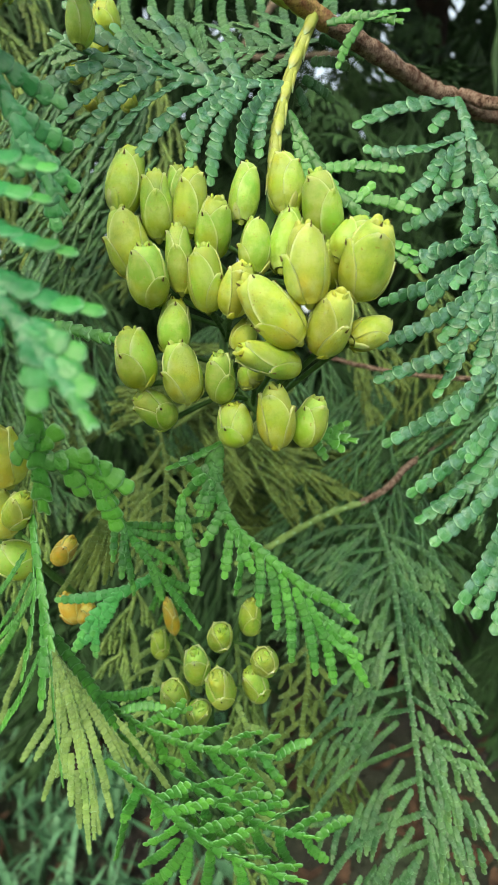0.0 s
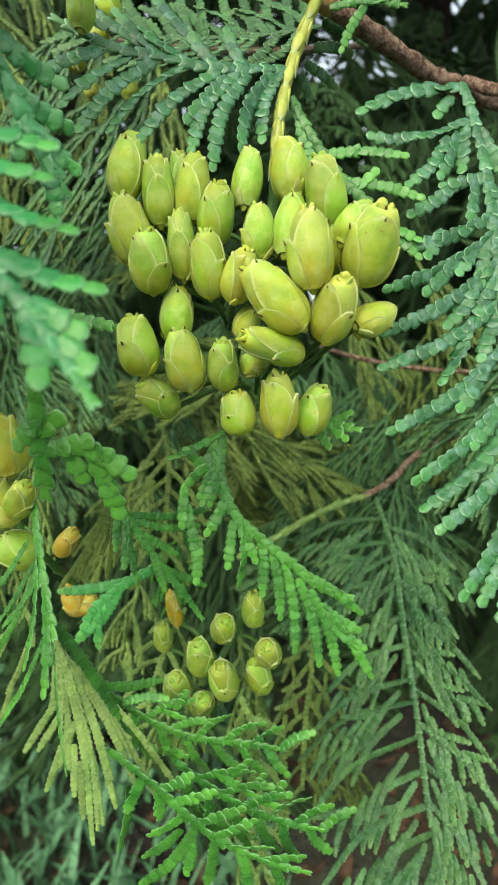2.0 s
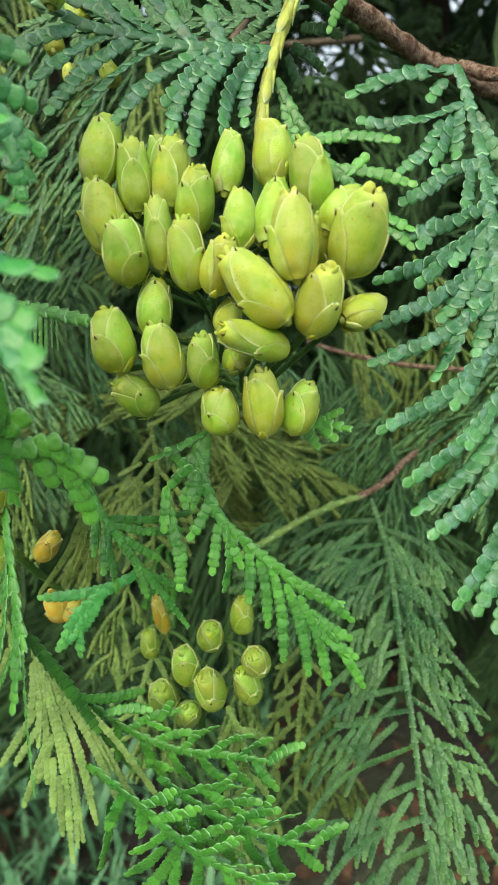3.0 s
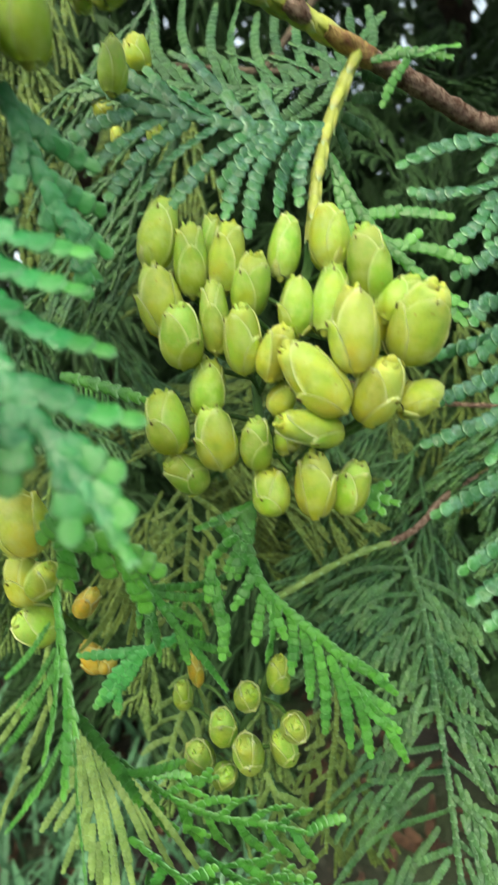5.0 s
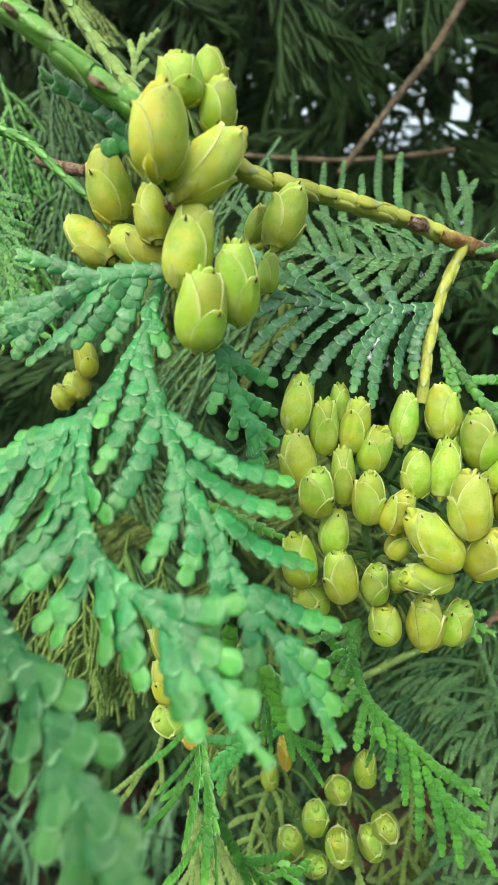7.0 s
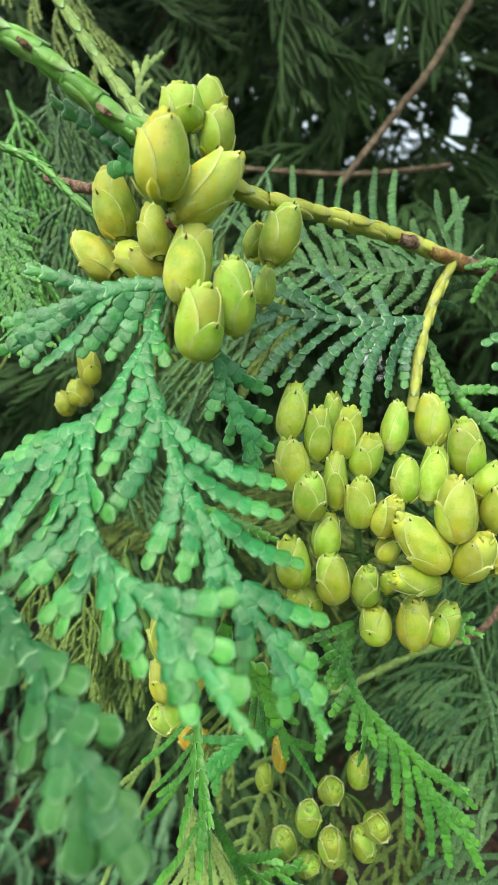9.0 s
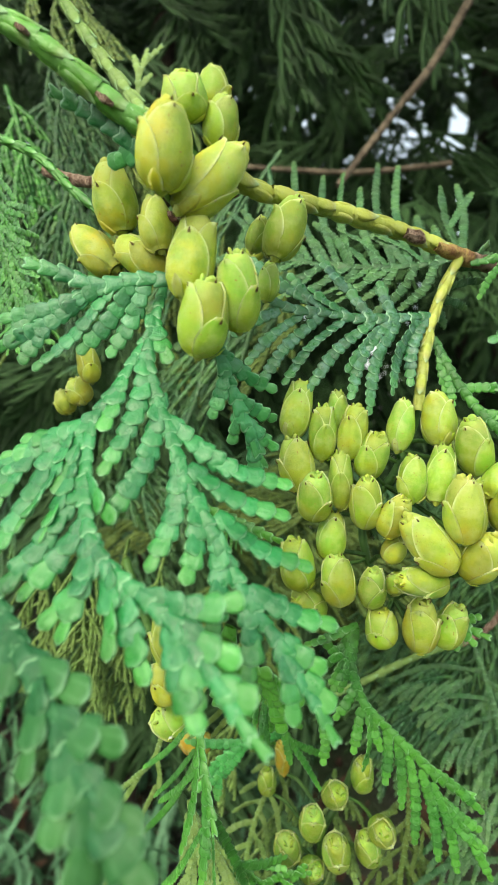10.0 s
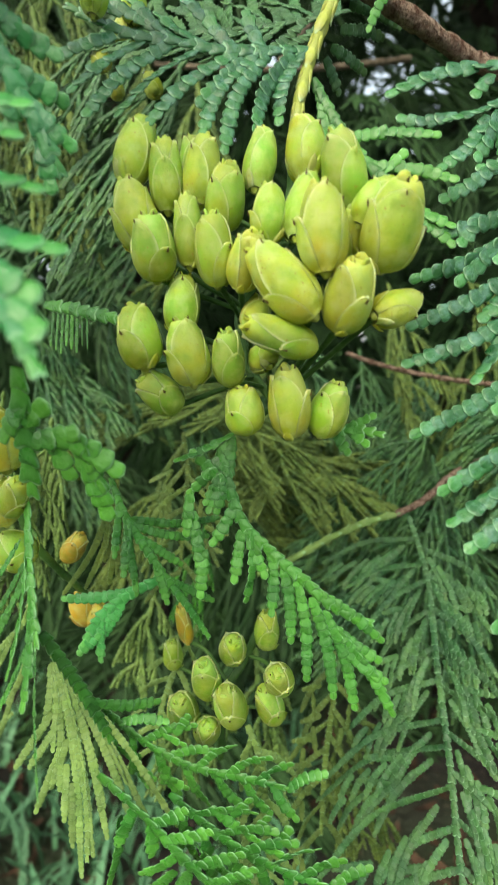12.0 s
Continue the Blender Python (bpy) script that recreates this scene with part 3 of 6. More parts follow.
cone((-0.0413, 0.0661, 1.1590), (-0.0322, 0.0711, 1.1699), 7.71, 0, 10, "crowded at the top of a leafy shoot", "cones of the upper cluster")
cone((-0.0543, 0.0770, 1.1590), (-0.0569, 0.0760, 1.1706), 7.65, 0, 60, "crowded at the top of a leafy shoot", "cones of the upper cluster")
cone((-0.0564, 0.0798, 1.1533), (-0.0652, 0.0808, 1.1607), 6.94, 0, 30, "crowded at the top of a leafy shoot", "cones of the upper cluster")
cone((-0.0454, 0.0759, 1.1515), (-0.0547, 0.0759, 1.1575), 6.89, 0, 110, "crowded at the top of a leafy shoot", "cones of the upper cluster")
cone((-0.0453, 0.0716, 1.1544), (-0.0476, 0.0726, 1.1634), 5.79, 0, 70, "crowded at the top of a leafy shoot", "cones of the upper cluster")
cone((-0.0399, 0.0661, 1.1460), (-0.0383, 0.0681, 1.1593), 7.56, 0, 40, "crowded at the top of a leafy shoot", "cones of the upper cluster")
cone((-0.0376, 0.0662, 1.1374), (-0.0355, 0.0632, 1.1488), 7.72, 1, 5, "crowded at the top of a leafy shoot", "cones of the upper cluster")
cone((-0.0318, 0.0700, 1.1418), (-0.0321, 0.0660, 1.1535), 6.97, 1, 70, "crowded at the top of a leafy shoot", "cones of the upper cluster")
cone((-0.0277, 0.0841, 1.1567), (-0.0239, 0.0841, 1.1677), 7.26, 2, 25, "crowded at the top of a leafy shoot", "cones of the upper cluster")
cone((-0.0329, 0.0912, 1.1597), (-0.0307, 0.0902, 1.1663), 4.19, 2, 0, "crowded at the top of a leafy shoot", "cones of the upper cluster")
cone((-0.0302, 0.0974, 1.1512), (-0.0294, 0.0974, 1.1596), 4.75, 1, 40, "crowded at the top of a leafy shoot", "cones of the upper cluster")
cone((-0.0742, 0.1076, 1.1323), (-0.0756, 0.1066, 1.1417), 5.81, 0, 80, "crowded at the top of a leafy shoot", "cones of the upper cluster")
cone((-0.0777, 0.1108, 1.1267), (-0.0805, 0.1098, 1.1334), 6.60, 0, 50, "crowded at the top of a leafy shoot", "cones of the upper cluster")
cone((-0.0826, 0.1124, 1.1239), (-0.0856, 0.1124, 1.1300), 5.31, 0, 20, "crowded at the top of a leafy shoot", "cones of the upper cluster")

# lower, farther cluster
cone((-0.0083, 0.1137, 1.0206), (-0.0064, 0.1047, 1.0310), 6.61, 2, 20, "on a thin shaded twig", "cones of the lower cluster")
cone((-0.0131, 0.1086, 1.0137), (-0.0133, 0.1026, 1.0265), 6.77, 2, 80, "on a thin shaded twig", "cones of the lower cluster")
cone((-0.0062, 0.1057, 1.0100), (-0.0079, 0.0982, 1.0232), 7.43, 2, 10, "on a thin shaded twig", "cones of the lower cluster")
cone((-0.0193, 0.1107, 1.0042), (-0.0192, 0.1037, 1.0158), 7.55, 2, 50, "on a thin shaded twig", "cones of the lower cluster")
cone((-0.0137, 0.1084, 1.0027), (-0.0118, 0.0994, 1.0133), 6.26, 2, 120, "on a thin shaded twig", "cones of the lower cluster")
cone((0.0042, 0.1066, 1.0194), (0.0034, 0.0966, 1.0292), 6.77, 2, 30, "on a thin shaded twig", "cones of the lower cluster")
cone((0.0029, 0.1096, 1.0075), (0.0003, 0.1046, 1.0197), 6.64, 2, 60, "on a thin shaded twig", "cones of the lower cluster")
cone((0.0002, 0.1156, 1.0224), (0.0004, 0.1146, 1.0330), 6.31, 2, 10, "on a thin shaded twig", "cones of the lower cluster")
cone((-0.0213, 0.1231, 1.0175), (-0.0232, 0.1211, 1.0294), 4.16, 3, 90, "on a thin shaded twig", "cones of the lower cluster")
cone((-0.0263, 0.1264, 1.0073), (-0.0266, 0.1254, 1.0166), 5.68, 2, 40, "on a thin shaded twig", "cones of the lower cluster")

# cones beside the lower foliage
cone((-0.0447, 0.0854, 1.0734), (-0.0484, 0.0864, 1.0851), 9.05, 0, 30, "half hidden among hanging sprays", "cones of the side cluster")
cone((-0.0471, 0.0877, 1.0625), (-0.0494, 0.0877, 1.0722), 6.74, 0, 80, "half hidden among hanging sprays", "cones of the side cluster")
cone((-0.0451, 0.0853, 1.0658), (-0.0400, 0.0813, 1.0733), 5.17, 1, 10, "half hidden among hanging sprays", "cones of the side cluster")
cone((-0.0451, 0.0920, 1.0544), (-0.0503, 0.0870, 1.0591), 7.91, 1, 60, "half hidden among hanging sprays", "cones of the side cluster")
cone((-0.0501, 0.1144, 1.0437), (-0.0448, 0.1134, 1.0511), 5.49, 3, 100, "half hidden among hanging sprays", "cones of the side cluster")
cone((-0.0481, 0.1216, 1.0221), (-0.0522, 0.1216, 1.0308), 6.33, 3, 20, "half hidden among hanging sprays", "cones of the side cluster")
cone((-0.0480, 0.1214, 1.0222), (-0.0447, 0.1224, 1.0277), 5.73, 3, 50, "half hidden among hanging sprays", "cones of the side cluster")

# cones high up behind the sprays
cone((-0.0338, 0.1327, 1.1717), (-0.0344, 0.1317, 1.1792), 6.70, 1, 30, "in soft shade behind leaf sprays", "cones of the back cluster")
cone((-0.0368, 0.1354, 1.1689), (-0.0382, 0.1344, 1.1744), 5.53, 0, 80, "in soft shade behind leaf sprays", "cones of the back cluster")
cone((-0.0424, 0.1342, 1.1628), (-0.0438, 0.1332, 1.1678), 4.72, 0, 10, "in soft shade behind leaf sprays", "cones of the back cluster")
cone((-0.0293, 0.1343, 1.1565), (-0.0317, 0.1333, 1.1617), 4.77, 0, 60, "in soft shade behind leaf sprays", "cones of the back cluster")
cone((-0.0395, 0.1351, 1.1569), (-0.0403, 0.1341, 1.1614), 3.96, 0, 40, "in soft shade behind leaf sprays", "cones of the back cluster")

# large spray beside the main cluster

s = Spray("broad blue-green leaf spray hanging from a brown twig", (0.0462, 0.1185, 1.1524), (0.9999, -0.0122, 0.0056), (0.0000, 0.4164, 0.9092), 3.25, LEAF, fine=True)
s.axis((0.0, 0.0), (1.7, -10.9), (2.8, -23.8), (2.9, -39.9), (2.5, -56.2), (2.0, -72.5), (1.5, -87.5), (1.1, -99.6))
s.let(-0.7, -0.6, -23.2, -6.9, -0.08, 0.0, 4.20)
s.let(-3.1, -3.6, -6.6, -8.5)
s.let(-0.3, -9.4, -12.9, -13.9, 0.05)
s.let(-10.4, -12.9, -21.4, -12.9, 0.10)
s.let(-4.4, -14.0, -14.1, -25.6, 0.08)
s.let(-2.4, -13.0, -7.3, -23.9, 0.05)
s.let(-0.8, -10.8, -2.4, -22.6)
s.let(2.5, -23.8, -7.2, -25.7)
s.let(-3.6, -25.1, -14.2, -32.5, 0.05)
s.let(2.5, -33.3, -15.1, -40.0, 0.05)
s.let(-7.5, -36.5, -11.4, -42.4)
s.let(0.7, -23.7, -2.0, -35.9)
s.let(2.8, -37.3, -20.2, -49.3, 0.06)
s.let(-1.5, -40.5, -5.5, -46.2)
s.let(-5.1, -42.4, -12.4, -50.2, 0.05)
s.let(1.0, -38.6, -1.4, -48.8)
s.let(2.9, -43.8, -21.2, -58.7, 0.05)
s.let(-1.7, -47.5, -9.0, -57.5, 0.06)
s.let(1.4, -47.6, -3.4, -56.7)
s.let(2.5, -51.9, -22.1, -65.7, 0.06)
s.let(-4.2, -56.1, -10.8, -68.8, 0.05)
s.let(1.4, -53.8, -3.0, -64.4)
s.let(2.4, -61.0, -21.2, -78.2, 0.06)
s.let(-1.7, -64.5, -8.0, -74.1, 0.05)
s.let(2.0, -70.2, -17.3, -87.5, 0.06)
s.let(-0.5, -73.6, -6.0, -81.2)
s.let(1.9, -75.8, -16.2, -92.4, 0.06)
s.let(1.7, -81.2, -13.8, -96.2, 0.06)
s.let(1.7, -84.4, -10.6, -107.5, 0.07)
s.let(1.6, -89.6, -7.5, -108.4, 0.06)
s.let(1.4, -94.7, -4.6, -111.0, 0.05)
s.let(2.5, -12.3, 7.3, -23.8, -0.06)
s.let(3.0, -25.2, 10.5, -36.1, -0.06)
s.let(3.0, -38.6, 10.8, -51.4, -0.06)
s.let(2.7, -53.8, 9.8, -68.0, -0.06)
s.let(2.2, -67.9, 9.6, -81.2, -0.06)
s.let(1.8, -83.3, 8.3, -97.7, -0.06)

# spray over the main cluster

s = Spray("blue-green leaf spray arching over the cone cluster", (0.0070, 0.1086, 1.1507), (0.9775, 0.1927, -0.0854), (-0.0000, 0.4052, 0.9142), 3.10, LEAF, fine=True)
s.axis((0.0, 0.0), (-8.8, -2.0), (-17.7, -3.5), (-23.2, -3.0), (-30.5, -3.5), (-37.8, -1.8), (-44.4, 0.9))
s.let(-1.6, -1.5, -5.2, -18.2, -0.08)
s.let(-3.0, -1.8, -9.3, -20.9, -0.08)
s.let(-7.6, -2.4, -14.5, -26.0, -0.08)
s.let(-10.2, -3.3, -18.6, -23.1, -0.08)
s.let(-13.9, -3.9, -27.8, -22.4, -0.06)
s.let(-12.2, -5.4, -19.6, -16.7)
s.let(-21.0, -4.8, -33.1, -21.6, -0.06)
s.let(-25.8, -4.4, -38.2, -22.6, -0.06)
s.let(-30.5, -4.8, -41.3, -18.0, -0.05)
s.let(-35.6, -4.5, -44.9, -11.8, -0.04)
s.let(-19.9, -2.6, -28.7, 2.6, 0.05)
s.let(-25.4, -1.9, -33.6, 5.3, 0.05)
s.let(-28.6, -0.8, -42.5, 8.1, 0.05)
s.let(-34.9, 0.9, -41.3, 5.8)
s.let(-14.4, -2.5, -20.1, 4.9, 0.05)
s.let(-8.8, -1.6, -12.3, 7.0, 0.05)
s.let(-20.1, 3.5, -27.0, 11.3)

# small sprays behind the cones

s = Spray("dark green sprays between cones and twig", (0.0087, 0.1085, 1.1460), (0.9868, -0.1609, 0.0155), (-0.0000, 0.0959, 0.9954), 2.60, LEAF_DEEP)
s.axis((-0.6, -0.5), (2.4, -6.1), (5.9, -11.9), (11.8, -18.8), (18.7, -24.7))
s.let(5.4, -11.8, 22.4, -13.2, 0.05)
s.let(0.6, -2.7, 2.5, -12.7)
s.let(10.0, -17.1, 25.7, -21.3, 0.04)
s.let(2.4, -7.2, 4.3, -16.1)
s.let(12.9, -18.3, 16.7, -15.3)
s.let(16.4, -24.6, 25.5, -29.4)
s.let(17.6, -26.9, 25.6, -32.8, 0.05)

# flat spray behind the shoot

s = Spray("flat shaded green spray behind the yellow shoot", (0.0182, 0.1262, 1.1681), (0.9979, -0.0465, 0.0442), (-0.0000, 0.6897, 0.7241), 2.70, LEAF_SHADED)
s.axis((0.0, 0.0), (-12.1, -2.3), (-26.3, -2.1), (-41.4, 1.8), (-61.7, 12.9))
s.let(-13.5, -2.2, -12.3, 54.8, 0.04)
s.let(-17.7, -2.3, -18.7, 57.6, 0.04)
s.let(-22.0, -2.0, -25.1, 42.0, 0.04)
s.let(-28.5, -1.9, -30.3, 52.6, 0.04)
s.let(-32.2, -1.1, -36.8, 51.7, 0.04)
s.let(-36.7, 0.6, -47.4, 64.3, 0.04)
s.let(-41.4, 1.8, -54.1, 42.6, 0.04)
s.let(-47.8, 5.1, -62.4, 32.7)
s.let(-17.7, -2.3, -32.2, -13.4, 0.05)
s.let(-23.5, -2.4, -39.2, -15.3, 0.05)
s.let(-29.3, -1.9, -45.0, -13.8, 0.05)
s.let(-35.2, -0.3, -51.2, -9.8, 0.05)
s.let(-41.4, 1.8, -58.0, -4.3, 0.05)
s.let(-0.5, 1.3, -1.0, 38.9, 0.03)
s.let(-0.2, 1.3, 3.8, 39.2, -0.03)
s.let(-1.4, 15.3, 7.4, 33.3)
s.let(-4.9, -0.8, -5.8, 15.8)
s.let(-9.2, -1.8, -9.7, 22.5)
s.let(-4.6, -0.9, -16.9, 17.8, -0.08, 0.6)
s.let(-7.0, -1.3, -17.9, -21.7, 0.08, 0.8)
s.let(-9.5, -1.8, -22.0, 11.5, -0.08, 0.9)
s.let(-11.9, -2.3, -23.8, -20.9, 0.08, -0.8)
s.let(-14.4, -2.2, -24.3, 14.2, -0.08, 0.1)
s.let(-16.8, -2.2, -26.1, -15.4, 0.08, -0.6)
s.let(-19.3, -2.2, -32.2, 16.6, -0.08, 0.5)
s.let(-21.8, -2.2, -33.6, -16.7, 0.08, -0.7)
s.let(-24.3, -2.1, -33.8, 13.2, -0.08, -1.0)
s.let(-26.8, -2.0, -36.3, -14.1, 0.08, -0.6)
s.let(-29.4, -1.3, -39.3, 22.4, -0.08, -0.4)
s.let(-31.9, -0.7, -41.7, -14.1, 0.08, 0.4)
s.let(-34.5, 0.0, -46.8, 20.4, -0.08, 0.4)
s.let(-37.1, 0.7, -47.3, -13.8, 0.08, -0.4)
s.let(-39.8, 1.4, -49.3, 17.4, -0.08, -0.7)
s.let(-42.5, 2.4, -53.2, -3.6, 0.08, 0.2)
s.let(-45.2, 3.9, -55.9, 24.2, -0.08, -0.3)
s.let(-47.9, 5.4, -59.7, -2.7, 0.08, -0.0)
s.let(-50.8, 6.9, -60.5, 26.8, -0.08, 0.4)
s.let(-53.6, 8.5, -65.9, 1.4, 0.08, -1.0)
s.let(-56.6, 10.1, -66.9, 33.5, -0.08, -1.0)
s.let(-59.5, 11.7, -68.4, 3.1, 0.08, 0.2)

# near spray, outer arm

s = Spray("fresh green near leaf spray with rounded scale leaves", (-0.0454, 0.0729, 1.1490), (0.9843, 0.1506, -0.0916), (0.0000, 0.5196, 0.8544), 3.50, LEAF_NEAR, fine=True)
s.axis((0.0, 0.0), (-0.4, -11.8), (2.0, -19.7), (5.5, -26.8), (8.8, -33.3), (13.2, -40.0), (18.9, -48.2), (23.7, -53.7), (28.2, -59.5), (31.1, -63.6), width=2.5)
s.let(5.0, -24.5, 23.6, -32.4, -0.10)
s.let(9.3, -31.5, 23.6, -36.9, -0.08)
s.let(14.1, -38.0, 27.1, -43.6, -0.08)
s.let(19.6, -47.4, 30.6, -50.5, -0.06)
s.let(24.0, -53.0, 29.3, -55.8, -0.05)
s.let(27.1, -57.2, 30.3, -59.9)
s.let(-0.3, -12.9, -3.0, -34.0, 0.07)
s.let(3.0, -20.5, -0.8, -40.5, 0.08)
s.let(7.4, -30.9, 5.7, -46.2, 0.08)
s.let(10.7, -35.6, 10.7, -47.3, 0.06)
s.let(14.0, -40.7, 14.9, -53.6, 0.06)
s.let(18.5, -47.5, 20.0, -58.1, 0.06)
s.let(23.7, -53.1, 25.7, -61.9, 0.05)
s.let(-1.0, -6.3, 3.3, -14.4)

# near spray, inner arm

s = Spray("fresh green near leaf spray drooping toward the open", (-0.0465, 0.0685, 1.1408), (0.9925, -0.0988, 0.0726), (0.0000, 0.5921, 0.8059), 3.70, LEAF_NEAR, fine=True)
s.axis((0.0, 0.0), (-2.4, -8.9), (-5.1, -16.0), (-3.9, -25.2), (-1.4, -32.5), (2.6, -37.4), (8.2, -41.0), (13.6, -44.3), (18.5, -49.4), (21.5, -52.5), (24.5, -54.9), width=2.6)
s.let(-4.8, -15.6, -18.1, -23.0, 0.05)
s.let(-8.4, -18.9, -12.0, -33.6, 0.06)
s.let(-7.0, -18.9, -7.9, -35.0, 0.06)
s.let(-5.2, -18.9, -7.7, -27.8, 0.05)
s.let(-13.3, -20.7, -16.8, -30.5)
s.let(-3.3, -26.1, 2.2, -31.6, -0.05)
s.let(1.2, -36.7, -3.7, -45.0, 0.05)
s.let(2.7, -38.1, 5.7, -47.7, 0.03)
s.let(5.4, -39.9, 10.6, -49.7, -0.03)
s.let(12.2, -43.8, 17.2, -53.5, -0.05)
s.let(8.9, -41.0, 20.2, -40.6, -0.10)
s.let(13.6, -44.0, 20.5, -46.6, -0.08)
s.let(18.8, -49.3, 22.7, -50.2, -0.05)
s.let(15.2, -45.9, 16.5, -51.8)
s.let(-1.8, -31.7, -7.9, -42.0, 0.05)
s.let(-2.4, -8.9, -3.2, -18.0)
s.let(-14.5, -21.3, -23.5, -33.0, 0.06)
s.let(-10.2, -19.6, -14.5, -38.0, 0.05)
s.let(-16.6, -22.4, -27.5, -28.5, 0.06)
s.let(-3.9, -25.2, -11.6, -43.0, 0.05)
s.let(-0.2, -34.2, -1.0, -46.5, 0.04)
s.let(-6.0, -17.0, -16.0, -19.5, 0.06)

# nearest spray, low and out of focus

s = Spray("blurred green leaf spray close to the open side", (-0.0580, 0.0425, 1.1097), (0.9931, -0.0902, 0.0743), (0.0000, 0.6361, 0.7716), 4.20, LEAF_NEAR_SHADE)
s.axis((0.0, 0.0), (7.3, -6.4), (13.3, -12.2), (17.5, -16.4), (21.2, -20.0), (25.0, -23.5), width=2.7)
s.let(14.7, -13.5, 22.3, -14.6, -0.06)
s.let(18.4, -17.5, 25.5, -20.6, -0.06)
s.let(11.8, -10.9, 13.1, -18.6, 0.06)
s.let(16.8, -16.0, 17.5, -22.7, 0.06)
s.let(7.3, -6.4, 7.1, -14.7, 0.05)
s.let(20.8, -19.7, 21.0, -25.1, 0.05)
s.let(20.0, -19.0, 27.1, -24.5)
s.let(9.5, -8.4, 17.4, -10.9, -0.05)

# near spray, side arm

s = Spray("blue-green leaf spray spreading sideways below the cones", (-0.0432, 0.0697, 1.1497), (0.9926, 0.1209, -0.0115), (0.0000, 0.0949, 0.9955), 3.20, LEAF_SOFT, fine=True)
s.axis((0.0, 0.0), (-5.7, -0.2), (-11.1, -1.5), (-17.4, 0.1), (-23.8, 1.6))
s.let(-10.2, -1.4, -27.1, -7.7, 0.04)
s.let(-13.7, -3.6, -27.8, -12.4, 0.04)
s.let(-19.0, -7.0, -23.7, -14.5)
s.let(-9.7, -2.0, -21.6, -15.4, 0.05)
s.let(-6.1, -0.7, -14.4, -12.4, 0.05)
s.let(-4.0, -0.8, -9.5, -12.7, 0.05)
s.let(-21.7, -5.8, -26.1, -11.0)

# hanging spray under the upper cones

s = Spray("small blue-green spray hanging under the upper cones", (-0.0357, 0.0711, 1.1402), (0.9415, 0.3346, 0.0410), (0.0000, -0.1217, 0.9926), 3.00, LEAF_SOFT, fine=True)
s.axis((0.0, 0.0), (2.0, -6.2), (4.5, -12.0), (7.2, -18.1), (8.9, -22.3))
s.let(1.6, -4.3, -0.9, -12.7, 0.05)
s.let(1.0, -2.0, 10.4, -8.1, -0.06)
s.let(3.5, -9.1, 10.6, -13.3, -0.04)
s.let(5.5, -13.5, 11.0, -18.7, -0.04)
s.let(4.0, -12.0, 2.8, -17.4)
s.let(6.6, -17.1, 7.3, -24.4)

# spray above the upper twig

s = Spray("blue-green sprig under the green branch", (-0.0486, 0.0679, 1.1685), (0.9851, -0.1592, -0.0652), (0.0000, -0.3790, 0.9254), 3.00, LEAF_SOFT)
s.axis((0.8, -1.0), (-2.1, 2.0), (-7.0, 5.0), (-13.7, 8.4))
s.let(-0.5, 0.0, -4.7, -1.6)
s.let(-0.1, -0.6, -3.6, -1.3)

# spray below the main cluster

s = Spray("deep green spray curving down below the cones", (-0.0086, 0.0991, 1.0766), (0.9991, 0.0430, -0.0053), (0.0000, 0.1227, 0.9924), 2.70, LEAF_DEEP, fine=True)
s.axis((0.0, 0.0), (1.8, -7.4), (4.7, -15.2), (11.0, -21.5), (17.7, -27.1), (24.1, -32.4), (31.1, -34.8))
s.let(18.9, -28.5, 33.1, -38.5, 0.04)
s.let(0.8, -4.9, -2.3, -13.6)
s.let(3.3, -11.1, -1.5, -20.1, 0.04)
s.let(7.0, -17.4, 5.7, -31.5, 0.04)
s.let(10.7, -21.3, 10.8, -34.1, 0.03)
s.let(13.2, -24.5, 14.9, -39.5, 0.03)
s.let(15.8, -26.5, 18.2, -47.2, 0.04)
s.let(19.0, -30.4, 23.7, -50.5, 0.04)
s.let(21.5, -33.0, 28.0, -52.7, 0.05)
s.let(24.1, -37.0, 35.7, -53.5, 0.04)
s.let(24.8, -39.7, 34.2, -46.8, -0.03)
s.let(23.5, -36.3, 32.8, -42.5, -0.03)
s.let(2.3, 1.6, -6.3, -10.1, 0.05)
s.let(2.4, 1.0, -2.9, -12.0, 0.05)
s.let(2.3, 2.2, -9.1, -3.4, 0.03)
s.let(2.4, 0.4, -0.7, -13.8, 0.04)
s.let(0.8, -7.4, -5.8, -1.2)
s.let(-2.9, -21.4, -3.6, -30.9)
s.let(-5.3, -13.8, -3.2, -26.4)
s.let(-5.9, -9.8, -6.6, -18.5)
s.let(4.5, -17.4, 3.2, -27.6)
s.let(4.5, -14.3, 9.5, -26.4)

# twig-like sprays seen nearly from the edge

s = Spray("narrow deep green spray hanging from the twig", (-0.0281, 0.0951, 1.0689), (0.7327, 0.6658, -0.1405), (0.0000, 0.2065, 0.9784), 2.10, LEAF_DEEP)
s.axis((-1.7, 1.3), (1.6, -6.1), (10.1, -18.4), (16.4, -26.2), (22.3, -34.3))
s.let(2.9, -6.9, 24.0, -7.7, -0.05)
s.let(2.9, -8.1, 21.4, -11.6, -0.05)
s.let(8.6, -16.3, 11.6, -25.1)
s.let(0.3, -3.6, -0.4, -14.2)
s.let(1.6, -6.1, 4.6, -22.4)
s.let(5.0, -10.8, 14.8, -17.3)
s.let(11.6, -20.0, 23.1, -26.2)
s.let(2.3, -7.4, 1.6, -18.1)

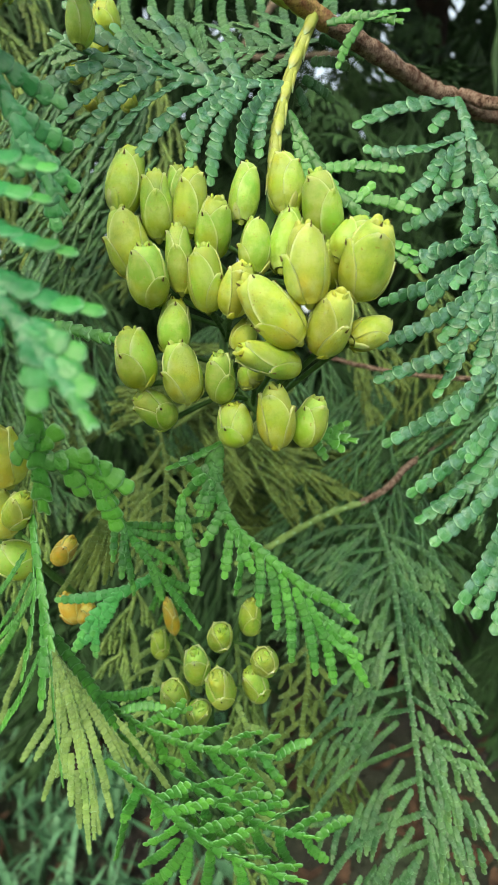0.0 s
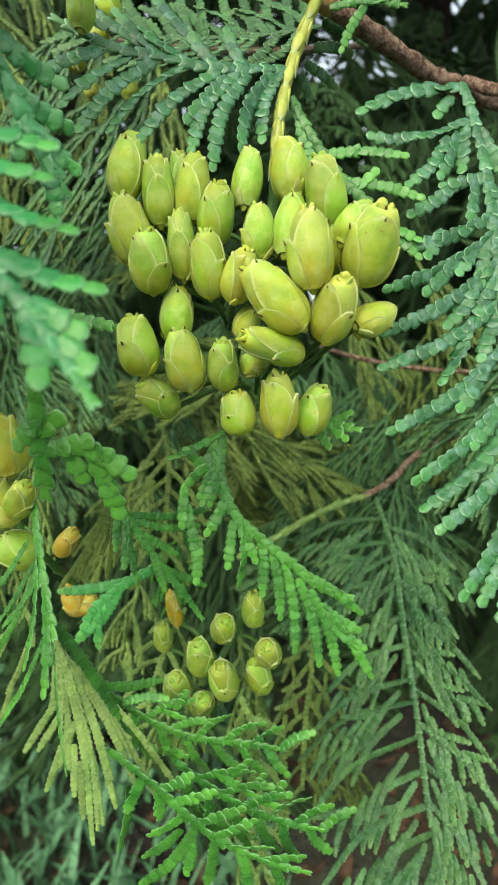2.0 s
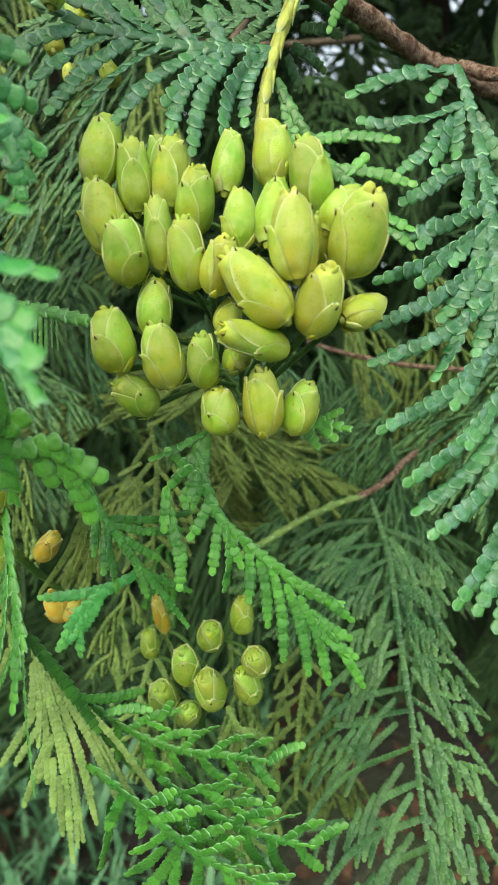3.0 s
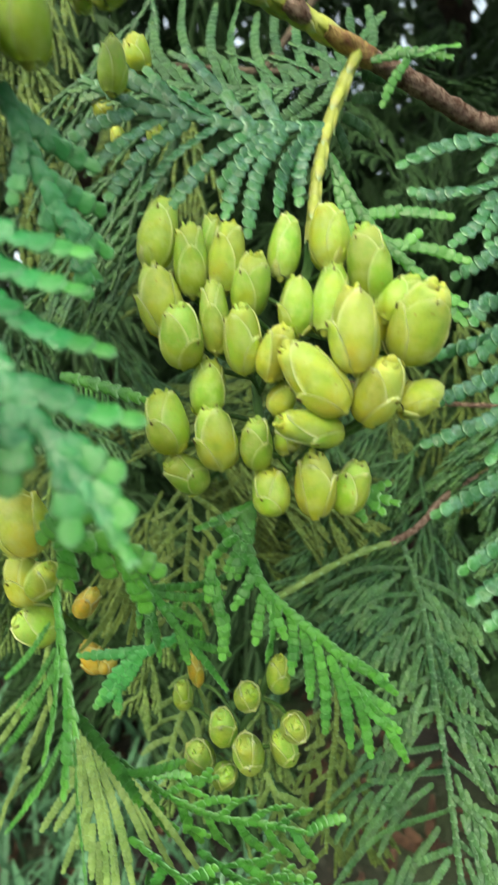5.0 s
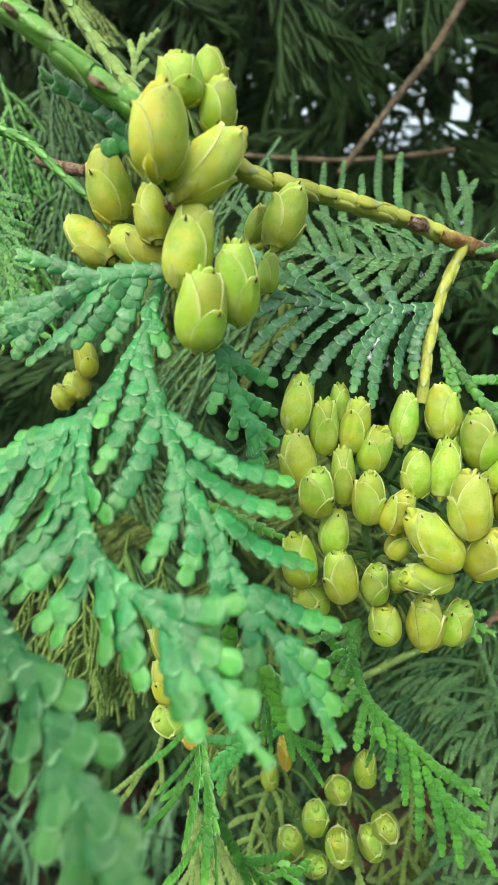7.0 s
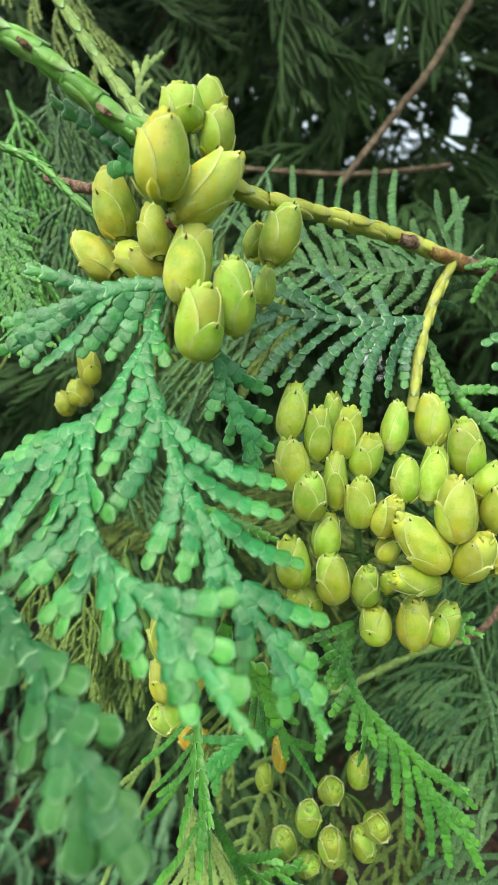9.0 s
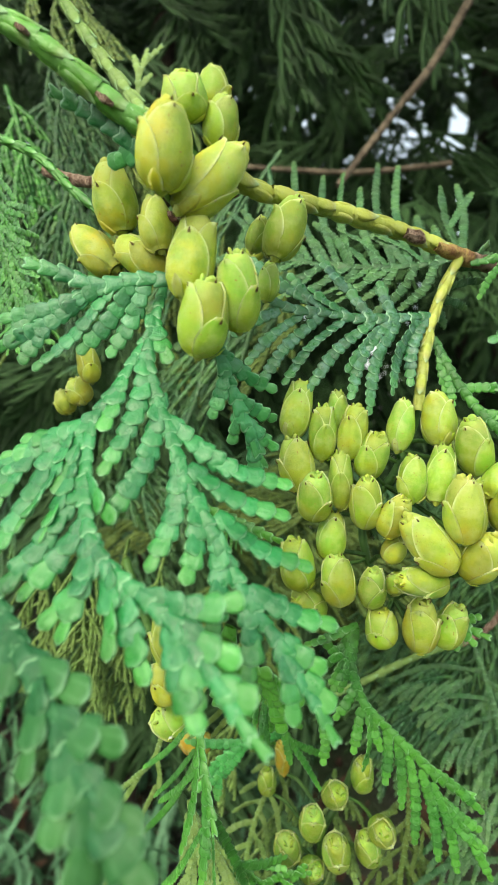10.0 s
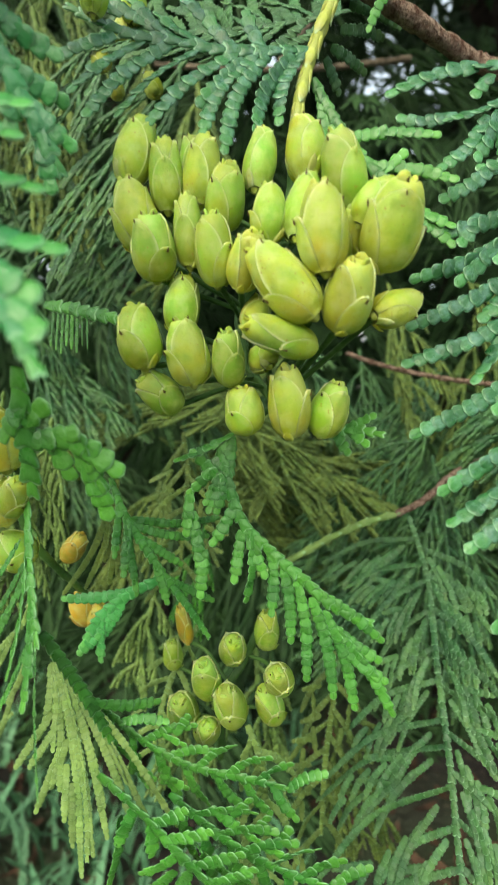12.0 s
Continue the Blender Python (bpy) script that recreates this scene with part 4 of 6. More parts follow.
s = Spray("green spray over the side cones", (-0.0314, 0.0688, 1.0917), (0.9904, -0.1319, -0.0415), (0.0000, -0.2998, 0.9540), 3.80, LEAF_DEEP)
s.axis((0.0, 0.0), (-1.0, -6.6), (-2.0, -13.9), (-3.0, -21.0))
s.let(-0.9, -10.6, 7.4, -8.5, -0.05)
s.let(4.1, -9.2, 13.0, -14.7, 0.05)
s.let(-1.2, -7.6, 3.5, -4.6)
s.let(6.5, -11.1, 9.3, -18.4)
s.let(8.0, -14.1, 9.7, -23.0)
s.let(-0.5, -4.7, -5.7, -11.0)
s.let(2.9, -10.3, 4.7, -16.6)
s.let(7.2, -10.0, 7.5, -17.4)

s = Spray("green hanging spray at the edge of the crown", (-0.0403, 0.0834, 1.0681), (0.8384, -0.5143, 0.1804), (0.0000, 0.3310, 0.9436), 2.80, LEAF_DEEP)
s.axis((0.0, 0.0), (3.1, -10.1), (6.0, -17.6), (8.3, -22.5))
s.let(1.6, -8.7, -0.3, -28.7, 0.06, 0.0, 3.20)
s.let(4.5, -14.9, 5.7, -32.2, 0.05, 0.0, 3.00)
s.let(2.6, -10.1, -12.5, -30.3, 0.05, 0.0, 1.50)
s.let(6.2, -20.5, -10.2, -43.0, 0.05, 0.0, 1.40)
s.let(4.5, -23.6, -5.2, -37.1, 0.04, 0.0, 1.50)
s.let(-1.2, -6.3, -14.0, -18.0, 0.04, 0.0, 1.50)
s.let(1.3, -14.2, -8.0, -22.6, 0.03, 0.0, 1.60)
s.let(0.9, -10.2, -9.6, -22.1, 0.03, 0.0, 1.30)
s.let(7.5, -21.7, 12.7, -42.5, -0.03, 0.0, 1.30)

# pale hanging spray, seen from below

s = Spray("pale yellowish underside of a hanging spray", (-0.0436, 0.0940, 1.0329), (0.9905, 0.1342, -0.0290), (0.0000, 0.2114, 0.9774), 1.90, LEAF_PALE)
s.axis((0.0, 0.0), (2.7, -9.7), (5.8, -20.1), (8.3, -30.5), (8.9, -43.3))
s.let(0.1, -2.9, 0.9, -20.9, 0.03)
s.let(0.3, -2.7, 2.7, -28.9, 0.03)
s.let(0.6, -2.2, 5.8, -25.8, 0.03)
s.let(0.9, -2.0, 7.9, -46.4, 0.03)
s.let(1.1, -2.3, 10.1, -42.2, 0.03)
s.let(1.5, -2.8, 12.9, -38.6, 0.03)
s.let(1.0, -2.1, 8.9, -35.0, 0.03)
s.let(1.4, -2.6, 12.0, -32.1, 0.03)
s.let(2.1, -3.6, 17.9, -35.3, 0.03)
s.let(2.7, -4.4, 23.4, -40.0, 0.03)
s.let(1.9, -3.3, 16.4, -27.4, 0.03)
s.let(-0.2, -3.2, -0.9, -15.7, 0.03)
s.let(3.1, -5.0, 27.3, -36.2, 0.03)
s.let(0.3, -13.3, -6.7, -24.3)
s.let(1.5, -15.9, -3.9, -24.3)
s.let(2.7, -19.8, -2.1, -33.3)
s.let(3.9, -23.7, 3.9, -35.1)
s.let(5.2, -27.6, 5.8, -40.4)
s.let(3.9, -18.6, 0.9, -28.5)

# green strand across the pale spray

s = Spray("deep green strands over the pale spray", (-0.0350, 0.0762, 1.0481), (0.7805, 0.6238, 0.0413), (0.0000, -0.0660, 0.9978), 2.50, LEAF_DEEP)
s.axis((0.0, 0.0), (3.4, -8.5), (7.1, -18.6), (9.8, -27.3))
s.let(10.1, -46.1, 6.7, -61.7, 0.05)
s.let(6.7, -16.9, 19.8, -23.0, -0.05)

# bright spray in the gap below

s = Spray("bright green spray in the lit gap", (-0.0190, 0.1034, 1.0467), (0.9897, -0.1428, -0.0012), (0.0000, -0.0087, 1.0000), 3.00, LEAF_LIT)
s.axis((-2.8, -0.9), (-11.5, -6.1), (-19.3, -12.9), (-25.2, -22.2))
s.let(-10.1, -5.2, -29.5, -9.8, 0.03)
s.let(-16.1, -10.3, -26.1, -23.9, 0.05)
s.let(-13.0, -7.0, -21.3, -20.2, 0.03)
s.let(-19.2, -12.1, -20.1, -24.9)

# sprays below the lower cones

s = Spray("deep green spray lying below the lower cones", (-0.0360, 0.0964, 1.0194), (0.9983, -0.0590, 0.0018), (0.0000, 0.0301, 0.9995), 2.40, LEAF_DEEP)
s.axis((0.0, 0.0), (10.5, -7.8), (21.2, -12.5), (31.9, -13.5), (43.9, -14.8))
s.let(3.1, -2.3, 6.4, -15.7, -0.08, 0.8)
s.let(4.4, -7.6, 2.6, -12.5)
s.let(5.1, -10.6, 8.9, -13.3)
s.let(5.7, -4.2, 16.6, -2.7, 0.08, 0.0)
s.let(8.3, -6.2, 11.4, -20.1, -0.08, -0.8)
s.let(9.5, -11.7, 7.7, -16.4)
s.let(10.2, -14.7, 13.4, -17.3)
s.let(11.0, -8.0, 22.6, -3.3, 0.08, -0.9)
s.let(15.7, -6.1, 20.4, -7.8)
s.let(18.3, -5.1, 21.2, -0.3)
s.let(14.0, -9.3, 18.9, -20.9, -0.08, -0.7)
s.let(16.0, -13.9, 15.2, -17.9)
s.let(17.0, -16.5, 20.8, -18.3)
s.let(17.0, -10.7, 26.7, -8.4, 0.08, -0.5)
s.let(20.0, -12.0, 25.6, -21.6, -0.08, -0.1)
s.let(23.1, -12.7, 31.5, -5.7, 0.08, 0.3)
s.let(26.4, -13.0, 33.6, -21.0, -0.08, -0.1)
s.let(29.6, -13.3, 39.1, -7.0, 0.08, 1.0)
s.let(32.9, -13.6, 39.1, -21.9, -0.08, -0.4)
s.let(36.1, -14.0, 43.3, -9.4, 0.08, -0.9)
s.let(39.3, -14.3, 44.7, -21.2, -0.08, 0.7)
s.let(42.5, -14.7, 50.4, -9.2, 0.08, 0.7)

s = Spray("green spray at the bottom of the crown", (-0.0295, 0.0830, 1.0133), (0.9942, -0.1069, -0.0130), (0.0000, -0.1212, 0.9926), 2.90, LEAF_DEEP)
s.axis((0.1, 1.6), (8.7, -7.0), (16.9, -17.0), (24.3, -23.0), (33.1, -27.0), (42.5, -29.0))
s.let(15.2, -14.6, 6.2, -23.5, 0.05)
s.let(13.7, -20.3, 4.6, -30.9, 0.05)
s.let(16.9, -19.7, 2.8, -41.5, 0.06)
s.let(16.2, -21.7, 14.4, -35.1, 0.03)
s.let(21.2, -22.6, 19.0, -37.7, 0.03)
s.let(24.3, -23.0, 34.3, -22.1, -0.04)
s.let(26.9, -24.4, 28.8, -38.7, 0.03)
s.let(21.9, -20.7, 30.5, -13.8, -0.03)
s.let(31.9, -26.3, 41.1, -23.6, -0.03)
s.let(34.4, -27.7, 37.3, -39.0)
s.let(13.4, -11.4, 22.1, -6.6, -0.04)
s.let(9.8, -8.5, 17.4, -2.4, -0.04)
s.let(6.3, -5.7, 1.7, -16.9)
s.let(9.8, -8.5, 9.4, -17.4)
s.let(17.5, -17.8, 28.1, -10.8)

s = Spray("lush green spray beside the bottom of the crown", (-0.0161, 0.0844, 1.0104), (0.9990, 0.0451, 0.0027), (0.0000, -0.0609, 0.9981), 2.60, LEAF_DEEP)
s.axis((0.0, 0.0), (7.1, -7.5), (14.6, -13.6), (23.6, -18.4), (32.8, -21.5))
s.let(2.2, -2.3, 4.6, -16.9, -0.08, -0.7)
s.let(3.1, -8.0, 1.2, -13.4)
s.let(3.7, -11.2, 6.6, -14.5)
s.let(4.4, -4.6, 16.7, -3.7, 0.08, -0.2)
s.let(9.3, -4.2, 13.7, -8.1)
s.let(12.0, -4.0, 15.5, 0.0)
s.let(6.7, -7.0, 8.6, -21.8, -0.08, 0.2)
s.let(7.4, -12.8, 5.5, -17.3)
s.let(7.8, -16.0, 11.4, -20.5)
s.let(9.1, -9.1, 20.8, -6.9, 0.08, 0.7)
s.let(13.8, -8.2, 17.0, -10.6)
s.let(16.4, -7.8, 18.9, -4.1)
s.let(11.6, -11.2, 15.1, -25.7, -0.08, -0.6)
s.let(13.0, -16.9, 11.5, -22.1)
s.let(13.8, -20.1, 17.0, -23.2)
s.let(14.2, -13.3, 24.7, -9.7, 0.08, 0.5)
s.let(18.4, -11.8, 21.8, -13.7)
s.let(20.7, -11.0, 23.1, -6.6)
s.let(16.9, -14.9, 22.4, -27.7, -0.08, -0.1)
s.let(19.8, -16.4, 29.0, -10.6, 0.08, 0.6)
s.let(22.6, -17.9, 27.1, -30.4, -0.08, 0.2)
s.let(25.6, -19.1, 34.2, -14.0, 0.08, -0.1)
s.let(28.6, -20.1, 34.5, -28.7, -0.08, -0.2)
s.let(31.6, -21.2, 39.5, -16.4, 0.08, -0.8)

s = Spray("pale green spray below the lower cones", (-0.0028, 0.1003, 1.0130), (0.9961, 0.0883, -0.0063), (0.0000, 0.0707, 0.9975), 2.00, LEAF_PALE)
s.axis((0.0, 0.0), (3.5, -10.2), (4.3, -22.9), (5.9, -37.7))
s.let(1.0, -2.8, -1.3, -15.2, -0.08, 0.4)
s.let(2.0, -5.6, 10.5, -11.7, 0.08, -0.5)
s.let(2.9, -8.5, 1.2, -19.0, -0.08, 0.5)
s.let(3.6, -11.5, 9.8, -21.6, 0.08, -0.6)
s.let(3.8, -14.5, -1.1, -23.9, -0.08, 0.7)
s.let(4.0, -17.6, 9.6, -25.4, 0.08, -0.4)
s.let(4.2, -20.7, -0.9, -31.2, -0.08, 0.6)
s.let(4.4, -23.8, 12.0, -33.0, 0.08, 0.5)
s.let(4.7, -27.0, -0.9, -36.2, -0.08, -0.5)
s.let(5.1, -30.1, 11.7, -38.2, 0.08, 0.5)
s.let(5.4, -33.3, 1.1, -41.7, -0.08, -0.3)
s.let(5.7, -36.5, 11.3, -44.4, 0.08, -0.8)

# large shaded spray

s = Spray("large shaded green spray hanging in front of the ground", (0.0438, 0.1605, 1.0431), (0.7812, -0.4948, 0.3806), (-0.0000, 0.6097, 0.7926), 2.10, LEAF_SHADED, group="shaded lower sprays")
s.axis((0.0, 0.0), (2.5, -10.7), (4.0, -20.6), (4.2, -30.7), (4.1, -42.7), (4.5, -57.0), (4.7, -70.2), (4.5, -84.9), (5.2, -97.1), (6.2, -108.2))
s.let(1.6, -7.6, -34.5, -11.1, -0.09, -0.9)
s.let(-2.7, -9.4, -18.1, -22.6, -0.06, -0.3)
s.let(-6.9, -10.8, -20.4, -20.6, -0.06, 0.2)
s.let(-11.3, -11.7, -21.2, -20.0, -0.06, -0.6)
s.let(-15.8, -12.3, -25.4, -20.4, -0.06, 0.3)
s.let(-20.6, -12.5, -30.2, -17.9, -0.06, 0.3)
s.let(-25.7, -12.4, -34.1, -17.6, -0.06, 0.5)
s.let(3.3, -15.8, -25.0, -20.9, -0.09, 0.1)
s.let(-0.1, -17.5, -10.5, -28.1, -0.06, -0.3)
s.let(-3.4, -18.9, -12.7, -26.4, -0.06, -0.3)
s.let(-6.9, -19.9, -16.4, -27.7, -0.06, -0.3)
s.let(-10.5, -20.7, -18.4, -26.6, -0.06, -0.0)
s.let(-14.2, -21.2, -20.4, -25.9, -0.06, 0.4)
s.let(-18.1, -21.3, -23.9, -26.2, -0.06, -0.4)
s.let(-8.2, -20.2, -15.2, -18.3)
s.let(3.6, -20.6, -19.0, -34.6, -0.09, -0.4)
s.let(1.2, -23.4, -5.2, -37.3, -0.06, 0.5)
s.let(-1.2, -25.7, -8.0, -38.2, -0.06, 0.2)
s.let(-3.9, -27.8, -9.7, -37.9, -0.06, 0.5)
s.let(-6.7, -29.7, -10.5, -38.5, -0.06, 0.1)
s.let(-9.8, -31.3, -14.0, -37.7, -0.06, 0.4)
s.let(-13.1, -32.8, -16.0, -38.0, -0.06, 0.1)
s.let(-4.9, -28.5, -11.7, -29.4)
s.let(3.9, -28.9, -16.2, -46.2, -0.09, -0.1)
s.let(1.9, -32.0, -3.0, -46.6, -0.06, 0.0)
s.let(-0.1, -34.7, -4.4, -46.5, -0.06, -0.6)
s.let(-2.4, -37.2, -7.3, -47.9, -0.06, 0.6)
s.let(-4.9, -39.4, -7.6, -48.1, -0.06, -0.4)
s.let(-7.7, -41.5, -10.4, -49.9, -0.06, 0.3)
s.let(-10.7, -43.4, -12.7, -49.9, -0.06, -0.3)
s.let(-8.1, -41.8, -14.7, -43.9)
s.let(3.6, -39.3, -16.3, -56.4, -0.09, -0.1)
s.let(1.6, -42.3, -3.8, -55.3, -0.06, 0.5)
s.let(-0.4, -45.0, -6.3, -57.1, -0.06, 0.4)
s.let(-2.7, -47.4, -5.4, -58.2, -0.06, 0.4)
s.let(-5.2, -49.6, -8.2, -58.4, -0.06, -0.1)
s.let(-7.9, -51.7, -11.5, -59.4, -0.06, 0.1)
s.let(-10.9, -53.6, -13.3, -59.3, -0.06, -0.0)
s.let(4.1, -47.6, -26.8, -63.2, -0.09, 0.1)
s.let(0.6, -50.7, -9.6, -65.5, -0.06, -0.1)
s.let(-2.8, -53.3, -12.5, -64.2, -0.06, -0.4)
s.let(-6.4, -55.6, -15.1, -67.9, -0.06, 0.4)
s.let(-10.3, -57.7, -17.1, -68.3, -0.06, -0.3)
s.let(-14.5, -59.6, -19.8, -68.0, -0.06, -0.5)
s.let(-18.9, -61.1, -23.5, -66.3, -0.06, 0.3)
s.let(4.5, -57.0, -34.2, -75.7, -0.09, 0.3)
s.let(0.2, -60.7, -11.5, -74.5, -0.06, -0.4)
s.let(-4.1, -63.7, -14.3, -76.7, -0.06, -0.3)
s.let(-8.6, -66.5, -17.9, -79.3, -0.06, -0.2)
s.let(-13.5, -69.0, -20.9, -78.3, -0.06, -0.1)
s.let(-18.7, -71.2, -25.4, -79.4, -0.06, -0.5)
s.let(-24.3, -73.2, -29.2, -80.6, -0.06, -0.3)
s.let(-10.4, -67.5, -20.2, -68.3)
s.let(4.6, -63.0, -37.9, -81.6, -0.09, -1.2)
s.let(-0.1, -66.7, -17.7, -83.9, -0.06, -0.4)
s.let(-4.9, -69.7, -18.2, -85.8, -0.06, 0.1)
s.let(-9.9, -72.5, -24.4, -87.2, -0.06, 0.4)
s.let(-15.2, -75.0, -24.3, -85.2, -0.06, 0.2)
s.let(-20.9, -77.2, -29.7, -86.6, -0.06, -0.2)
s.let(-27.0, -79.1, -32.5, -85.6, -0.06, -0.2)
s.let(-11.9, -73.5, -22.2, -74.0)
s.let(4.5, -71.6, -36.6, -99.5, -0.09, 0.9)
s.let(0.2, -76.4, -14.0, -98.5, -0.06, 0.3)
s.let(-4.1, -80.5, -13.8, -96.3, -0.06, -0.6)
s.let(-8.8, -84.4, -15.0, -97.3, -0.06, 0.4)
s.let(-13.9, -88.1, -19.9, -101.2, -0.06, -0.4)
s.let(-19.5, -91.5, -25.3, -103.6, -0.06, 0.2)
s.let(-25.6, -94.7, -30.1, -102.6, -0.06, -0.2)
s.let(-20.4, -92.0, -31.9, -95.7)
s.let(4.4, -79.7, -20.4, -98.5, -0.09, -0.7)
s.let(1.8, -82.9, -6.8, -96.6, -0.06, -0.2)
s.let(-0.8, -85.7, -6.6, -96.7, -0.06, 0.4)
s.let(-3.7, -88.3, -7.3, -97.0, -0.06, -0.4)
s.let(-6.8, -90.8, -12.4, -100.6, -0.06, 0.3)
s.let(-10.2, -93.1, -13.9, -99.6, -0.06, 0.2)
s.let(-13.9, -95.3, -16.6, -101.6, -0.06, -0.2)
s.let(-4.9, -89.3, -12.0, -91.7)
s.let(4.5, -87.5, -30.4, -112.1, -0.09, 1.2)
s.let(0.8, -91.6, -11.1, -109.4, -0.06, -0.5)
s.let(-3.0, -95.2, -14.3, -111.8, -0.06, -0.3)
s.let(-7.0, -98.6, -14.0, -111.9, -0.06, 0.4)
s.let(-11.3, -101.8, -17.8, -112.2, -0.06, -0.3)
s.let(-16.1, -104.9, -20.6, -114.2, -0.06, 0.5)
s.let(-21.2, -107.8, -24.2, -114.1, -0.06, 0.1)
s.let(4.5, -93.6, -16.7, -110.6, -0.09, -1.0)
s.let(2.3, -96.4, -2.9, -108.9, -0.06, 0.4)
s.let(0.1, -98.9, -5.7, -109.4, -0.06, 0.3)
s.let(-2.4, -101.2, -7.3, -110.3, -0.06, -0.3)
s.let(-5.1, -103.5, -9.4, -110.4, -0.06, 0.5)
s.let(-8.0, -105.6, -11.4, -112.6, -0.06, -0.1)
s.let(-11.1, -107.6, -14.1, -112.9, -0.06, 0.4)
s.let(-8.4, -105.9, -14.6, -108.8)
s.let(2.9, -10.8, 22.8, -27.4, 0.09, 1.1)
s.let(5.2, -14.3, 8.7, -26.9, 0.06, -0.5)
s.let(7.5, -17.1, 11.5, -30.6, 0.06, 0.2)
s.let(9.9, -19.6, 14.4, -30.4, 0.06, 0.1)
s.let(12.5, -21.8, 15.3, -29.9, 0.06, -0.1)
s.let(15.2, -23.7, 18.1, -31.4, 0.06, 0.6)
s.let(18.0, -25.4, 19.4, -31.3, 0.06, -0.1)
s.let(3.9, -18.7, 19.9, -35.8, 0.09, -1.1)
s.let(5.5, -22.0, 8.5, -34.8, 0.06, -0.1)
s.let(7.2, -24.8, 8.8, -36.9, 0.06, 0.1)
s.let(9.1, -27.4, 11.5, -36.0, 0.06, -0.2)
s.let(11.2, -29.6, 13.7, -38.0, 0.06, 0.6)
s.let(13.4, -31.7, 14.5, -38.1, 0.06, 0.5)
s.let(15.8, -33.4, 16.6, -39.3, 0.06, 0.5)
s.let(9.9, -28.3, 15.4, -30.1)
s.let(4.5, -28.9, 20.2, -46.5, 0.09, 1.2)
s.let(6.0, -32.3, 6.8, -44.9, 0.06, 0.3)
s.let(7.6, -35.2, 9.0, -47.2, 0.06, 0.0)
s.let(9.4, -37.8, 11.3, -49.3, 0.06, 0.0)
s.let(11.4, -40.2, 12.1, -48.5, 0.06, 0.5)
s.let(13.6, -42.2, 14.0, -49.3, 0.06, 0.1)
s.let(16.0, -44.1, 16.2, -50.0, 0.06, -0.0)
s.let(4.0, -39.3, 24.0, -56.8, 0.09, 0.5)
s.let(6.1, -43.0, 12.0, -59.0, 0.06, -0.3)
s.let(8.3, -46.0, 10.4, -58.3, 0.06, 0.5)
s.let(10.7, -48.7, 13.0, -59.7, 0.06, 0.0)
s.let(13.3, -51.0, 15.3, -60.4, 0.06, -0.2)
s.let(16.0, -53.0, 18.3, -60.1, 0.06, 0.5)
s.let(18.9, -54.7, 20.0, -59.7, 0.06, 0.4)
s.let(11.7, -49.6, 18.2, -50.8)
s.let(4.4, -49.2, 25.4, -64.3, 0.09, 0.6)
s.let(6.7, -52.6, 13.4, -66.2, 0.06, -0.3)
s.let(9.1, -55.3, 14.7, -68.1, 0.06, -0.5)
s.let(11.7, -57.6, 15.5, -68.8, 0.06, -0.3)
s.let(14.4, -59.6, 18.2, -68.7, 0.06, -0.1)
s.let(17.3, -61.3, 18.9, -67.3, 0.06, -0.2)
s.let(20.3, -62.7, 22.4, -68.0, 0.06, -0.5)
s.let(12.7, -58.4, 18.9, -59.9)
s.let(17.7, -61.6, 23.6, -62.9)
s.let(5.1, -60.0, 23.9, -78.4, 0.09, -0.6)
s.let(6.9, -63.9, 7.8, -77.7, 0.06, -0.4)
s.let(8.8, -67.0, 10.0, -79.8, 0.06, -0.5)
s.let(11.0, -69.8, 11.1, -80.1, 0.06, -0.6)
s.let(13.4, -72.3, 15.0, -81.7, 0.06, 0.3)
s.let(16.1, -74.4, 17.6, -81.2, 0.06, -0.6)
s.let(18.9, -76.2, 19.7, -82.2, 0.06, 0.3)
s.let(11.9, -70.8, 18.4, -72.3)
s.let(16.5, -74.7, 22.6, -76.0)
s.let(5.5, -68.7, 23.7, -87.9, 0.09, -0.1)
s.let(7.0, -72.7, 9.6, -88.7, 0.06, -0.2)
s.let(8.8, -76.0, 11.3, -88.7, 0.06, 0.4)
s.let(10.9, -78.9, 12.9, -90.2, 0.06, -0.1)
s.let(13.3, -81.5, 13.8, -89.9, 0.06, 0.6)
s.let(15.9, -83.7, 16.8, -91.3, 0.06, -0.1)
s.let(18.7, -85.5, 19.7, -91.1, 0.06, -0.4)
s.let(5.1, -78.3, 22.1, -95.3, 0.09, -0.8)
s.let(6.6, -81.9, 9.3, -96.2, 0.06, 0.0)
s.let(8.2, -84.9, 7.4, -99.3, 0.06, 0.6)
s.let(10.1, -87.5, 11.6, -97.5, 0.06, -0.3)
s.let(12.3, -89.7, 12.6, -98.8, 0.06, 0.4)
s.let(14.7, -91.7, 14.7, -98.3, 0.06, -0.1)
s.let(17.4, -93.3, 17.6, -97.9, 0.06, -0.6)
s.let(5.3, -87.4, 16.7, -102.8, 0.09, 0.5)
s.let(5.9, -90.4, 5.7, -100.9, 0.06, -0.4)
s.let(6.8, -93.0, 6.7, -102.5, 0.06, 0.0)
s.let(8.0, -95.3, 7.3, -103.8, 0.06, 0.2)
s.let(9.5, -97.3, 9.3, -105.7, 0.06, 0.6)
s.let(11.2, -99.2, 10.2, -105.3, 0.06, 0.0)
s.let(13.1, -100.7, 12.6, -104.9, 0.06, -0.1)
s.let(5.6, -94.6, 8.9, -108.7, 0.09, -1.0)
s.let(5.2, -97.1, 0.4, -106.4, 0.06, 0.0)
s.let(5.1, -99.2, 0.3, -108.0, 0.06, -0.3)
s.let(5.2, -101.2, 1.2, -108.3, 0.06, -0.6)
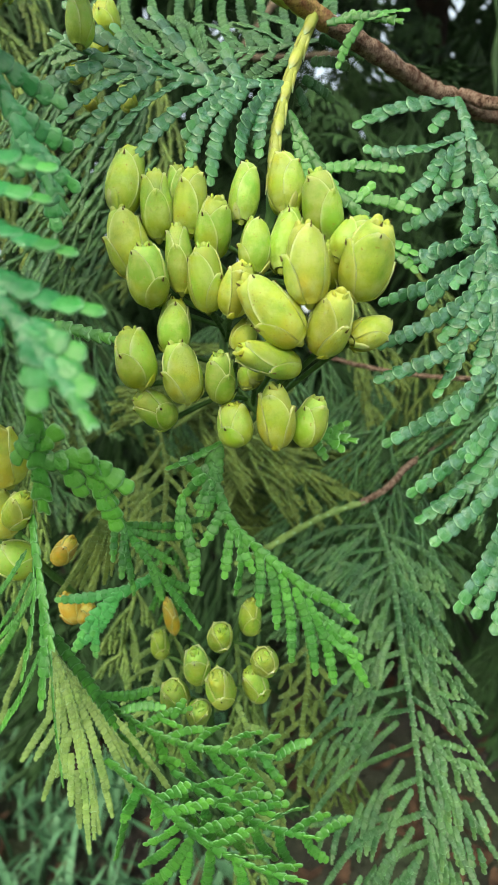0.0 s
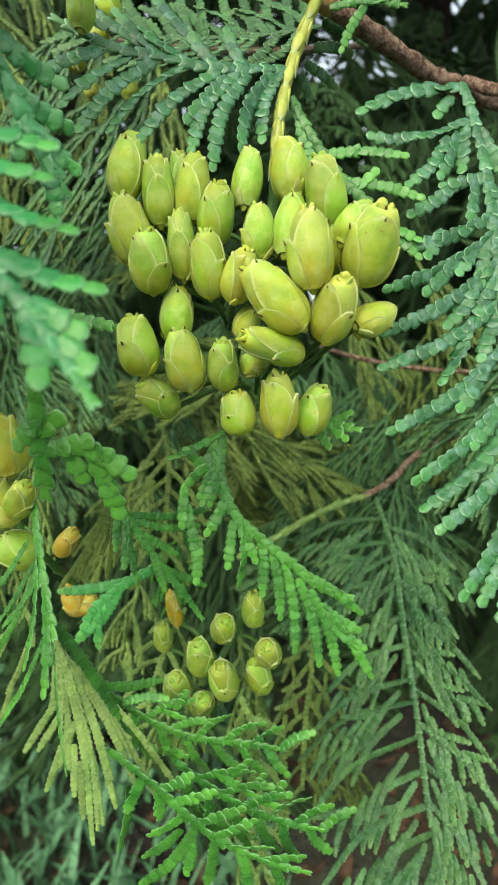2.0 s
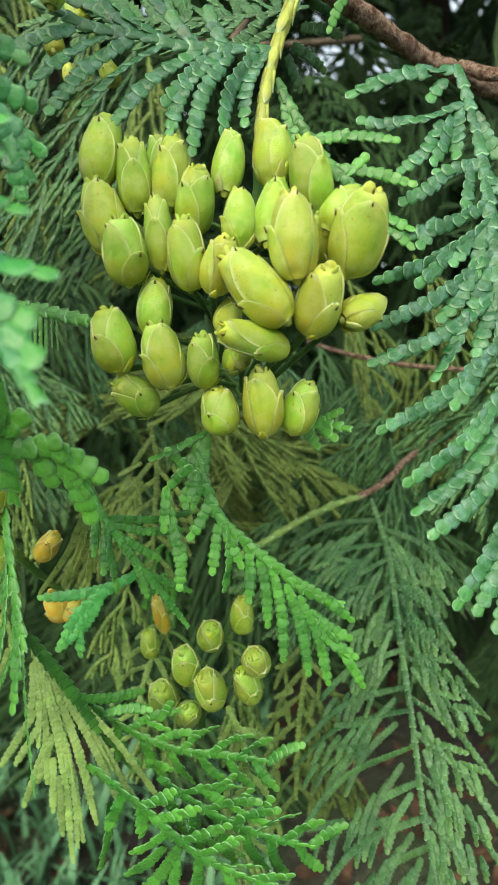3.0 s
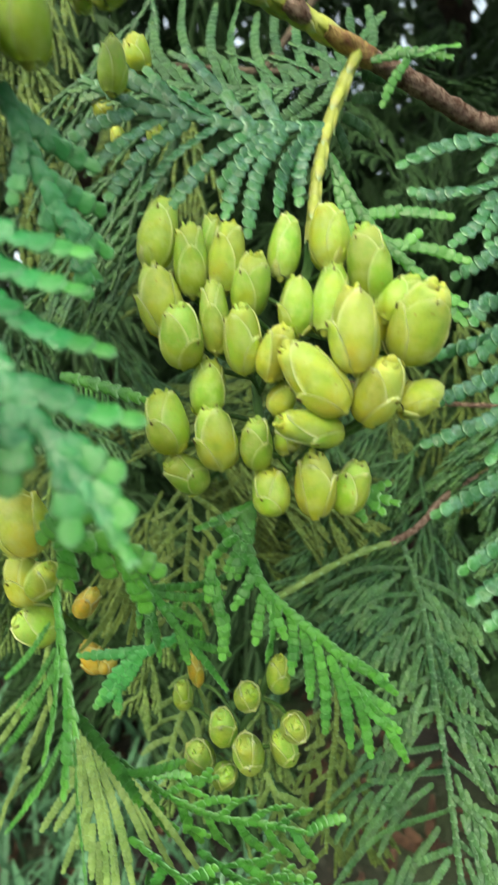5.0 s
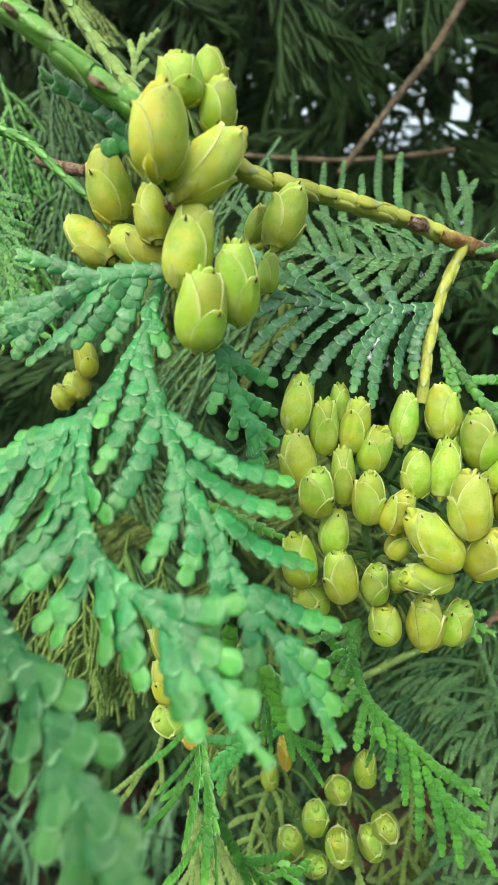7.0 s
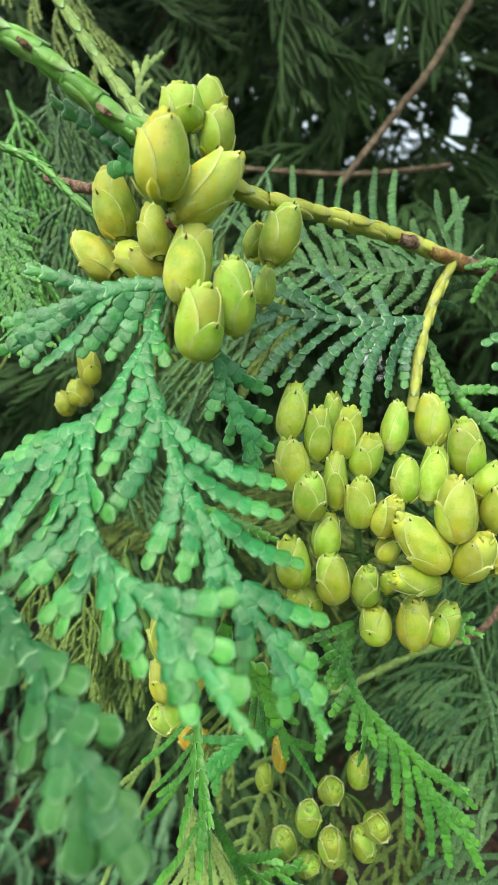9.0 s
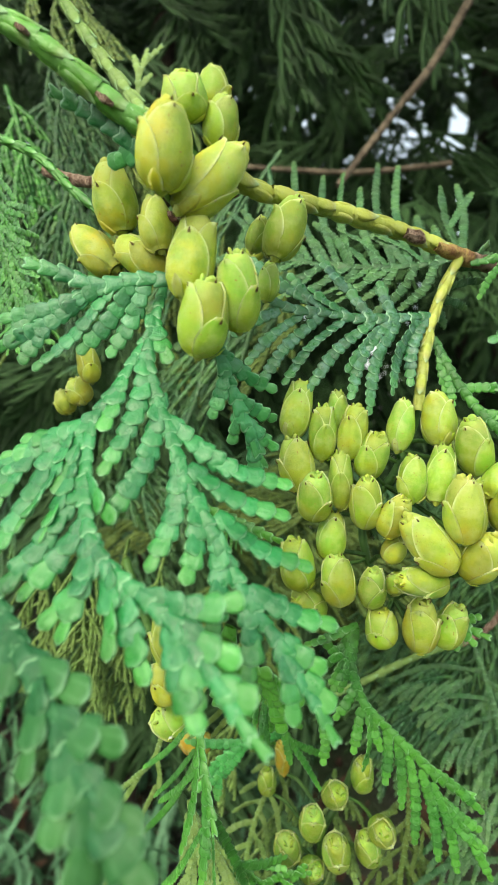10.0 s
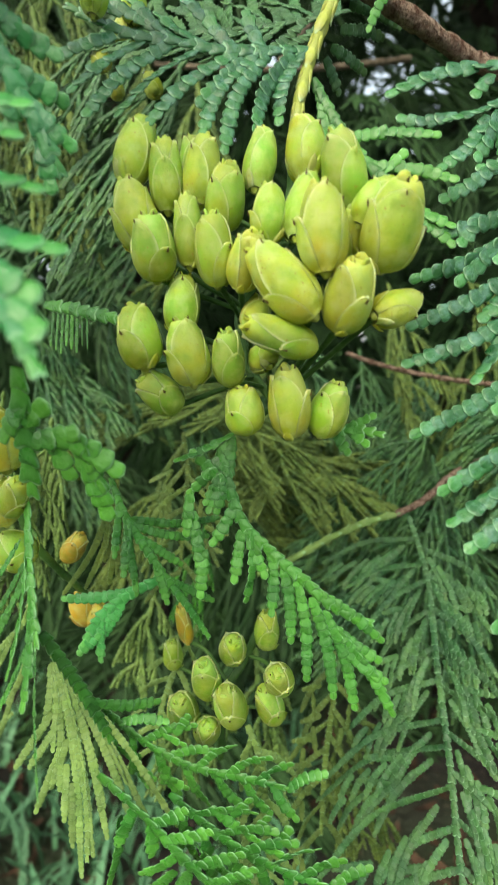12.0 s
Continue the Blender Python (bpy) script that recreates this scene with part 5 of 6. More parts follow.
s.let(5.6, -103.0, 2.9, -108.6, 0.06, -0.2)
s.let(6.2, -104.8, 3.4, -110.2, 0.06, -0.6)
s.let(7.1, -106.4, 5.3, -110.3, 0.06, -0.0)
s.let(6.3, -105.0, 8.8, -107.4)

# sprig at the joint of the shoot

s = Spray("green sprig at the joint of the shoot", (0.0144, 0.1160, 1.1656), (0.7436, 0.6183, 0.2546), (-0.0000, -0.3807, 0.9247), 2.40, LEAF_SHADED)
s.axis((0.0, 0.0), (5.8, -0.9), (11.2, 2.4))
s.let(2.9, -0.5, 14.0, -0.9)
s.let(1.3, -2.6, 17.3, -5.1, 0.04)
s.let(-0.9, -6.6, 12.2, -7.1, 0.04)
s.let(-3.3, -9.6, 7.1, -13.4, 0.03)
s.let(-4.9, -11.6, -0.5, -17.2)

# pale sprays behind the lower cones

s = Spray("pale yellowish spray behind the lower cones", (-0.0220, 0.1307, 1.0164), (0.9999, 0.0130, -0.0026), (0.0000, 0.1961, 0.9806), 2.00, LEAF_PALE)
s.axis((1.7, 1.7), (-3.5, -8.7), (-7.8, -20.9), (-10.4, -34.8))
s.let(0.3, -1.0, -9.5, -6.0, -0.08, -0.7)
s.let(-1.2, -4.1, 2.2, -15.8, 0.08, 0.4)
s.let(-2.7, -7.2, -12.9, -11.9, -0.08, 0.5)
s.let(-4.1, -10.4, 0.0, -22.3, 0.08, 0.3)
s.let(-5.2, -13.6, -15.0, -18.9, -0.08, -0.7)
s.let(-6.4, -16.9, -3.4, -28.6, 0.08, -0.7)
s.let(-7.6, -20.1, -17.4, -26.0, -0.08, -0.9)
s.let(-8.3, -23.5, -3.5, -31.7, 0.08, 0.7)
s.let(-9.0, -26.9, -16.8, -32.9, -0.08, 0.5)
s.let(-9.6, -30.3, -4.9, -38.6, 0.08, 0.3)
s.let(-10.2, -33.7, -18.5, -42.1, -0.08, 0.4)

s = Spray("olive spray hanging beside the lower cones", (0.0192, 0.1381, 1.0056), (0.9949, 0.0990, -0.0185), (0.0000, 0.1833, 0.9831), 2.00, LEAF_OLIVE)
s.axis((-0.0, 1.9), (0.1, -13.1), (-1.8, -29.9), (-2.6, -52.5))
s.let(0.0, -2.5, -9.4, -16.4, -0.08, -0.4)
s.let(-3.8, -8.1, -9.1, -9.6)
s.let(-5.9, -11.1, -5.3, -17.8)
s.let(0.0, -6.5, 12.5, -25.6, 0.08, -0.8)
s.let(5.0, -14.1, 4.5, -21.8)
s.let(7.8, -18.3, 14.3, -20.8)
s.let(0.0, -10.5, -9.4, -26.9, -0.08, -0.9)
s.let(-3.7, -17.1, -9.5, -19.2)
s.let(-5.8, -20.7, -4.7, -28.0)
s.let(-0.1, -14.6, 7.7, -30.6, 0.08, 0.2)
s.let(3.0, -21.0, 1.6, -27.6)
s.let(4.7, -24.5, 9.5, -27.1)
s.let(-0.5, -18.5, -13.4, -32.5, -0.08, -0.3)
s.let(-5.7, -24.1, -11.8, -24.9)
s.let(-8.5, -27.2, -9.0, -35.3)
s.let(-1.0, -22.5, 5.6, -37.5, 0.08, -0.8)
s.let(-1.4, -26.5, -13.5, -39.4, -0.08, 0.6)
s.let(-6.3, -31.7, -13.2, -32.5)
s.let(-8.9, -34.5, -9.3, -41.1)
s.let(-1.8, -30.6, 7.7, -45.1, 0.08, 0.1)
s.let(2.0, -36.3, 1.6, -43.0)
s.let(4.1, -39.5, 10.1, -41.9)
s.let(-1.9, -34.6, -12.5, -47.5, -0.08, 0.4)
s.let(-6.2, -39.8, -11.3, -40.7)
s.let(-8.5, -42.6, -8.5, -48.3)
s.let(-2.1, -38.7, 4.7, -52.0, 0.08, -0.5)
s.let(-2.3, -42.7, -9.8, -55.1, -0.08, 0.3)
s.let(-2.4, -46.8, 4.9, -60.7, 0.08, -0.6)
s.let(-2.6, -50.8, -11.7, -64.8, -0.08, 0.3)
s.let(-6.2, -56.4, -12.2, -58.1)
s.let(-8.2, -59.5, -7.7, -65.0)

s = Spray("olive spray in the gap under the main cluster", (-0.0290, 0.1531, 1.0685), (0.9998, -0.0178, 0.0028), (0.0000, 0.1535, 0.9881), 2.00, LEAF_OLIVE)
s.axis((0.0, 1.9), (1.8, -11.2), (0.7, -26.4), (-0.4, -43.6))
s.let(0.5, -1.7, -9.4, -22.9, -0.08, -0.7)
s.let(-3.4, -10.1, -10.8, -14.0)
s.let(-5.6, -14.8, -3.7, -23.4)
s.let(0.9, -5.0, 16.8, -18.7, 0.08, -0.0)
s.let(7.3, -10.5, 8.5, -16.7)
s.let(10.8, -13.5, 18.2, -13.8)
s.let(1.4, -8.3, -9.8, -28.7, -0.08, 0.1)
s.let(-3.1, -16.4, -11.4, -20.1)
s.let(-5.5, -20.9, -4.3, -29.0)
s.let(1.7, -11.6, 13.5, -30.8, 0.08, 0.6)
s.let(6.4, -19.3, 5.5, -27.0)
s.let(9.0, -23.5, 15.6, -25.9)
s.let(1.5, -15.0, -11.8, -29.9, -0.08, 0.5)
s.let(-3.8, -20.9, -11.0, -22.3)
s.let(-6.7, -24.2, -7.3, -31.4)
s.let(1.3, -18.4, 11.9, -33.5, 0.08, -0.9)
s.let(5.5, -24.4, 5.2, -30.2)
s.let(7.8, -27.8, 15.1, -29.9)
s.let(1.0, -21.7, -11.6, -34.2, -0.08, 0.8)
s.let(-4.0, -26.7, -10.4, -27.5)
s.let(-6.8, -29.5, -7.6, -35.0)
s.let(0.8, -25.1, 12.3, -39.8, 0.08, 0.9)
s.let(5.4, -31.0, 5.4, -38.1)
s.let(7.9, -34.2, 13.5, -35.5)
s.let(0.6, -28.5, -12.6, -42.8, -0.08, 0.8)
s.let(-4.7, -34.2, -11.1, -35.3)
s.let(-7.6, -37.4, -8.2, -44.4)
s.let(0.3, -31.9, 9.5, -44.3, 0.08, 0.7)
s.let(0.1, -35.3, -10.0, -45.7, -0.08, 0.2)
s.let(-0.1, -38.8, 7.8, -51.0, 0.08, 0.2)
s.let(-0.3, -42.2, -11.8, -53.2, -0.08, -0.8)

# lobed leaf end beside the lowest cones

s = Spray("dark green spray end behind the lowest cones", (0.0123, 0.1034, 1.0788), (0.8942, -0.3786, 0.2390), (-0.0000, 0.5337, 0.8457), 2.40, LEAF_DEEP)
s.axis((0.0, 0.0), (6.4, -0.5), (11.8, -2.5))
s.let(3.9, -0.0, 10.3, 2.1)
s.let(5.1, -0.5, 8.6, -4.1)
s.let(1.9, -0.3, 4.8, -5.4)

# flat strip and thin strands left of the cluster

s = Spray("flat green strip beside the main cluster", (-0.0440, 0.1014, 1.1038), (0.8993, -0.4362, 0.0314), (-0.0000, 0.0717, 0.9974), 2.90, LEAF_DEEP)
s.axis((0.0, 0.0), (7.8, -1.3), (15.1, -3.0), (22.3, -4.5))
s.let(2.4, -0.7, 1.0, -8.1, 0.00, 0.0, 0.90)
s.let(3.8, -1.0, 2.6, -8.9, 0.00, 0.0, 0.90)
s.let(5.2, -1.3, 4.1, -9.6, 0.00, 0.0, 0.90)
s.let(6.6, -1.6, 5.8, -8.2, 0.00, 0.0, 0.90)
s.let(7.9, -1.9, 7.3, -8.9, 0.00, 0.0, 0.90)
s.let(9.3, -2.1, 8.8, -9.6, 0.00, 0.0, 0.90)
s.let(10.6, -2.4, 10.4, -8.3, 0.00, 0.0, 0.90)
s.let(11.9, -2.7, 11.9, -9.0, 0.00, 0.0, 0.90)

# thin strands seen from the edge

s = Spray("thin brownish-green strands hanging edge-on", (-0.0295, 0.0979, 1.0673), (0.9606, -0.2760, -0.0322), (0.0000, -0.1158, 0.9933), 1.50, LEAF_OLIVE)
s.axis((0.2, 2.0), (-0.9, -2.2), (-3.6, -6.7))
s.let(-2.0, -3.7, -18.4, -29.4, 0.04)
s.let(-1.7, -3.6, -14.4, -24.3, 0.04)
s.let(-1.4, -3.6, -11.5, -26.1, 0.04)
s.let(-1.1, -3.6, -8.1, -21.1, 0.04)
s.let(-0.9, -3.5, -5.3, -17.9, 0.04)
s.let(-0.6, -3.5, -2.4, -20.5, 0.04)
s.let(-0.3, -3.4, 1.0, -19.1, 0.04)
s.let(-0.1, -3.4, 2.8, -23.3, 0.04)
s.let(-0.8, -3.5, -4.6, -23.2, 0.04)

# spray at the far edge

s = Spray("bright fine spray at the edge of the crown", (-0.1084, 0.1125, 1.1919), (0.9201, -0.3903, 0.0326), (-0.0000, 0.0832, 0.9965), 1.70, LEAF_DEEP)
s.axis((0.0, 0.0), (7.9, -15.6), (14.9, -30.3), (21.5, -45.6))
s.let(2.0, -3.9, -0.9, -21.7, -0.08, 0.6)
s.let(0.8, -11.0, -6.8, -13.9)
s.let(0.2, -14.9, 6.8, -21.9)
s.let(3.0, -6.0, 22.5, -24.7, 0.08, -0.6)
s.let(11.2, -13.8, 11.2, -20.9)
s.let(15.4, -17.9, 26.1, -21.7)
s.let(4.1, -8.0, 1.3, -26.9, -0.08, 0.1)
s.let(3.0, -15.5, -5.5, -19.0)
s.let(2.4, -19.6, 9.9, -27.6)
s.let(5.1, -10.0, 20.3, -25.2, 0.08, -0.4)
s.let(11.4, -16.3, 11.2, -21.8)
s.let(14.7, -19.7, 21.9, -22.2)
s.let(6.1, -12.1, 3.3, -29.0, -0.08, -0.1)
s.let(5.0, -18.8, -3.7, -22.4)
s.let(4.4, -22.5, 11.0, -29.6)
s.let(7.1, -14.0, 23.1, -30.1, 0.08, -0.8)
s.let(13.7, -20.7, 13.5, -25.7)
s.let(17.2, -24.2, 27.5, -27.8)
s.let(8.1, -16.0, 6.3, -30.0, -0.08, 0.8)
s.let(7.4, -21.6, 0.8, -24.6)
s.let(7.0, -24.6, 11.3, -29.0)
s.let(9.1, -18.0, 21.7, -31.6, 0.08, -0.5)
s.let(14.3, -23.6, 13.8, -27.6)
s.let(17.1, -26.6, 24.6, -29.3)
s.let(10.0, -20.0, 8.1, -34.1, -0.08, -0.6)
s.let(9.3, -25.6, 3.9, -28.1)
s.let(8.9, -28.7, 13.0, -32.9)
s.let(10.9, -21.9, 26.0, -36.3, 0.08, 0.1)
s.let(17.2, -27.9, 17.1, -32.7)
s.let(20.5, -31.0, 27.7, -33.3)
s.let(11.8, -23.8, 10.6, -37.1, -0.08, -0.9)
s.let(11.3, -29.1, 6.2, -31.8)
s.let(11.1, -32.0, 15.2, -36.2)
s.let(12.8, -25.7, 25.4, -39.4, 0.08, -0.1)
s.let(18.0, -31.4, 17.2, -36.4)
s.let(20.7, -34.4, 27.9, -36.9)
s.let(13.7, -27.6, 11.2, -42.1, -0.08, -0.4)
s.let(12.7, -33.4, 7.3, -36.0)
s.let(12.2, -36.6, 16.9, -41.5)
s.let(14.6, -29.5, 27.3, -42.7, 0.08, -0.8)
s.let(19.8, -35.0, 19.2, -40.6)
s.let(22.6, -37.9, 28.9, -39.9)
s.let(15.4, -31.4, 12.7, -43.8, -0.08, -0.4)
s.let(14.4, -36.3, 8.1, -39.3)
s.let(13.8, -39.1, 17.9, -43.7)
s.let(16.2, -33.3, 26.6, -45.0, 0.08, 0.2)
s.let(20.5, -38.1, 19.8, -41.8)
s.let(22.7, -40.7, 28.3, -42.6)
s.let(17.0, -35.2, 14.1, -48.0, -0.08, -0.1)
s.let(15.9, -40.2, 10.3, -43.0)
s.let(15.2, -43.1, 19.2, -47.5)
s.let(17.8, -37.0, 28.8, -49.2, 0.08, 0.9)
s.let(22.3, -42.0, 21.5, -46.6)
s.let(24.8, -44.7, 30.5, -46.5)
s.let(18.6, -38.8, 16.3, -51.4, -0.08, -0.4)
s.let(17.7, -43.8, 13.0, -46.3)
s.let(17.2, -46.6, 20.7, -50.4)
s.let(19.4, -40.7, 29.8, -51.1, 0.08, -0.4)
s.let(23.7, -44.9, 23.3, -49.3)
s.let(26.0, -47.2, 32.5, -49.1)
s.let(20.2, -42.5, 16.8, -54.4, -0.08, -0.1)
s.let(18.8, -47.2, 12.8, -50.1)
s.let(18.1, -49.8, 21.9, -54.5)
s.let(20.9, -44.3, 31.4, -54.3, 0.08, 0.2)
s.let(25.2, -48.4, 25.0, -52.5)
s.let(27.5, -50.6, 34.1, -52.3)

# leafy sprig in front of the woody twig

s = Spray("green sprig over the woody twig at the joint", (0.0160, 0.1120, 1.1631), (1, 0, 0), (0, 0, 1), 2.10, LEAF_DEEP)
s.axis((0.0, 0.0), (4.1, 0.8), (8.8, 1.2), (15.3, 0.3))
s.let(2.9, 0.7, 7.0, 1.5, 0.05)
s.let(6.8, 0.2, 2.2, -7.9, -0.05)
s.let(8.2, 0.9, 16.3, 2.3, 0.04)

# long thin strands below the side cones

s = Spray("long thin yellowish-green strands hanging free", (-0.0532, 0.1050, 1.0426), (1, 0, 0), (0, 0, 1), 1.70, LEAF_PALE)
s.axis((0.0, 0.0), (-2.9, -9.7), (-7.6, -15.6), (-14.8, -23.1), (-24.0, -34.3))
s.let(-6.5, -14.7, -16.4, -30.2, 0.03)
s.let(-2.1, -8.9, -1.3, -19.0, 0.05)
s.let(-2.1, -17.5, -9.4, -32.7, 0.03)
s.let(-7.4, -29.2, -16.1, -48.6, 0.03)
s.let(-14.4, -45.0, -23.9, -66.3, 0.03)
s.let(-11.9, -39.6, -8.0, -35.0, 0.05)
s.let(-14.8, -22.7, -27.6, -29.7, 0.03)

# feathery sprays behind the side cones

wild_spray("feathery olive-green spray hanging behind the side cones", (-0.0805, 0.1220, 1.0901), (-0.2091, 0.0000, -0.9779), (0.2, -1, 0.25), 0.0587, 0.0015, LEAF_PALE, 700, group="feathery sprays", density=2.0, spread=0.34)
wild_spray("feathery olive-green spray hanging behind the side cones", (-0.0729, 0.1300, 1.0843), (-0.1934, 0.0000, -0.9811), (0.2, -1, 0.25), 0.0624, 0.0015, LEAF_PALE, 701, group="feathery sprays", density=2.0, spread=0.34)
wild_spray("feathery olive-green spray hanging behind the side cones", (-0.0639, 0.1380, 1.0762), (-0.2104, 0.0000, -0.9776), (0.2, -1, 0.25), 0.0649, 0.0015, LEAF_PALE, 702, group="feathery sprays", density=2.0, spread=0.34)
wild_spray("feathery olive-green spray hanging behind the side cones", (-0.1086, 0.1460, 1.0746), (-0.2379, 0.0000, -0.9713), (0.2, -1, 0.25), 0.0641, 0.0015, LEAF_PALE, 703, group="feathery sprays", density=2.0, spread=0.34)

# green sprays in the light behind the upper cones

wild_spray("green drooping spray behind the upper cones", (-0.1363, 0.1700, 1.2392), (0.3361, 0.0000, -0.9418), (0.3, -1, 0.5), 0.0489, 0.0024, LEAF_DEEP, 720, density=1.3)
wild_spray("green drooping spray behind the upper cones", (-0.1053, 0.1600, 1.2052), (-0.3562, 0.0000, -0.9344), (0.1, -1, 0.5), 0.0477, 0.0024, LEAF_SHADED, 721, density=1.3)
wild_spray("green drooping spray behind the upper cones", (-0.1344, 0.1900, 1.2695), (0.4033, 0.0000, -0.9151), (-0.1, -1, 0.5), 0.0607, 0.0024, LEAF_SHADED, 722, density=1.3)
wild_spray("green drooping spray behind the upper cones", (-0.1213, 0.1400, 1.1919), (0.2601, 0.0000, -0.9656), (-0.3, -1, 0.5), 0.0438, 0.0024, LEAF_DEEP, 723, density=1.3)
wild_spray("green drooping spray behind the upper cones", (-0.0993, 0.1800, 1.1970), (-0.2879, 0.0000, -0.9577), (-0.5, -1, 0.5), 0.0529, 0.0024, LEAF_DEEP, 724, density=1.3)

# lit yellowish sprays behind the lower cones

wild_spray("yellowish drooping spray behind the lower cones", (-0.0197, 0.1350, 1.0051), (-0.1802, 0.0000, -0.9836), (0.4, -1, 0.3), 0.0506, 0.0021, LEAF_PALE, 740, density=1.2)
wild_spray("yellowish drooping spray behind the lower cones", (-0.0044, 0.1420, 1.0046), (0.0438, 0.0000, -0.9990), (0.2, -1, 0.3), 0.0463, 0.0021, LEAF_PALE, 741, density=1.2)
wild_spray("yellowish drooping spray behind the lower cones", (0.0209, 0.1500, 0.9787), (0.1999, 0.0000, -0.9798), (0.0, -1, 0.3), 0.0649, 0.0021, LEAF_OLIVE, 742, density=1.2)
wild_spray("yellowish drooping spray behind the lower cones", (-0.0378, 0.1500, 1.0211), (-0.2316, -0.0000, -0.9728), (-0.2, -1, 0.3), 0.0447, 0.0021, LEAF_PALE, 743, density=1.2)
wild_spray("yellowish drooping spray behind the lower cones", (-0.0229, 0.1600, 1.0401), (-0.2567, 0.0000, -0.9665), (-0.4, -1, 0.3), 0.0424, 0.0021, LEAF_DEEP, 744, density=1.2)
wild_spray("yellowish drooping spray behind the lower cones", (-0.0079, 0.1250, 0.9611), (0.1707, 0.0000, -0.9853), (-0.6, -1, 0.3), 0.0486, 0.0021, LEAF_PALE, 745, density=1.2)

# young pale sprig behind the upper cones

s = Spray("pale young sprig with cream tips behind the upper cones", (-0.0777, 0.1479, 1.2222), (0.9985, -0.0537, 0.0102), (0.0000, 0.1865, 0.9825), 2.60, LEAF_PALE)
s.axis((0.0, 0.0), (0.0, 6.5), (2.3, 11.0), (7.1, 15.6))
s.let(0.0, 6.5, -2.4, 13.3)
s.let(1.1, 9.2, 2.0, 14.8)
s.let(0.7, 2.7, 4.1, 6.5)

# twigs
leafy_stem("yellow-green shoot wrapped in long scale leaves", [(-0.0359, 0.0780, 1.1691), (-0.0329, 0.0815, 1.1686), (-0.0271, 0.0860, 1.1684), (-0.0162, 0.0950, 1.1688), (-0.0037, 0.1025, 1.1678), (0.0046, 0.1075, 1.1666), (0.0124, 0.1120, 1.1650)], 4.3, STEM_YELLOW)
twig("scar", "dark brown bark scar on the yellow shoot", [(-0.0011, 0.1022, 1.1670), (0.0010, 0.1032, 1.1665), (0.0031, 0.1050, 1.1664)], [0.0010, 0.0015, 0.0009], BARK_RED, rough=0.5)
twig("shoot_joint", "orange-brown joint of the shoot", [(0.0065, 0.1075, 1.1658), (0.0111, 0.1105, 1.1651), (0.0161, 0.1145, 1.1646)], [0.0012, 0.0018, 0.0019], STEM_ORANGE, rough=0.4)
twig("twig", "red-brown woody twig with flaking bark", [(0.0130, 0.1125, 1.1649), (0.0217, 0.1190, 1.1647), (0.0336, 0.1285, 1.1642), (0.0452, 0.1385, 1.1642), (0.0639, 0.1500, 1.1640), (0.0952, 0.1700, 1.1662), (0.1782, 0.2200, 1.1720)], [0.0016, 0.0021, 0.0023, 0.0026, 0.003], BARK_RED, rough=0.45)
twig("twig", "short red-brown side twig", [(0.0560, 0.1430, 1.1643), (0.0600, 0.1350, 1.1591), (0.0688, 0.1300, 1.1559)], [0.0016, 0.0012], BARK_RED, rough=0.4)
leafy_stem("yellow-green side shoot that carries the cone cluster", [(0.0129, 0.1115, 1.1639), (0.0104, 0.1110, 1.1583), (0.0078, 0.1092, 1.1509), (0.0057, 0.1060, 1.1419), (0.0048, 0.1035, 1.1338), (0.0045, 0.1035, 1.1292)], 3.2, STEM_YELLOW)
leafy_stem("bright green leafy branch with reddish leaf tips", [(-0.0693, 0.0590, 1.1842), (-0.0625, 0.0611, 1.1812), (-0.0575, 0.0625, 1.1779), (-0.0530, 0.0645, 1.1749), (-0.0477, 0.0665, 1.1719), (-0.0424, 0.0710, 1.1692), (-0.0359, 0.0785, 1.1688)], 4.3, STEM_GREEN)
twig("scar", "reddish scar on the green branch", [(-0.0626, 0.0592, 1.1810), (-0.0617, 0.0595, 1.1805), (-0.0612, 0.0602, 1.1802)], [0.0003, 0.0006, 0.0003], BARK_RED, rough=0.5)
twig("scar", "reddish scar on the green branch", [(-0.0525, 0.0625, 1.1739), (-0.0514, 0.0628, 1.1731), (-0.0504, 0.0635, 1.1727)], [0.0003, 0.0006, 0.0003], BARK_RED, rough=0.5)
leafy_stem("dark green leafy branch under the cones", [(-0.0843, 0.0830, 1.1794), (-0.0735, 0.0820, 1.1747), (-0.0653, 0.0810, 1.1678), (-0.0577, 0.0810, 1.1623)], 2.2, LEAF_DEEP)
twig("twig", "red-brown twig behind the upper cones", [(-0.0816, 0.1000, 1.1795), (-0.0724, 0.0950, 1.1755), (-0.0607, 0.0880, 1.1718)], [0.0012, 0.0012], BARK_RED, rough=0.3)
twig("dried_husk", "dark brown dried husk between the upper cones", [(-0.0460, 0.0728, 1.1611), (-0.0445, 0.0718, 1.1600), (-0.0422, 0.0712, 1.1592)], [0.0005, 0.0011, 0.0005], BARK_RED, "husk", 9, 0.7)
leafy_stem("olive-yellow shoot rising behind the upper cones", [(-0.0920, 0.1250, 1.2353), (-0.0802, 0.1200, 1.2192), (-0.0706, 0.1150, 1.2067), (-0.0585, 0.1050, 1.1915)], 4.2, LEAF_PALE)
leafy_stem("yellow-green shoot under the shaded spray", [(-0.0049, 0.1550, 1.0233), (0.0032, 0.1580, 1.0258), (0.0174, 0.1600, 1.0340), (0.0297, 0.1620, 1.0397), (0.0412, 0.1640, 1.0429)], 3.0, LEAF_PALE)
twig("twig", "red-brown twig of the shaded spray", [(0.0401, 0.1635, 1.0426), (0.0520, 0.1700, 1.0469), (0.0715, 0.1900, 1.0541), (0.1301, 0.2400, 1.0603)], [0.0011, 0.0013, 0.0017], BARK_RED, rough=0.4)
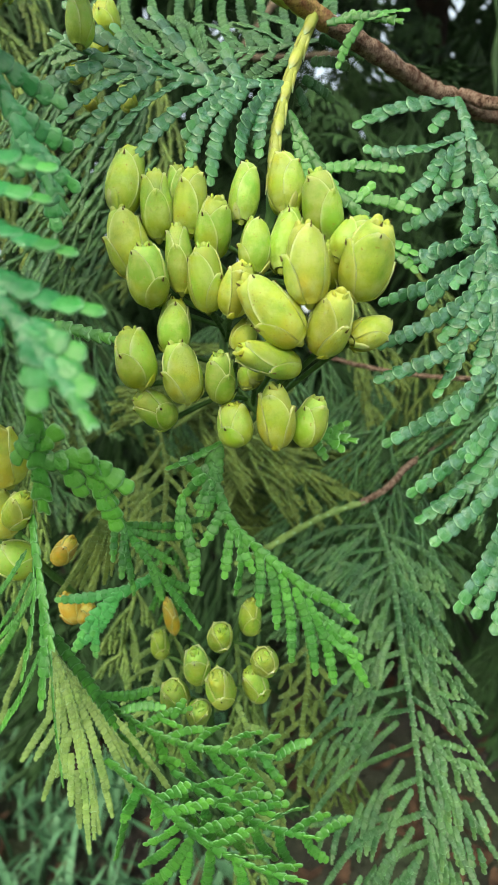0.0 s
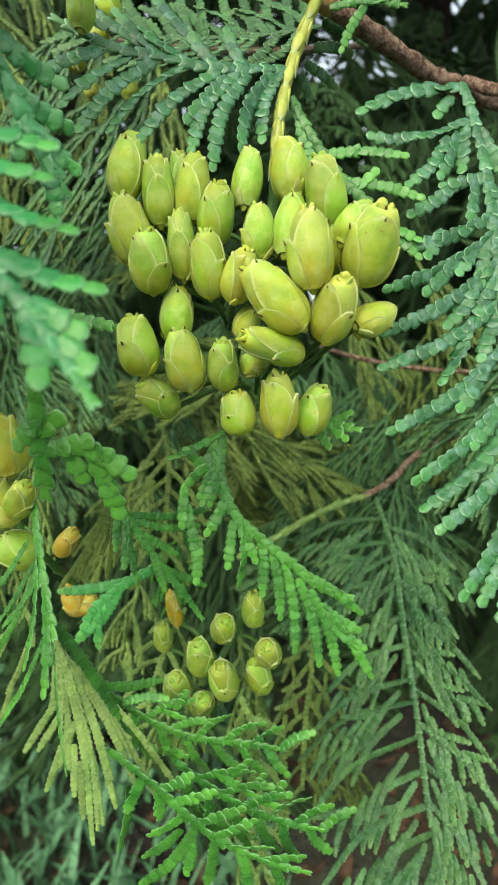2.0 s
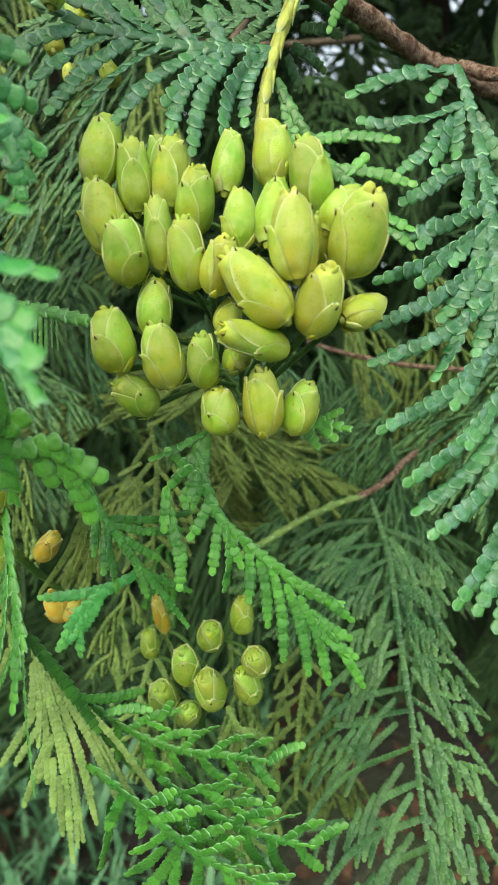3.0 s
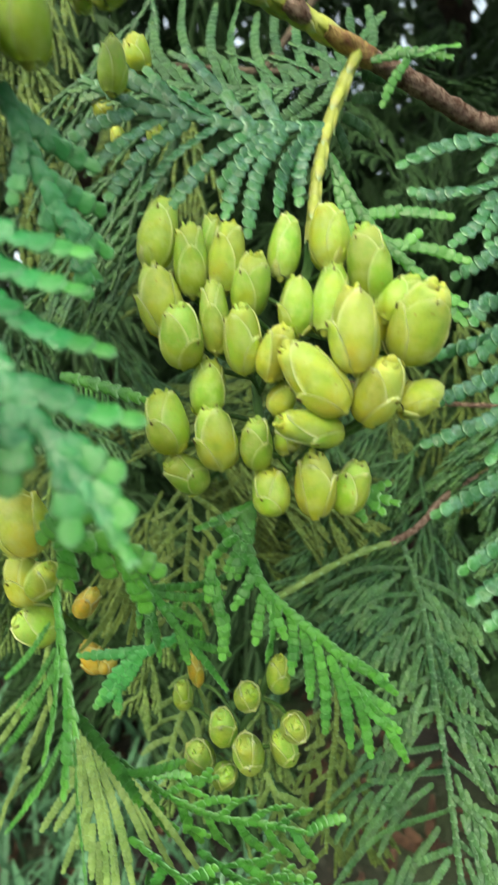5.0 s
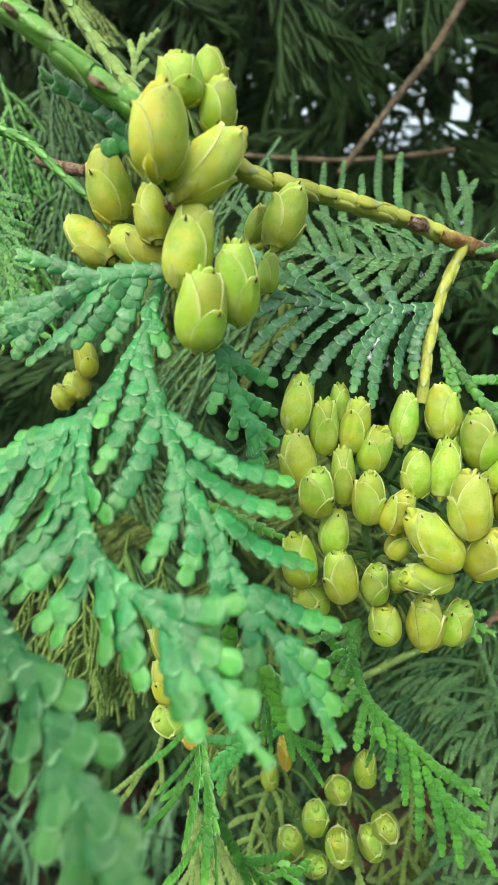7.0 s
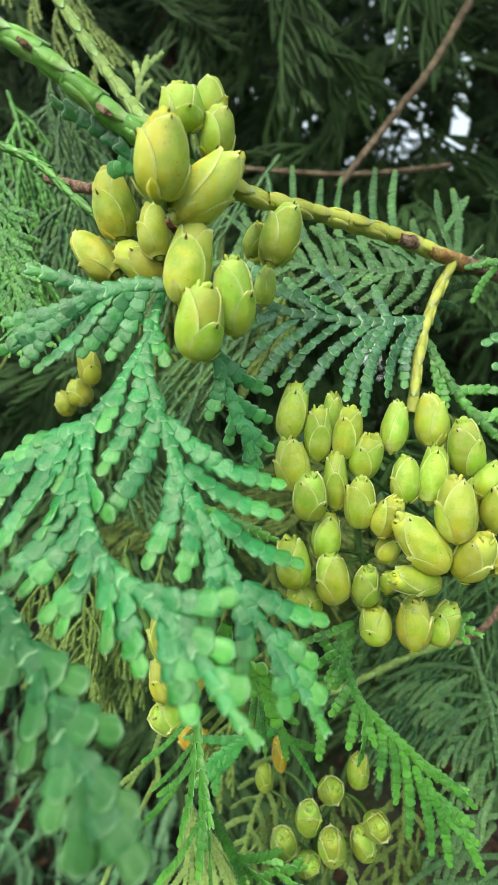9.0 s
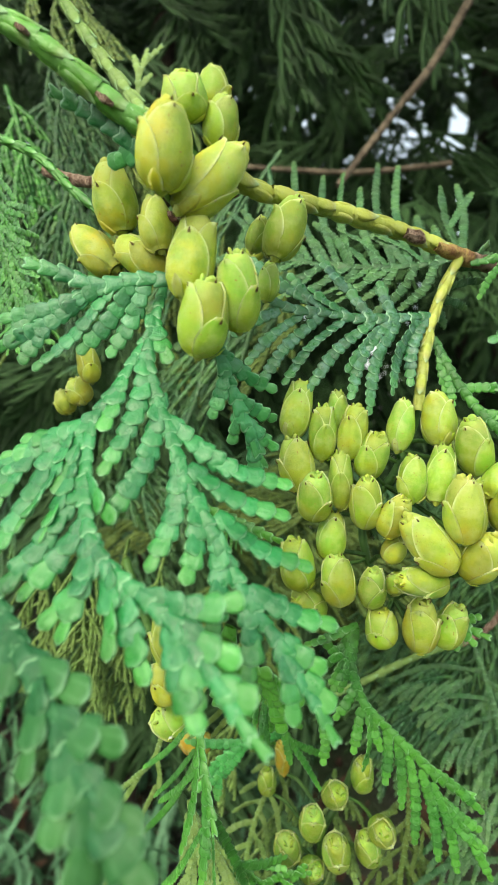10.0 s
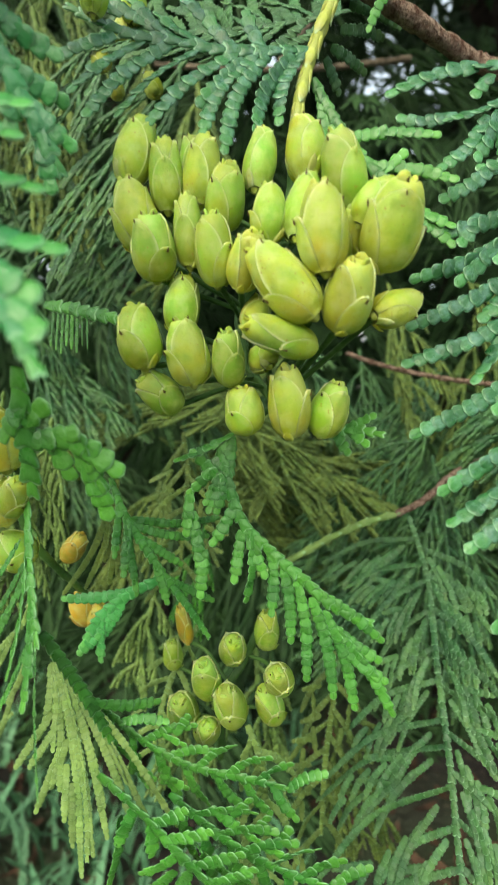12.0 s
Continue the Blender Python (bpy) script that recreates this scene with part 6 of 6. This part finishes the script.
twig("twig", "reddish twig behind the main cluster", [(0.0265, 0.2100, 1.0961), (0.0476, 0.2150, 1.0899), (0.0802, 0.2200, 1.0845), (0.1277, 0.2400, 1.0810)], [0.0009, 0.0012], BARK_RED, rough=0.4)
twig("twig", "thin bare brown twig in the shade", [(-0.0074, 0.3100, 1.2578), (0.0259, 0.3250, 1.3073), (0.0497, 0.3350, 1.3422), (0.0773, 0.3500, 1.3976)], [0.0020, 0.0024, 0.0028], BARK_THIN, rough=0.3)
twig("twig", "thin bare brown twig in the shade", [(-0.1050, 0.4000, 1.3115), (-0.0493, 0.4000, 1.3064), (0.0134, 0.4000, 1.3035), (0.0868, 0.4200, 1.3175)], [0.0018, 0.0022], BARK_THIN, rough=0.3)


def pedicel(a, b):
    """A thin green stalk from a cone's foot to its twig."""
    a, b = Vector(a), Vector(b)
    mid = a * 0.6 + b * 0.4 + Vector((0, 0.003, 0.0))
    twig("cone_stalk", "thin green stalk of a cone", [a, mid, b], [0.0006, 0.0005], STEM_DARK, "stalk", 6)

twig("twig", "green inner stem of the cone cluster", [(0.0048, 0.1035, 1.1338), (0.0042, 0.1060, 1.1245), (0.0008, 0.1060, 1.1133), (-0.0053, 0.1060, 1.1040), (-0.0041, 0.1040, 1.0932), (0.0021, 0.1020, 1.0847)], [0.0011, 0.0009], STEM_DARK, rough=0.25)
pedicel((-0.0233, 0.0924, 1.1231), (-0.0031, 0.1060, 1.1074))
pedicel((-0.0165, 0.0931, 1.1187), (-0.0031, 0.1060, 1.1074))
pedicel((-0.0133, 0.0986, 1.1235), (0.0017, 0.1060, 1.1164))
pedicel((-0.0108, 0.0927, 1.1194), (-0.0009, 0.1060, 1.1108))
pedicel((-0.0071, 0.0936, 1.1155), (-0.0020, 0.1060, 1.1091))
pedicel((-0.0014, 0.0921, 1.1214), (0.0020, 0.1060, 1.1174))
pedicel((0.0072, 0.0929, 1.1230), (0.0033, 0.1060, 1.1215))
pedicel((0.0139, 0.0905, 1.1178), (0.0026, 0.1060, 1.1194))
pedicel((-0.0205, 0.0915, 1.1121), (-0.0053, 0.1060, 1.1040))
pedicel((-0.0177, 0.0892, 1.1068), (-0.0052, 0.1058, 1.1030))
pedicel((-0.0122, 0.0905, 1.1091), (-0.0053, 0.1060, 1.1040))
pedicel((-0.0073, 0.0891, 1.1058), (-0.0050, 0.1055, 1.1010))
pedicel((0.0012, 0.0875, 1.1120), (-0.0009, 0.1060, 1.1108))
pedicel((0.0057, 0.0867, 1.1123), (0.0008, 0.1060, 1.1133))
pedicel((0.0100, 0.0816, 1.1064), (-0.0009, 0.1060, 1.1108))
pedicel((0.0190, 0.0874, 1.1079), (0.0008, 0.1060, 1.1133))
pedicel((0.0155, 0.0869, 1.1141), (0.0014, 0.1060, 1.1154))
pedicel((0.0147, 0.0907, 1.1102), (0.0008, 0.1060, 1.1133))
pedicel((0.0083, 0.0830, 1.1002), (0.0004, 0.1025, 1.0870))
pedicel((-0.0034, 0.0876, 1.1050), (-0.0049, 0.1053, 1.1001))
pedicel((-0.0020, 0.0893, 1.0988), (-0.0035, 0.1038, 1.0924))
pedicel((0.0084, 0.0875, 1.0954), (0.0015, 0.1022, 1.0855))
pedicel((0.0012, 0.0894, 1.0924), (0.0009, 0.1024, 1.0863))
pedicel((0.0127, 0.0857, 1.0985), (0.0021, 0.1020, 1.0847))
pedicel((0.0182, 0.0853, 1.1002), (0.0021, 0.1020, 1.0847))
pedicel((-0.0139, 0.0894, 1.0983), (-0.0042, 0.1042, 1.0941))
pedicel((-0.0197, 0.0875, 1.0921), (-0.0041, 0.1040, 1.0932))
pedicel((-0.0114, 0.0877, 1.0895), (-0.0019, 0.1033, 1.0901))
pedicel((-0.0052, 0.0882, 1.0896), (-0.0002, 0.1027, 1.0878))
pedicel((-0.0154, 0.0921, 1.0849), (-0.0019, 0.1033, 1.0901))
pedicel((-0.0023, 0.0883, 1.0812), (0.0021, 0.1020, 1.0847))
pedicel((0.0053, 0.0887, 1.0809), (0.0021, 0.1020, 1.0847))
pedicel((0.0107, 0.0917, 1.0804), (0.0021, 0.1020, 1.0847))
twig("twig", "green inner stem of the upper cluster", [(-0.0359, 0.0785, 1.1690), (-0.0426, 0.0760, 1.1643), (-0.0478, 0.0770, 1.1600)], [0.0011, 0.0009], STEM_DARK, rough=0.25)
pedicel((-0.0426, 0.0620, 1.1608), (-0.0441, 0.0763, 1.1631))
pedicel((-0.0413, 0.0696, 1.1738), (-0.0402, 0.0769, 1.1660))
pedicel((-0.0384, 0.0754, 1.1775), (-0.0359, 0.0785, 1.1690))
pedicel((-0.0361, 0.0714, 1.1706), (-0.0384, 0.0776, 1.1673))
pedicel((-0.0410, 0.0663, 1.1594), (-0.0445, 0.0764, 1.1627))
pedicel((-0.0544, 0.0769, 1.1596), (-0.0478, 0.0770, 1.1600))
pedicel((-0.0569, 0.0799, 1.1537), (-0.0478, 0.0770, 1.1600))
pedicel((-0.0459, 0.0759, 1.1519), (-0.0478, 0.0770, 1.1600))
pedicel((-0.0454, 0.0716, 1.1550), (-0.0478, 0.0770, 1.1600))
pedicel((-0.0398, 0.0662, 1.1466), (-0.0478, 0.0770, 1.1600))
pedicel((-0.0375, 0.0661, 1.1380), (-0.0478, 0.0770, 1.1600))
pedicel((-0.0318, 0.0698, 1.1424), (-0.0474, 0.0769, 1.1604))
pedicel((-0.0275, 0.0841, 1.1573), (-0.0271, 0.0890, 1.1660))
twig("twig", "thin twig of the lower cones", [(-0.0005, 0.1190, 1.0289), (-0.0052, 0.1160, 1.0186), (-0.0097, 0.1120, 1.0111), (-0.0106, 0.1100, 0.9950)], [0.0011, 0.0009], STEM_DARK, rough=0.25)
pedicel((-0.0083, 0.1133, 1.0210), (-0.0060, 0.1153, 1.0172))
pedicel((-0.0131, 0.1084, 1.0143), (-0.0097, 0.1120, 1.0111))
pedicel((-0.0063, 0.1054, 1.0105), (-0.0099, 0.1116, 1.0082))
pedicel((-0.0193, 0.1104, 1.0047), (-0.0102, 0.1109, 1.0023))
pedicel((-0.0136, 0.1080, 1.0031), (-0.0103, 0.1107, 1.0008))
pedicel((0.0042, 0.1062, 1.0198), (-0.0048, 0.1163, 1.0196))
pedicel((0.0027, 0.1093, 1.0081), (-0.0100, 0.1115, 1.0067))
pedicel((0.0002, 0.1156, 1.0230), (-0.0039, 0.1168, 1.0214))
pedicel((-0.0214, 0.1230, 1.0181), (-0.0085, 0.1131, 1.0131))
pedicel((-0.0263, 0.1263, 1.0079), (-0.0100, 0.1115, 1.0067))
twig("twig", "thin twig of the side cones", [(-0.0662, 0.1100, 1.0863), (-0.0567, 0.1050, 1.0658), (-0.0541, 0.1080, 1.0505), (-0.0503, 0.1250, 1.0289)], [0.0011, 0.0009], STEM_DARK, rough=0.25)
pedicel((-0.0448, 0.0854, 1.0740), (-0.0567, 0.1050, 1.0658))
pedicel((-0.0472, 0.0877, 1.0631), (-0.0562, 0.1055, 1.0630))
pedicel((-0.0448, 0.0851, 1.0662), (-0.0567, 0.1050, 1.0658))
pedicel((-0.0455, 0.0916, 1.0547), (-0.0548, 0.1072, 1.0547))
pedicel((-0.0497, 0.1144, 1.0442), (-0.0527, 0.1142, 1.0426))
pedicel((-0.0483, 0.1216, 1.0226), (-0.0503, 0.1250, 1.0289))
pedicel((-0.0477, 0.1215, 1.0227), (-0.0503, 0.1250, 1.0289))

# ---- ground ----
def ground_material():
    m, n, l, bsdf = material("soil_and_litter")
    c = mix_node(n, l, noise_node(n, l, 9, 5, 0.35, 0.65), (0.014, 0.012, 0.011), (0.055, 0.046, 0.041))
    c = mix_node(n, l, noise_node(n, l, 60, 4, 0.55, 0.7), c, (0.12, 0.085, 0.066))
    c = mix_node(n, l, noise_node(n, l, 1.2, 3, 0.45, 0.6), c, (0.05, 0.08, 0.03))
    l.new(c, bsdf.inputs["Base Color"])
    bsdf.inputs["Roughness"].default_value = 0.95
    bump_node(n, l, bsdf, noise_node(n, l, 40, 6, 0.3, 0.7), 1.0, 0.02)
    return m


def ground_height(x, y):
    d = math.hypot(x, y)
    return 0.03 * noise.noise(Vector((x * 1.5, y * 1.5, 0))) + 0.012 * noise.noise(Vector((x * 8, y * 8, 3))) if d < 12 else 0.0


xs = [-2000, -300, -60, -15] + [-5 + 0.125 * i for i in range(81)] + [15, 60, 300, 2000]
gv = [(x, y, ground_height(x, y)) for y in xs for x in xs]
gn = len(xs)
gf = [(j * gn + i, j * gn + i + 1, (j + 1) * gn + i + 1, (j + 1) * gn + i) for j in range(gn - 1) for i in range(gn - 1)]
tagged(new("ground", mesh_of("ground", gv, gf, ground_material())), "dark soil with litter and thin weeds under the tree", "ground", kind="structure")

# added strip of open ground; its high albedo stands in for sunlight
PATH_SUNLIT = bark_material("sunlit_pale_gravel", (0.50, 0.48, 0.43), (0.78, 0.75, 0.69), 14, 0.9, 0.01)
pv = [(x, y, 0.07) for y in (3.2, 4.4, 5.6, 6.8, 8.0) for x in (-30, -10, -3, 0, 3, 10, 30)]
pf = [(j * 7 + i, j * 7 + i + 1, j * 7 + i + 8, j * 7 + i + 7) for j in range(4) for i in range(6)]
tagged(new("path", mesh_of("path", pv, pf, PATH_SUNLIT)), "added pale strip behind the tree, sunlight put into its colour", "path", kind="structure")


# ---- weeds and grass ----
def blades(count, spot, seed):
    r = random.Random(seed)
    vs, fs = [], []
    for _ in range(count):
        x, y = spot(r)
        h, w = r.uniform(0.05, 0.19), r.uniform(0.003, 0.012)
        a, lean = r.uniform(0, 6.28), r.uniform(0.2, 0.9)
        z = ground_height(x, y)
        k = len(vs)
        for s in (0, 0.35, 0.7, 1.0):
            px, py, pz = x + lean * h * s * s * math.cos(a), y + lean * h * s * s * math.sin(a), z + h * s * (1 - 0.3 * lean * s)
            ww = w * (1 - 0.9 * s * s) * (0.7 + 0.6 * s)
            vs += [(px - ww * math.sin(a), py + ww * math.cos(a), pz), (px, py, pz - 0.15 * ww), (px + ww * math.sin(a), py - ww * math.cos(a), pz)]
        for i in range(3):
            b = k + 3 * i
            fs += [(b, b + 1, b + 4, b + 3), (b + 1, b + 2, b + 5, b + 4)]
    return vs, fs


GRASS = scale_leaf_material("grass_blade", (0.05, 0.15, 0.06), (0.10, 0.25, 0.12), (0.18, 0.32, 0.22), (0.12, 0.22, 0.06), 0.4, 0.5, 0.4)
gv, gf = blades(2200, lambda r: (r.uniform(-1.6, 0.05), r.uniform(0.35, 1.7)), 4)
tagged(new("grass", mesh_of("grass", gv, gf, GRASS)), "soft grey-green grass and weeds on dark soil", "grass", kind="stuff")


# ---- litter ----
def flakes(count, spot, seed):
    """Small curled dead leaves and twig ends lying on the soil."""
    r = random.Random(seed)
    vs, fs = [], []
    for _ in range(count):
        x, y = spot(r)
        a, w, h = r.uniform(0, 6.28), r.uniform(0.004, 0.016), r.uniform(0.015, 0.06)
        z, k = ground_height(x, y) + 0.006, len(vs)
        for s in (-1, -0.4, 0.4, 1):
            for q in (-1, 0, 1):
                ww = w * (1 - 0.7 * s * s) * q
                vs.append((x + h * s * math.cos(a) - ww * math.sin(a), y + h * s * math.sin(a) + ww * math.cos(a), z + 0.3 * abs(ww) + 0.012 * s * s))
        for i in range(3):
            for q in range(2):
                b = k + 3 * i + q
                fs.append((b, b + 1, b + 4, b + 3))
    return vs, fs


LITTER = bark_material("dead_leaf", (0.03, 0.018, 0.012), (0.13, 0.075, 0.045), 22, 0.8, 0.002)
gv, gf = flakes(800, lambda r: (r.uniform(-1.6, 1.6), r.uniform(0.6, 3.0)), 9)
tagged(new("litter", mesh_of("litter", gv, gf, LITTER)), "brown dead leaves and twig ends on dark soil", "litter", kind="stuff")


# openings between the limbs: start, end and radius of each
GAPS = [(Vector((0.057, 0.50, 1.442)), Vector((0.352, 2.5, 2.659)), 0.019),
        (Vector((0.125, 0.50, 1.429)), Vector((0.686, 2.5, 2.593)), 0.028),
        (Vector((0.122, 0.50, 1.391)), Vector((0.672, 2.5, 2.409)), 0.018),
        (Vector((0.039, 0.50, 1.401)), Vector((0.261, 2.5, 2.457)), 0.006),
        (Vector((0.142, 0.50, 1.452)), Vector((0.771, 2.5, 2.707)), 0.024),
        (Vector((0.096, 0.50, 1.221)), Vector((0.565, 2.5, 1.591)), 0.024),
        (Vector((0.002, 0.16, 1.054)), Vector((0.065, 2.5, 0.402)), 0.005),
        (Vector((-0.044, 0.16, 1.061)), Vector((-0.644, 2.5, 0.512)), 0.004),
        (Vector((0.015, 0.16, 1.054)), Vector((0.271, 2.5, 0.402)), 0.003),
        (Vector((0.037, 0.20, 1.100)), Vector((0.493, 2.5, 1.117)), 0.003)]


def blocks_gap(foot, reach):
    """Whether a spray of that reach would hang into one of the openings."""
    for q in (0.15, 0.4, 0.65, 0.9):
        p = foot + reach * q
        for a, b, rad in GAPS:
            s = max(0.0, (p - a).dot(b - a) / (b - a).length_squared)
            if (p - a - s * (b - a)).length < rad * (0.6 + 1.8 * s) + (0.09 if reach.length > 0.3 else 0.07) * reach.length:
                return True
    return False


# ---- inner foliage ----
# the dim green in this list stands in for shade inside the crown
INNER = [LEAF_SHADED, LEAF_OLIVE, LEAF_SHADED]
r = random.Random(31)
made = 0
while made < 46:
    x, z = r.uniform(-0.17, 0.20), r.uniform(0.86, 1.32)
    y = r.uniform(0.16, 0.30)
    if z > 1.15 and x > -0.02:
        continue
    if z < 0.93 and x < -0.02 or (x > 0.0 and z < 0.99):
        continue
    way = Vector((r.uniform(-0.7, 0.5), r.uniform(-0.45, -0.05), r.uniform(-1.0, -0.35)))
    low_end = z + 0.11 * way.normalized().z
    if low_end < (0.98 if x < 0.03 else 0.93) or blocks_gap(Vector((x, y, z)), way.normalized() * 0.09):
        continue
    made += 1
    low = z < 1.1
    # past x = 0.03 the dim green replaces olive to shade that side
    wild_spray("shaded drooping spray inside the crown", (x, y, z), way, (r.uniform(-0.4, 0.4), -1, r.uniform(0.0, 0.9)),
               r.uniform(0.06, 0.10), r.uniform(0.0024, 0.0030), (LEAF_OLIVE if made % 2 and x < 0.03 else LEAF_SHADED) if low else INNER[made % 3], 100 + made, density=1.0)


made = 0
while made < 26:
    x, y, z = r.uniform(-0.10, 0.10), r.uniform(0.21, 0.31), r.uniform(1.00, 1.10)
    way = Vector((r.uniform(-0.8, 0.8), r.uniform(-0.5, 0.1), r.uniform(-0.8, -0.1)))
    if blocks_gap(Vector((x, y, z)), way.normalized() * 0.07):
        continue
    made += 1
    wild_spray("olive drooping spray inside the crown" if x < 0.035 else "shaded drooping spray inside the crown", (x, y, z), way, (r.uniform(-0.4, 0.4), -1, r.uniform(0.3, 0.9)), r.uniform(0.06, 0.09), r.uniform(0.0022, 0.0028), LEAF_OLIVE if x < 0.035 else LEAF_SHADED, 300 + made, density=1.4)


def far_templates(length, width, seeds):
    """Whole sprays of plain tapered branchlets, for foliage deep in the crown."""
    made = []
    for k in seeds:
        vs, fs, n = [], [], 0
        for line in wild_lines(length, k, 0.5, 0.5):
            p, t, _ = smooth_line(line, np.linalg.norm(np.array(line[-1]) - np.array(line[0])) / 2)
            side = np.cross(t, (0, 0, 1))
            w = width * np.array([0.5, 1.0, 0.25, 0.2, 0.1])[:len(p)] * 0.5
            up = np.array([0, 0, 1.0])
            ring = [np.stack([a + s * b, a + up * b * 0.4, a - s * b]) for a, s, b in zip(p, side, w)]
            vs.append(np.concatenate(ring))
            fs.append(np.array([(i * 3 + j, i * 3 + (j + 1) % 3, i * 3 + 3 + (j + 1) % 3, i * 3 + 3 + j) for i in range(len(p) - 1) for j in range(3)]) + n)
            n += 3 * len(p)
        made.append((np.concatenate(vs), np.concatenate(fs)))
    return made


FAR = far_templates(0.16, 0.0062, (1, 2, 3, 4))


def thicket(name, label, count, spot, size, mat, seed, keep=0.84):
    """Many drooping sprays joined into one mass of foliage, which leaves the openings free."""
    r = random.Random(seed)
    vs, fs, n = [], [], 0
    while count > 0:
        p = spot(r)
        if p is None:
            continue
        k = size * r.uniform(0.75, 1.35)
        way = Vector((r.uniform(-0.8, 0.8), r.uniform(-0.8, 0.2), r.uniform(-1.0, -0.1)))
        if r.random() < keep and blocks_gap(p, way.normalized() * 0.16 * k):
            continue
        count -= 1
        v, f = FAR[r.randrange(4)]
        m = np.array(aim(p, way, (r.uniform(-0.7, 0.7), -1, r.uniform(-0.2, 1.0))))
        vs.append(v * k @ m[:3, :3].T + m[:3, 3])
        fs.append(f + n)
        n += len(v)
    return tagged(new(name, mesh_of(name, np.concatenate(vs), np.concatenate(fs), mat)), label, "foliage", kind="stuff")


def crown(r):
    p = Vector((r.uniform(-0.9, 1.1), r.uniform(0.36, 0.95), r.uniform(0.45, 2.1)))
    return None if p.z < 0.85 and p.x < 0.4 else p


# unseen sprays overhead, added to keep skylight off the inner crown
def shade_canopy(r):
    z = r.uniform(1.75, 2.9)
    return Vector((r.uniform(-1.1, 1.3), r.uniform(0.40 - 0.35 * (z - 1.5), 1.0), z))


def deep_crown(r):
    return Vector((r.uniform(-2.2, 2.4), r.uniform(1.0, 2.4), r.uniform(0.35, 3.8)))


def woods(r):
    return Vector((r.uniform(-5.5, 5.5), r.uniform(3.4, 4.4), r.uniform(0.0, 7.0)))


def thin_veil(r):
    """Places across the openings, where only thin sprays hang."""
    a, b, rad = GAPS[r.randrange(6)]
    q = r.uniform(0.25, 0.6)
    return a.lerp(b, q) + Vector((r.uniform(-1, 1), 0, r.uniform(0.2, 1.6))) * (rad * (1 + 1.8 * q) + 0.02)


def behind_shoot(r):
    return Vector((0.18, 1.45, 1.81)) + Vector((r.uniform(-0.20, 0.02), r.uniform(-0.2, 0.2), r.uniform(0.0, 0.07)))


# far and inner leaves: crown shade is put into a very dark green
LEAF_FAR = scale_leaf_material("scale_leaf_far_shade", (0.014, 0.040, 0.010), (0.030, 0.074, 0.020), (0.042, 0.086, 0.032), (0.05, 0.095, 0.025), 0.4, 0.6, 0.25)
thicket("crown_foliage", "inner foliage of the conifer crown, shade put into its green", 820, crown, 0.95, LEAF_FAR, 5)
thicket("crown_foliage", "unseen foliage added overhead to shade the inner crown", 260, shade_canopy, 1.7, LEAF_FAR, 8)
thicket("crown_foliage", "foliage on the far side of the crown, coloured for shade", 950, deep_crown, 3.0, LEAF_FAR, 6)
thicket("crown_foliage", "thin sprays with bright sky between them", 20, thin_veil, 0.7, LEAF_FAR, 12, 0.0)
thicket("crown_foliage", "sprays deep behind the yellow shoot, coloured dark for shade", 24, behind_shoot, 0.9, LEAF_FAR, 13, 0.0)
thicket("hedge_foliage", "foliage of the conifers behind, coloured dark for shade", 560, woods, 10.0, LEAF_FAR, 7)

# ---- trunk ----
twig("trunk", "dark fissured trunk of the conifer", [(0.52, 1.55, -0.05), (0.51, 1.54, 0.8), (0.49, 1.52, 1.6), (0.48, 1.5, 3.0)], [0.08, 0.065, 0.055, 0.045], BARK_DARK, "trunk", 24, 0.3)
twig("trunk", "thin dark second stem of the conifer", [(-0.42, 1.0, -0.05), (-0.40, 1.0, 0.5), (-0.34, 0.98, 1.2), (-0.3, 0.95, 2.6)], [0.035, 0.03, 0.025], BARK_DARK, "trunk", 16, 0.3)
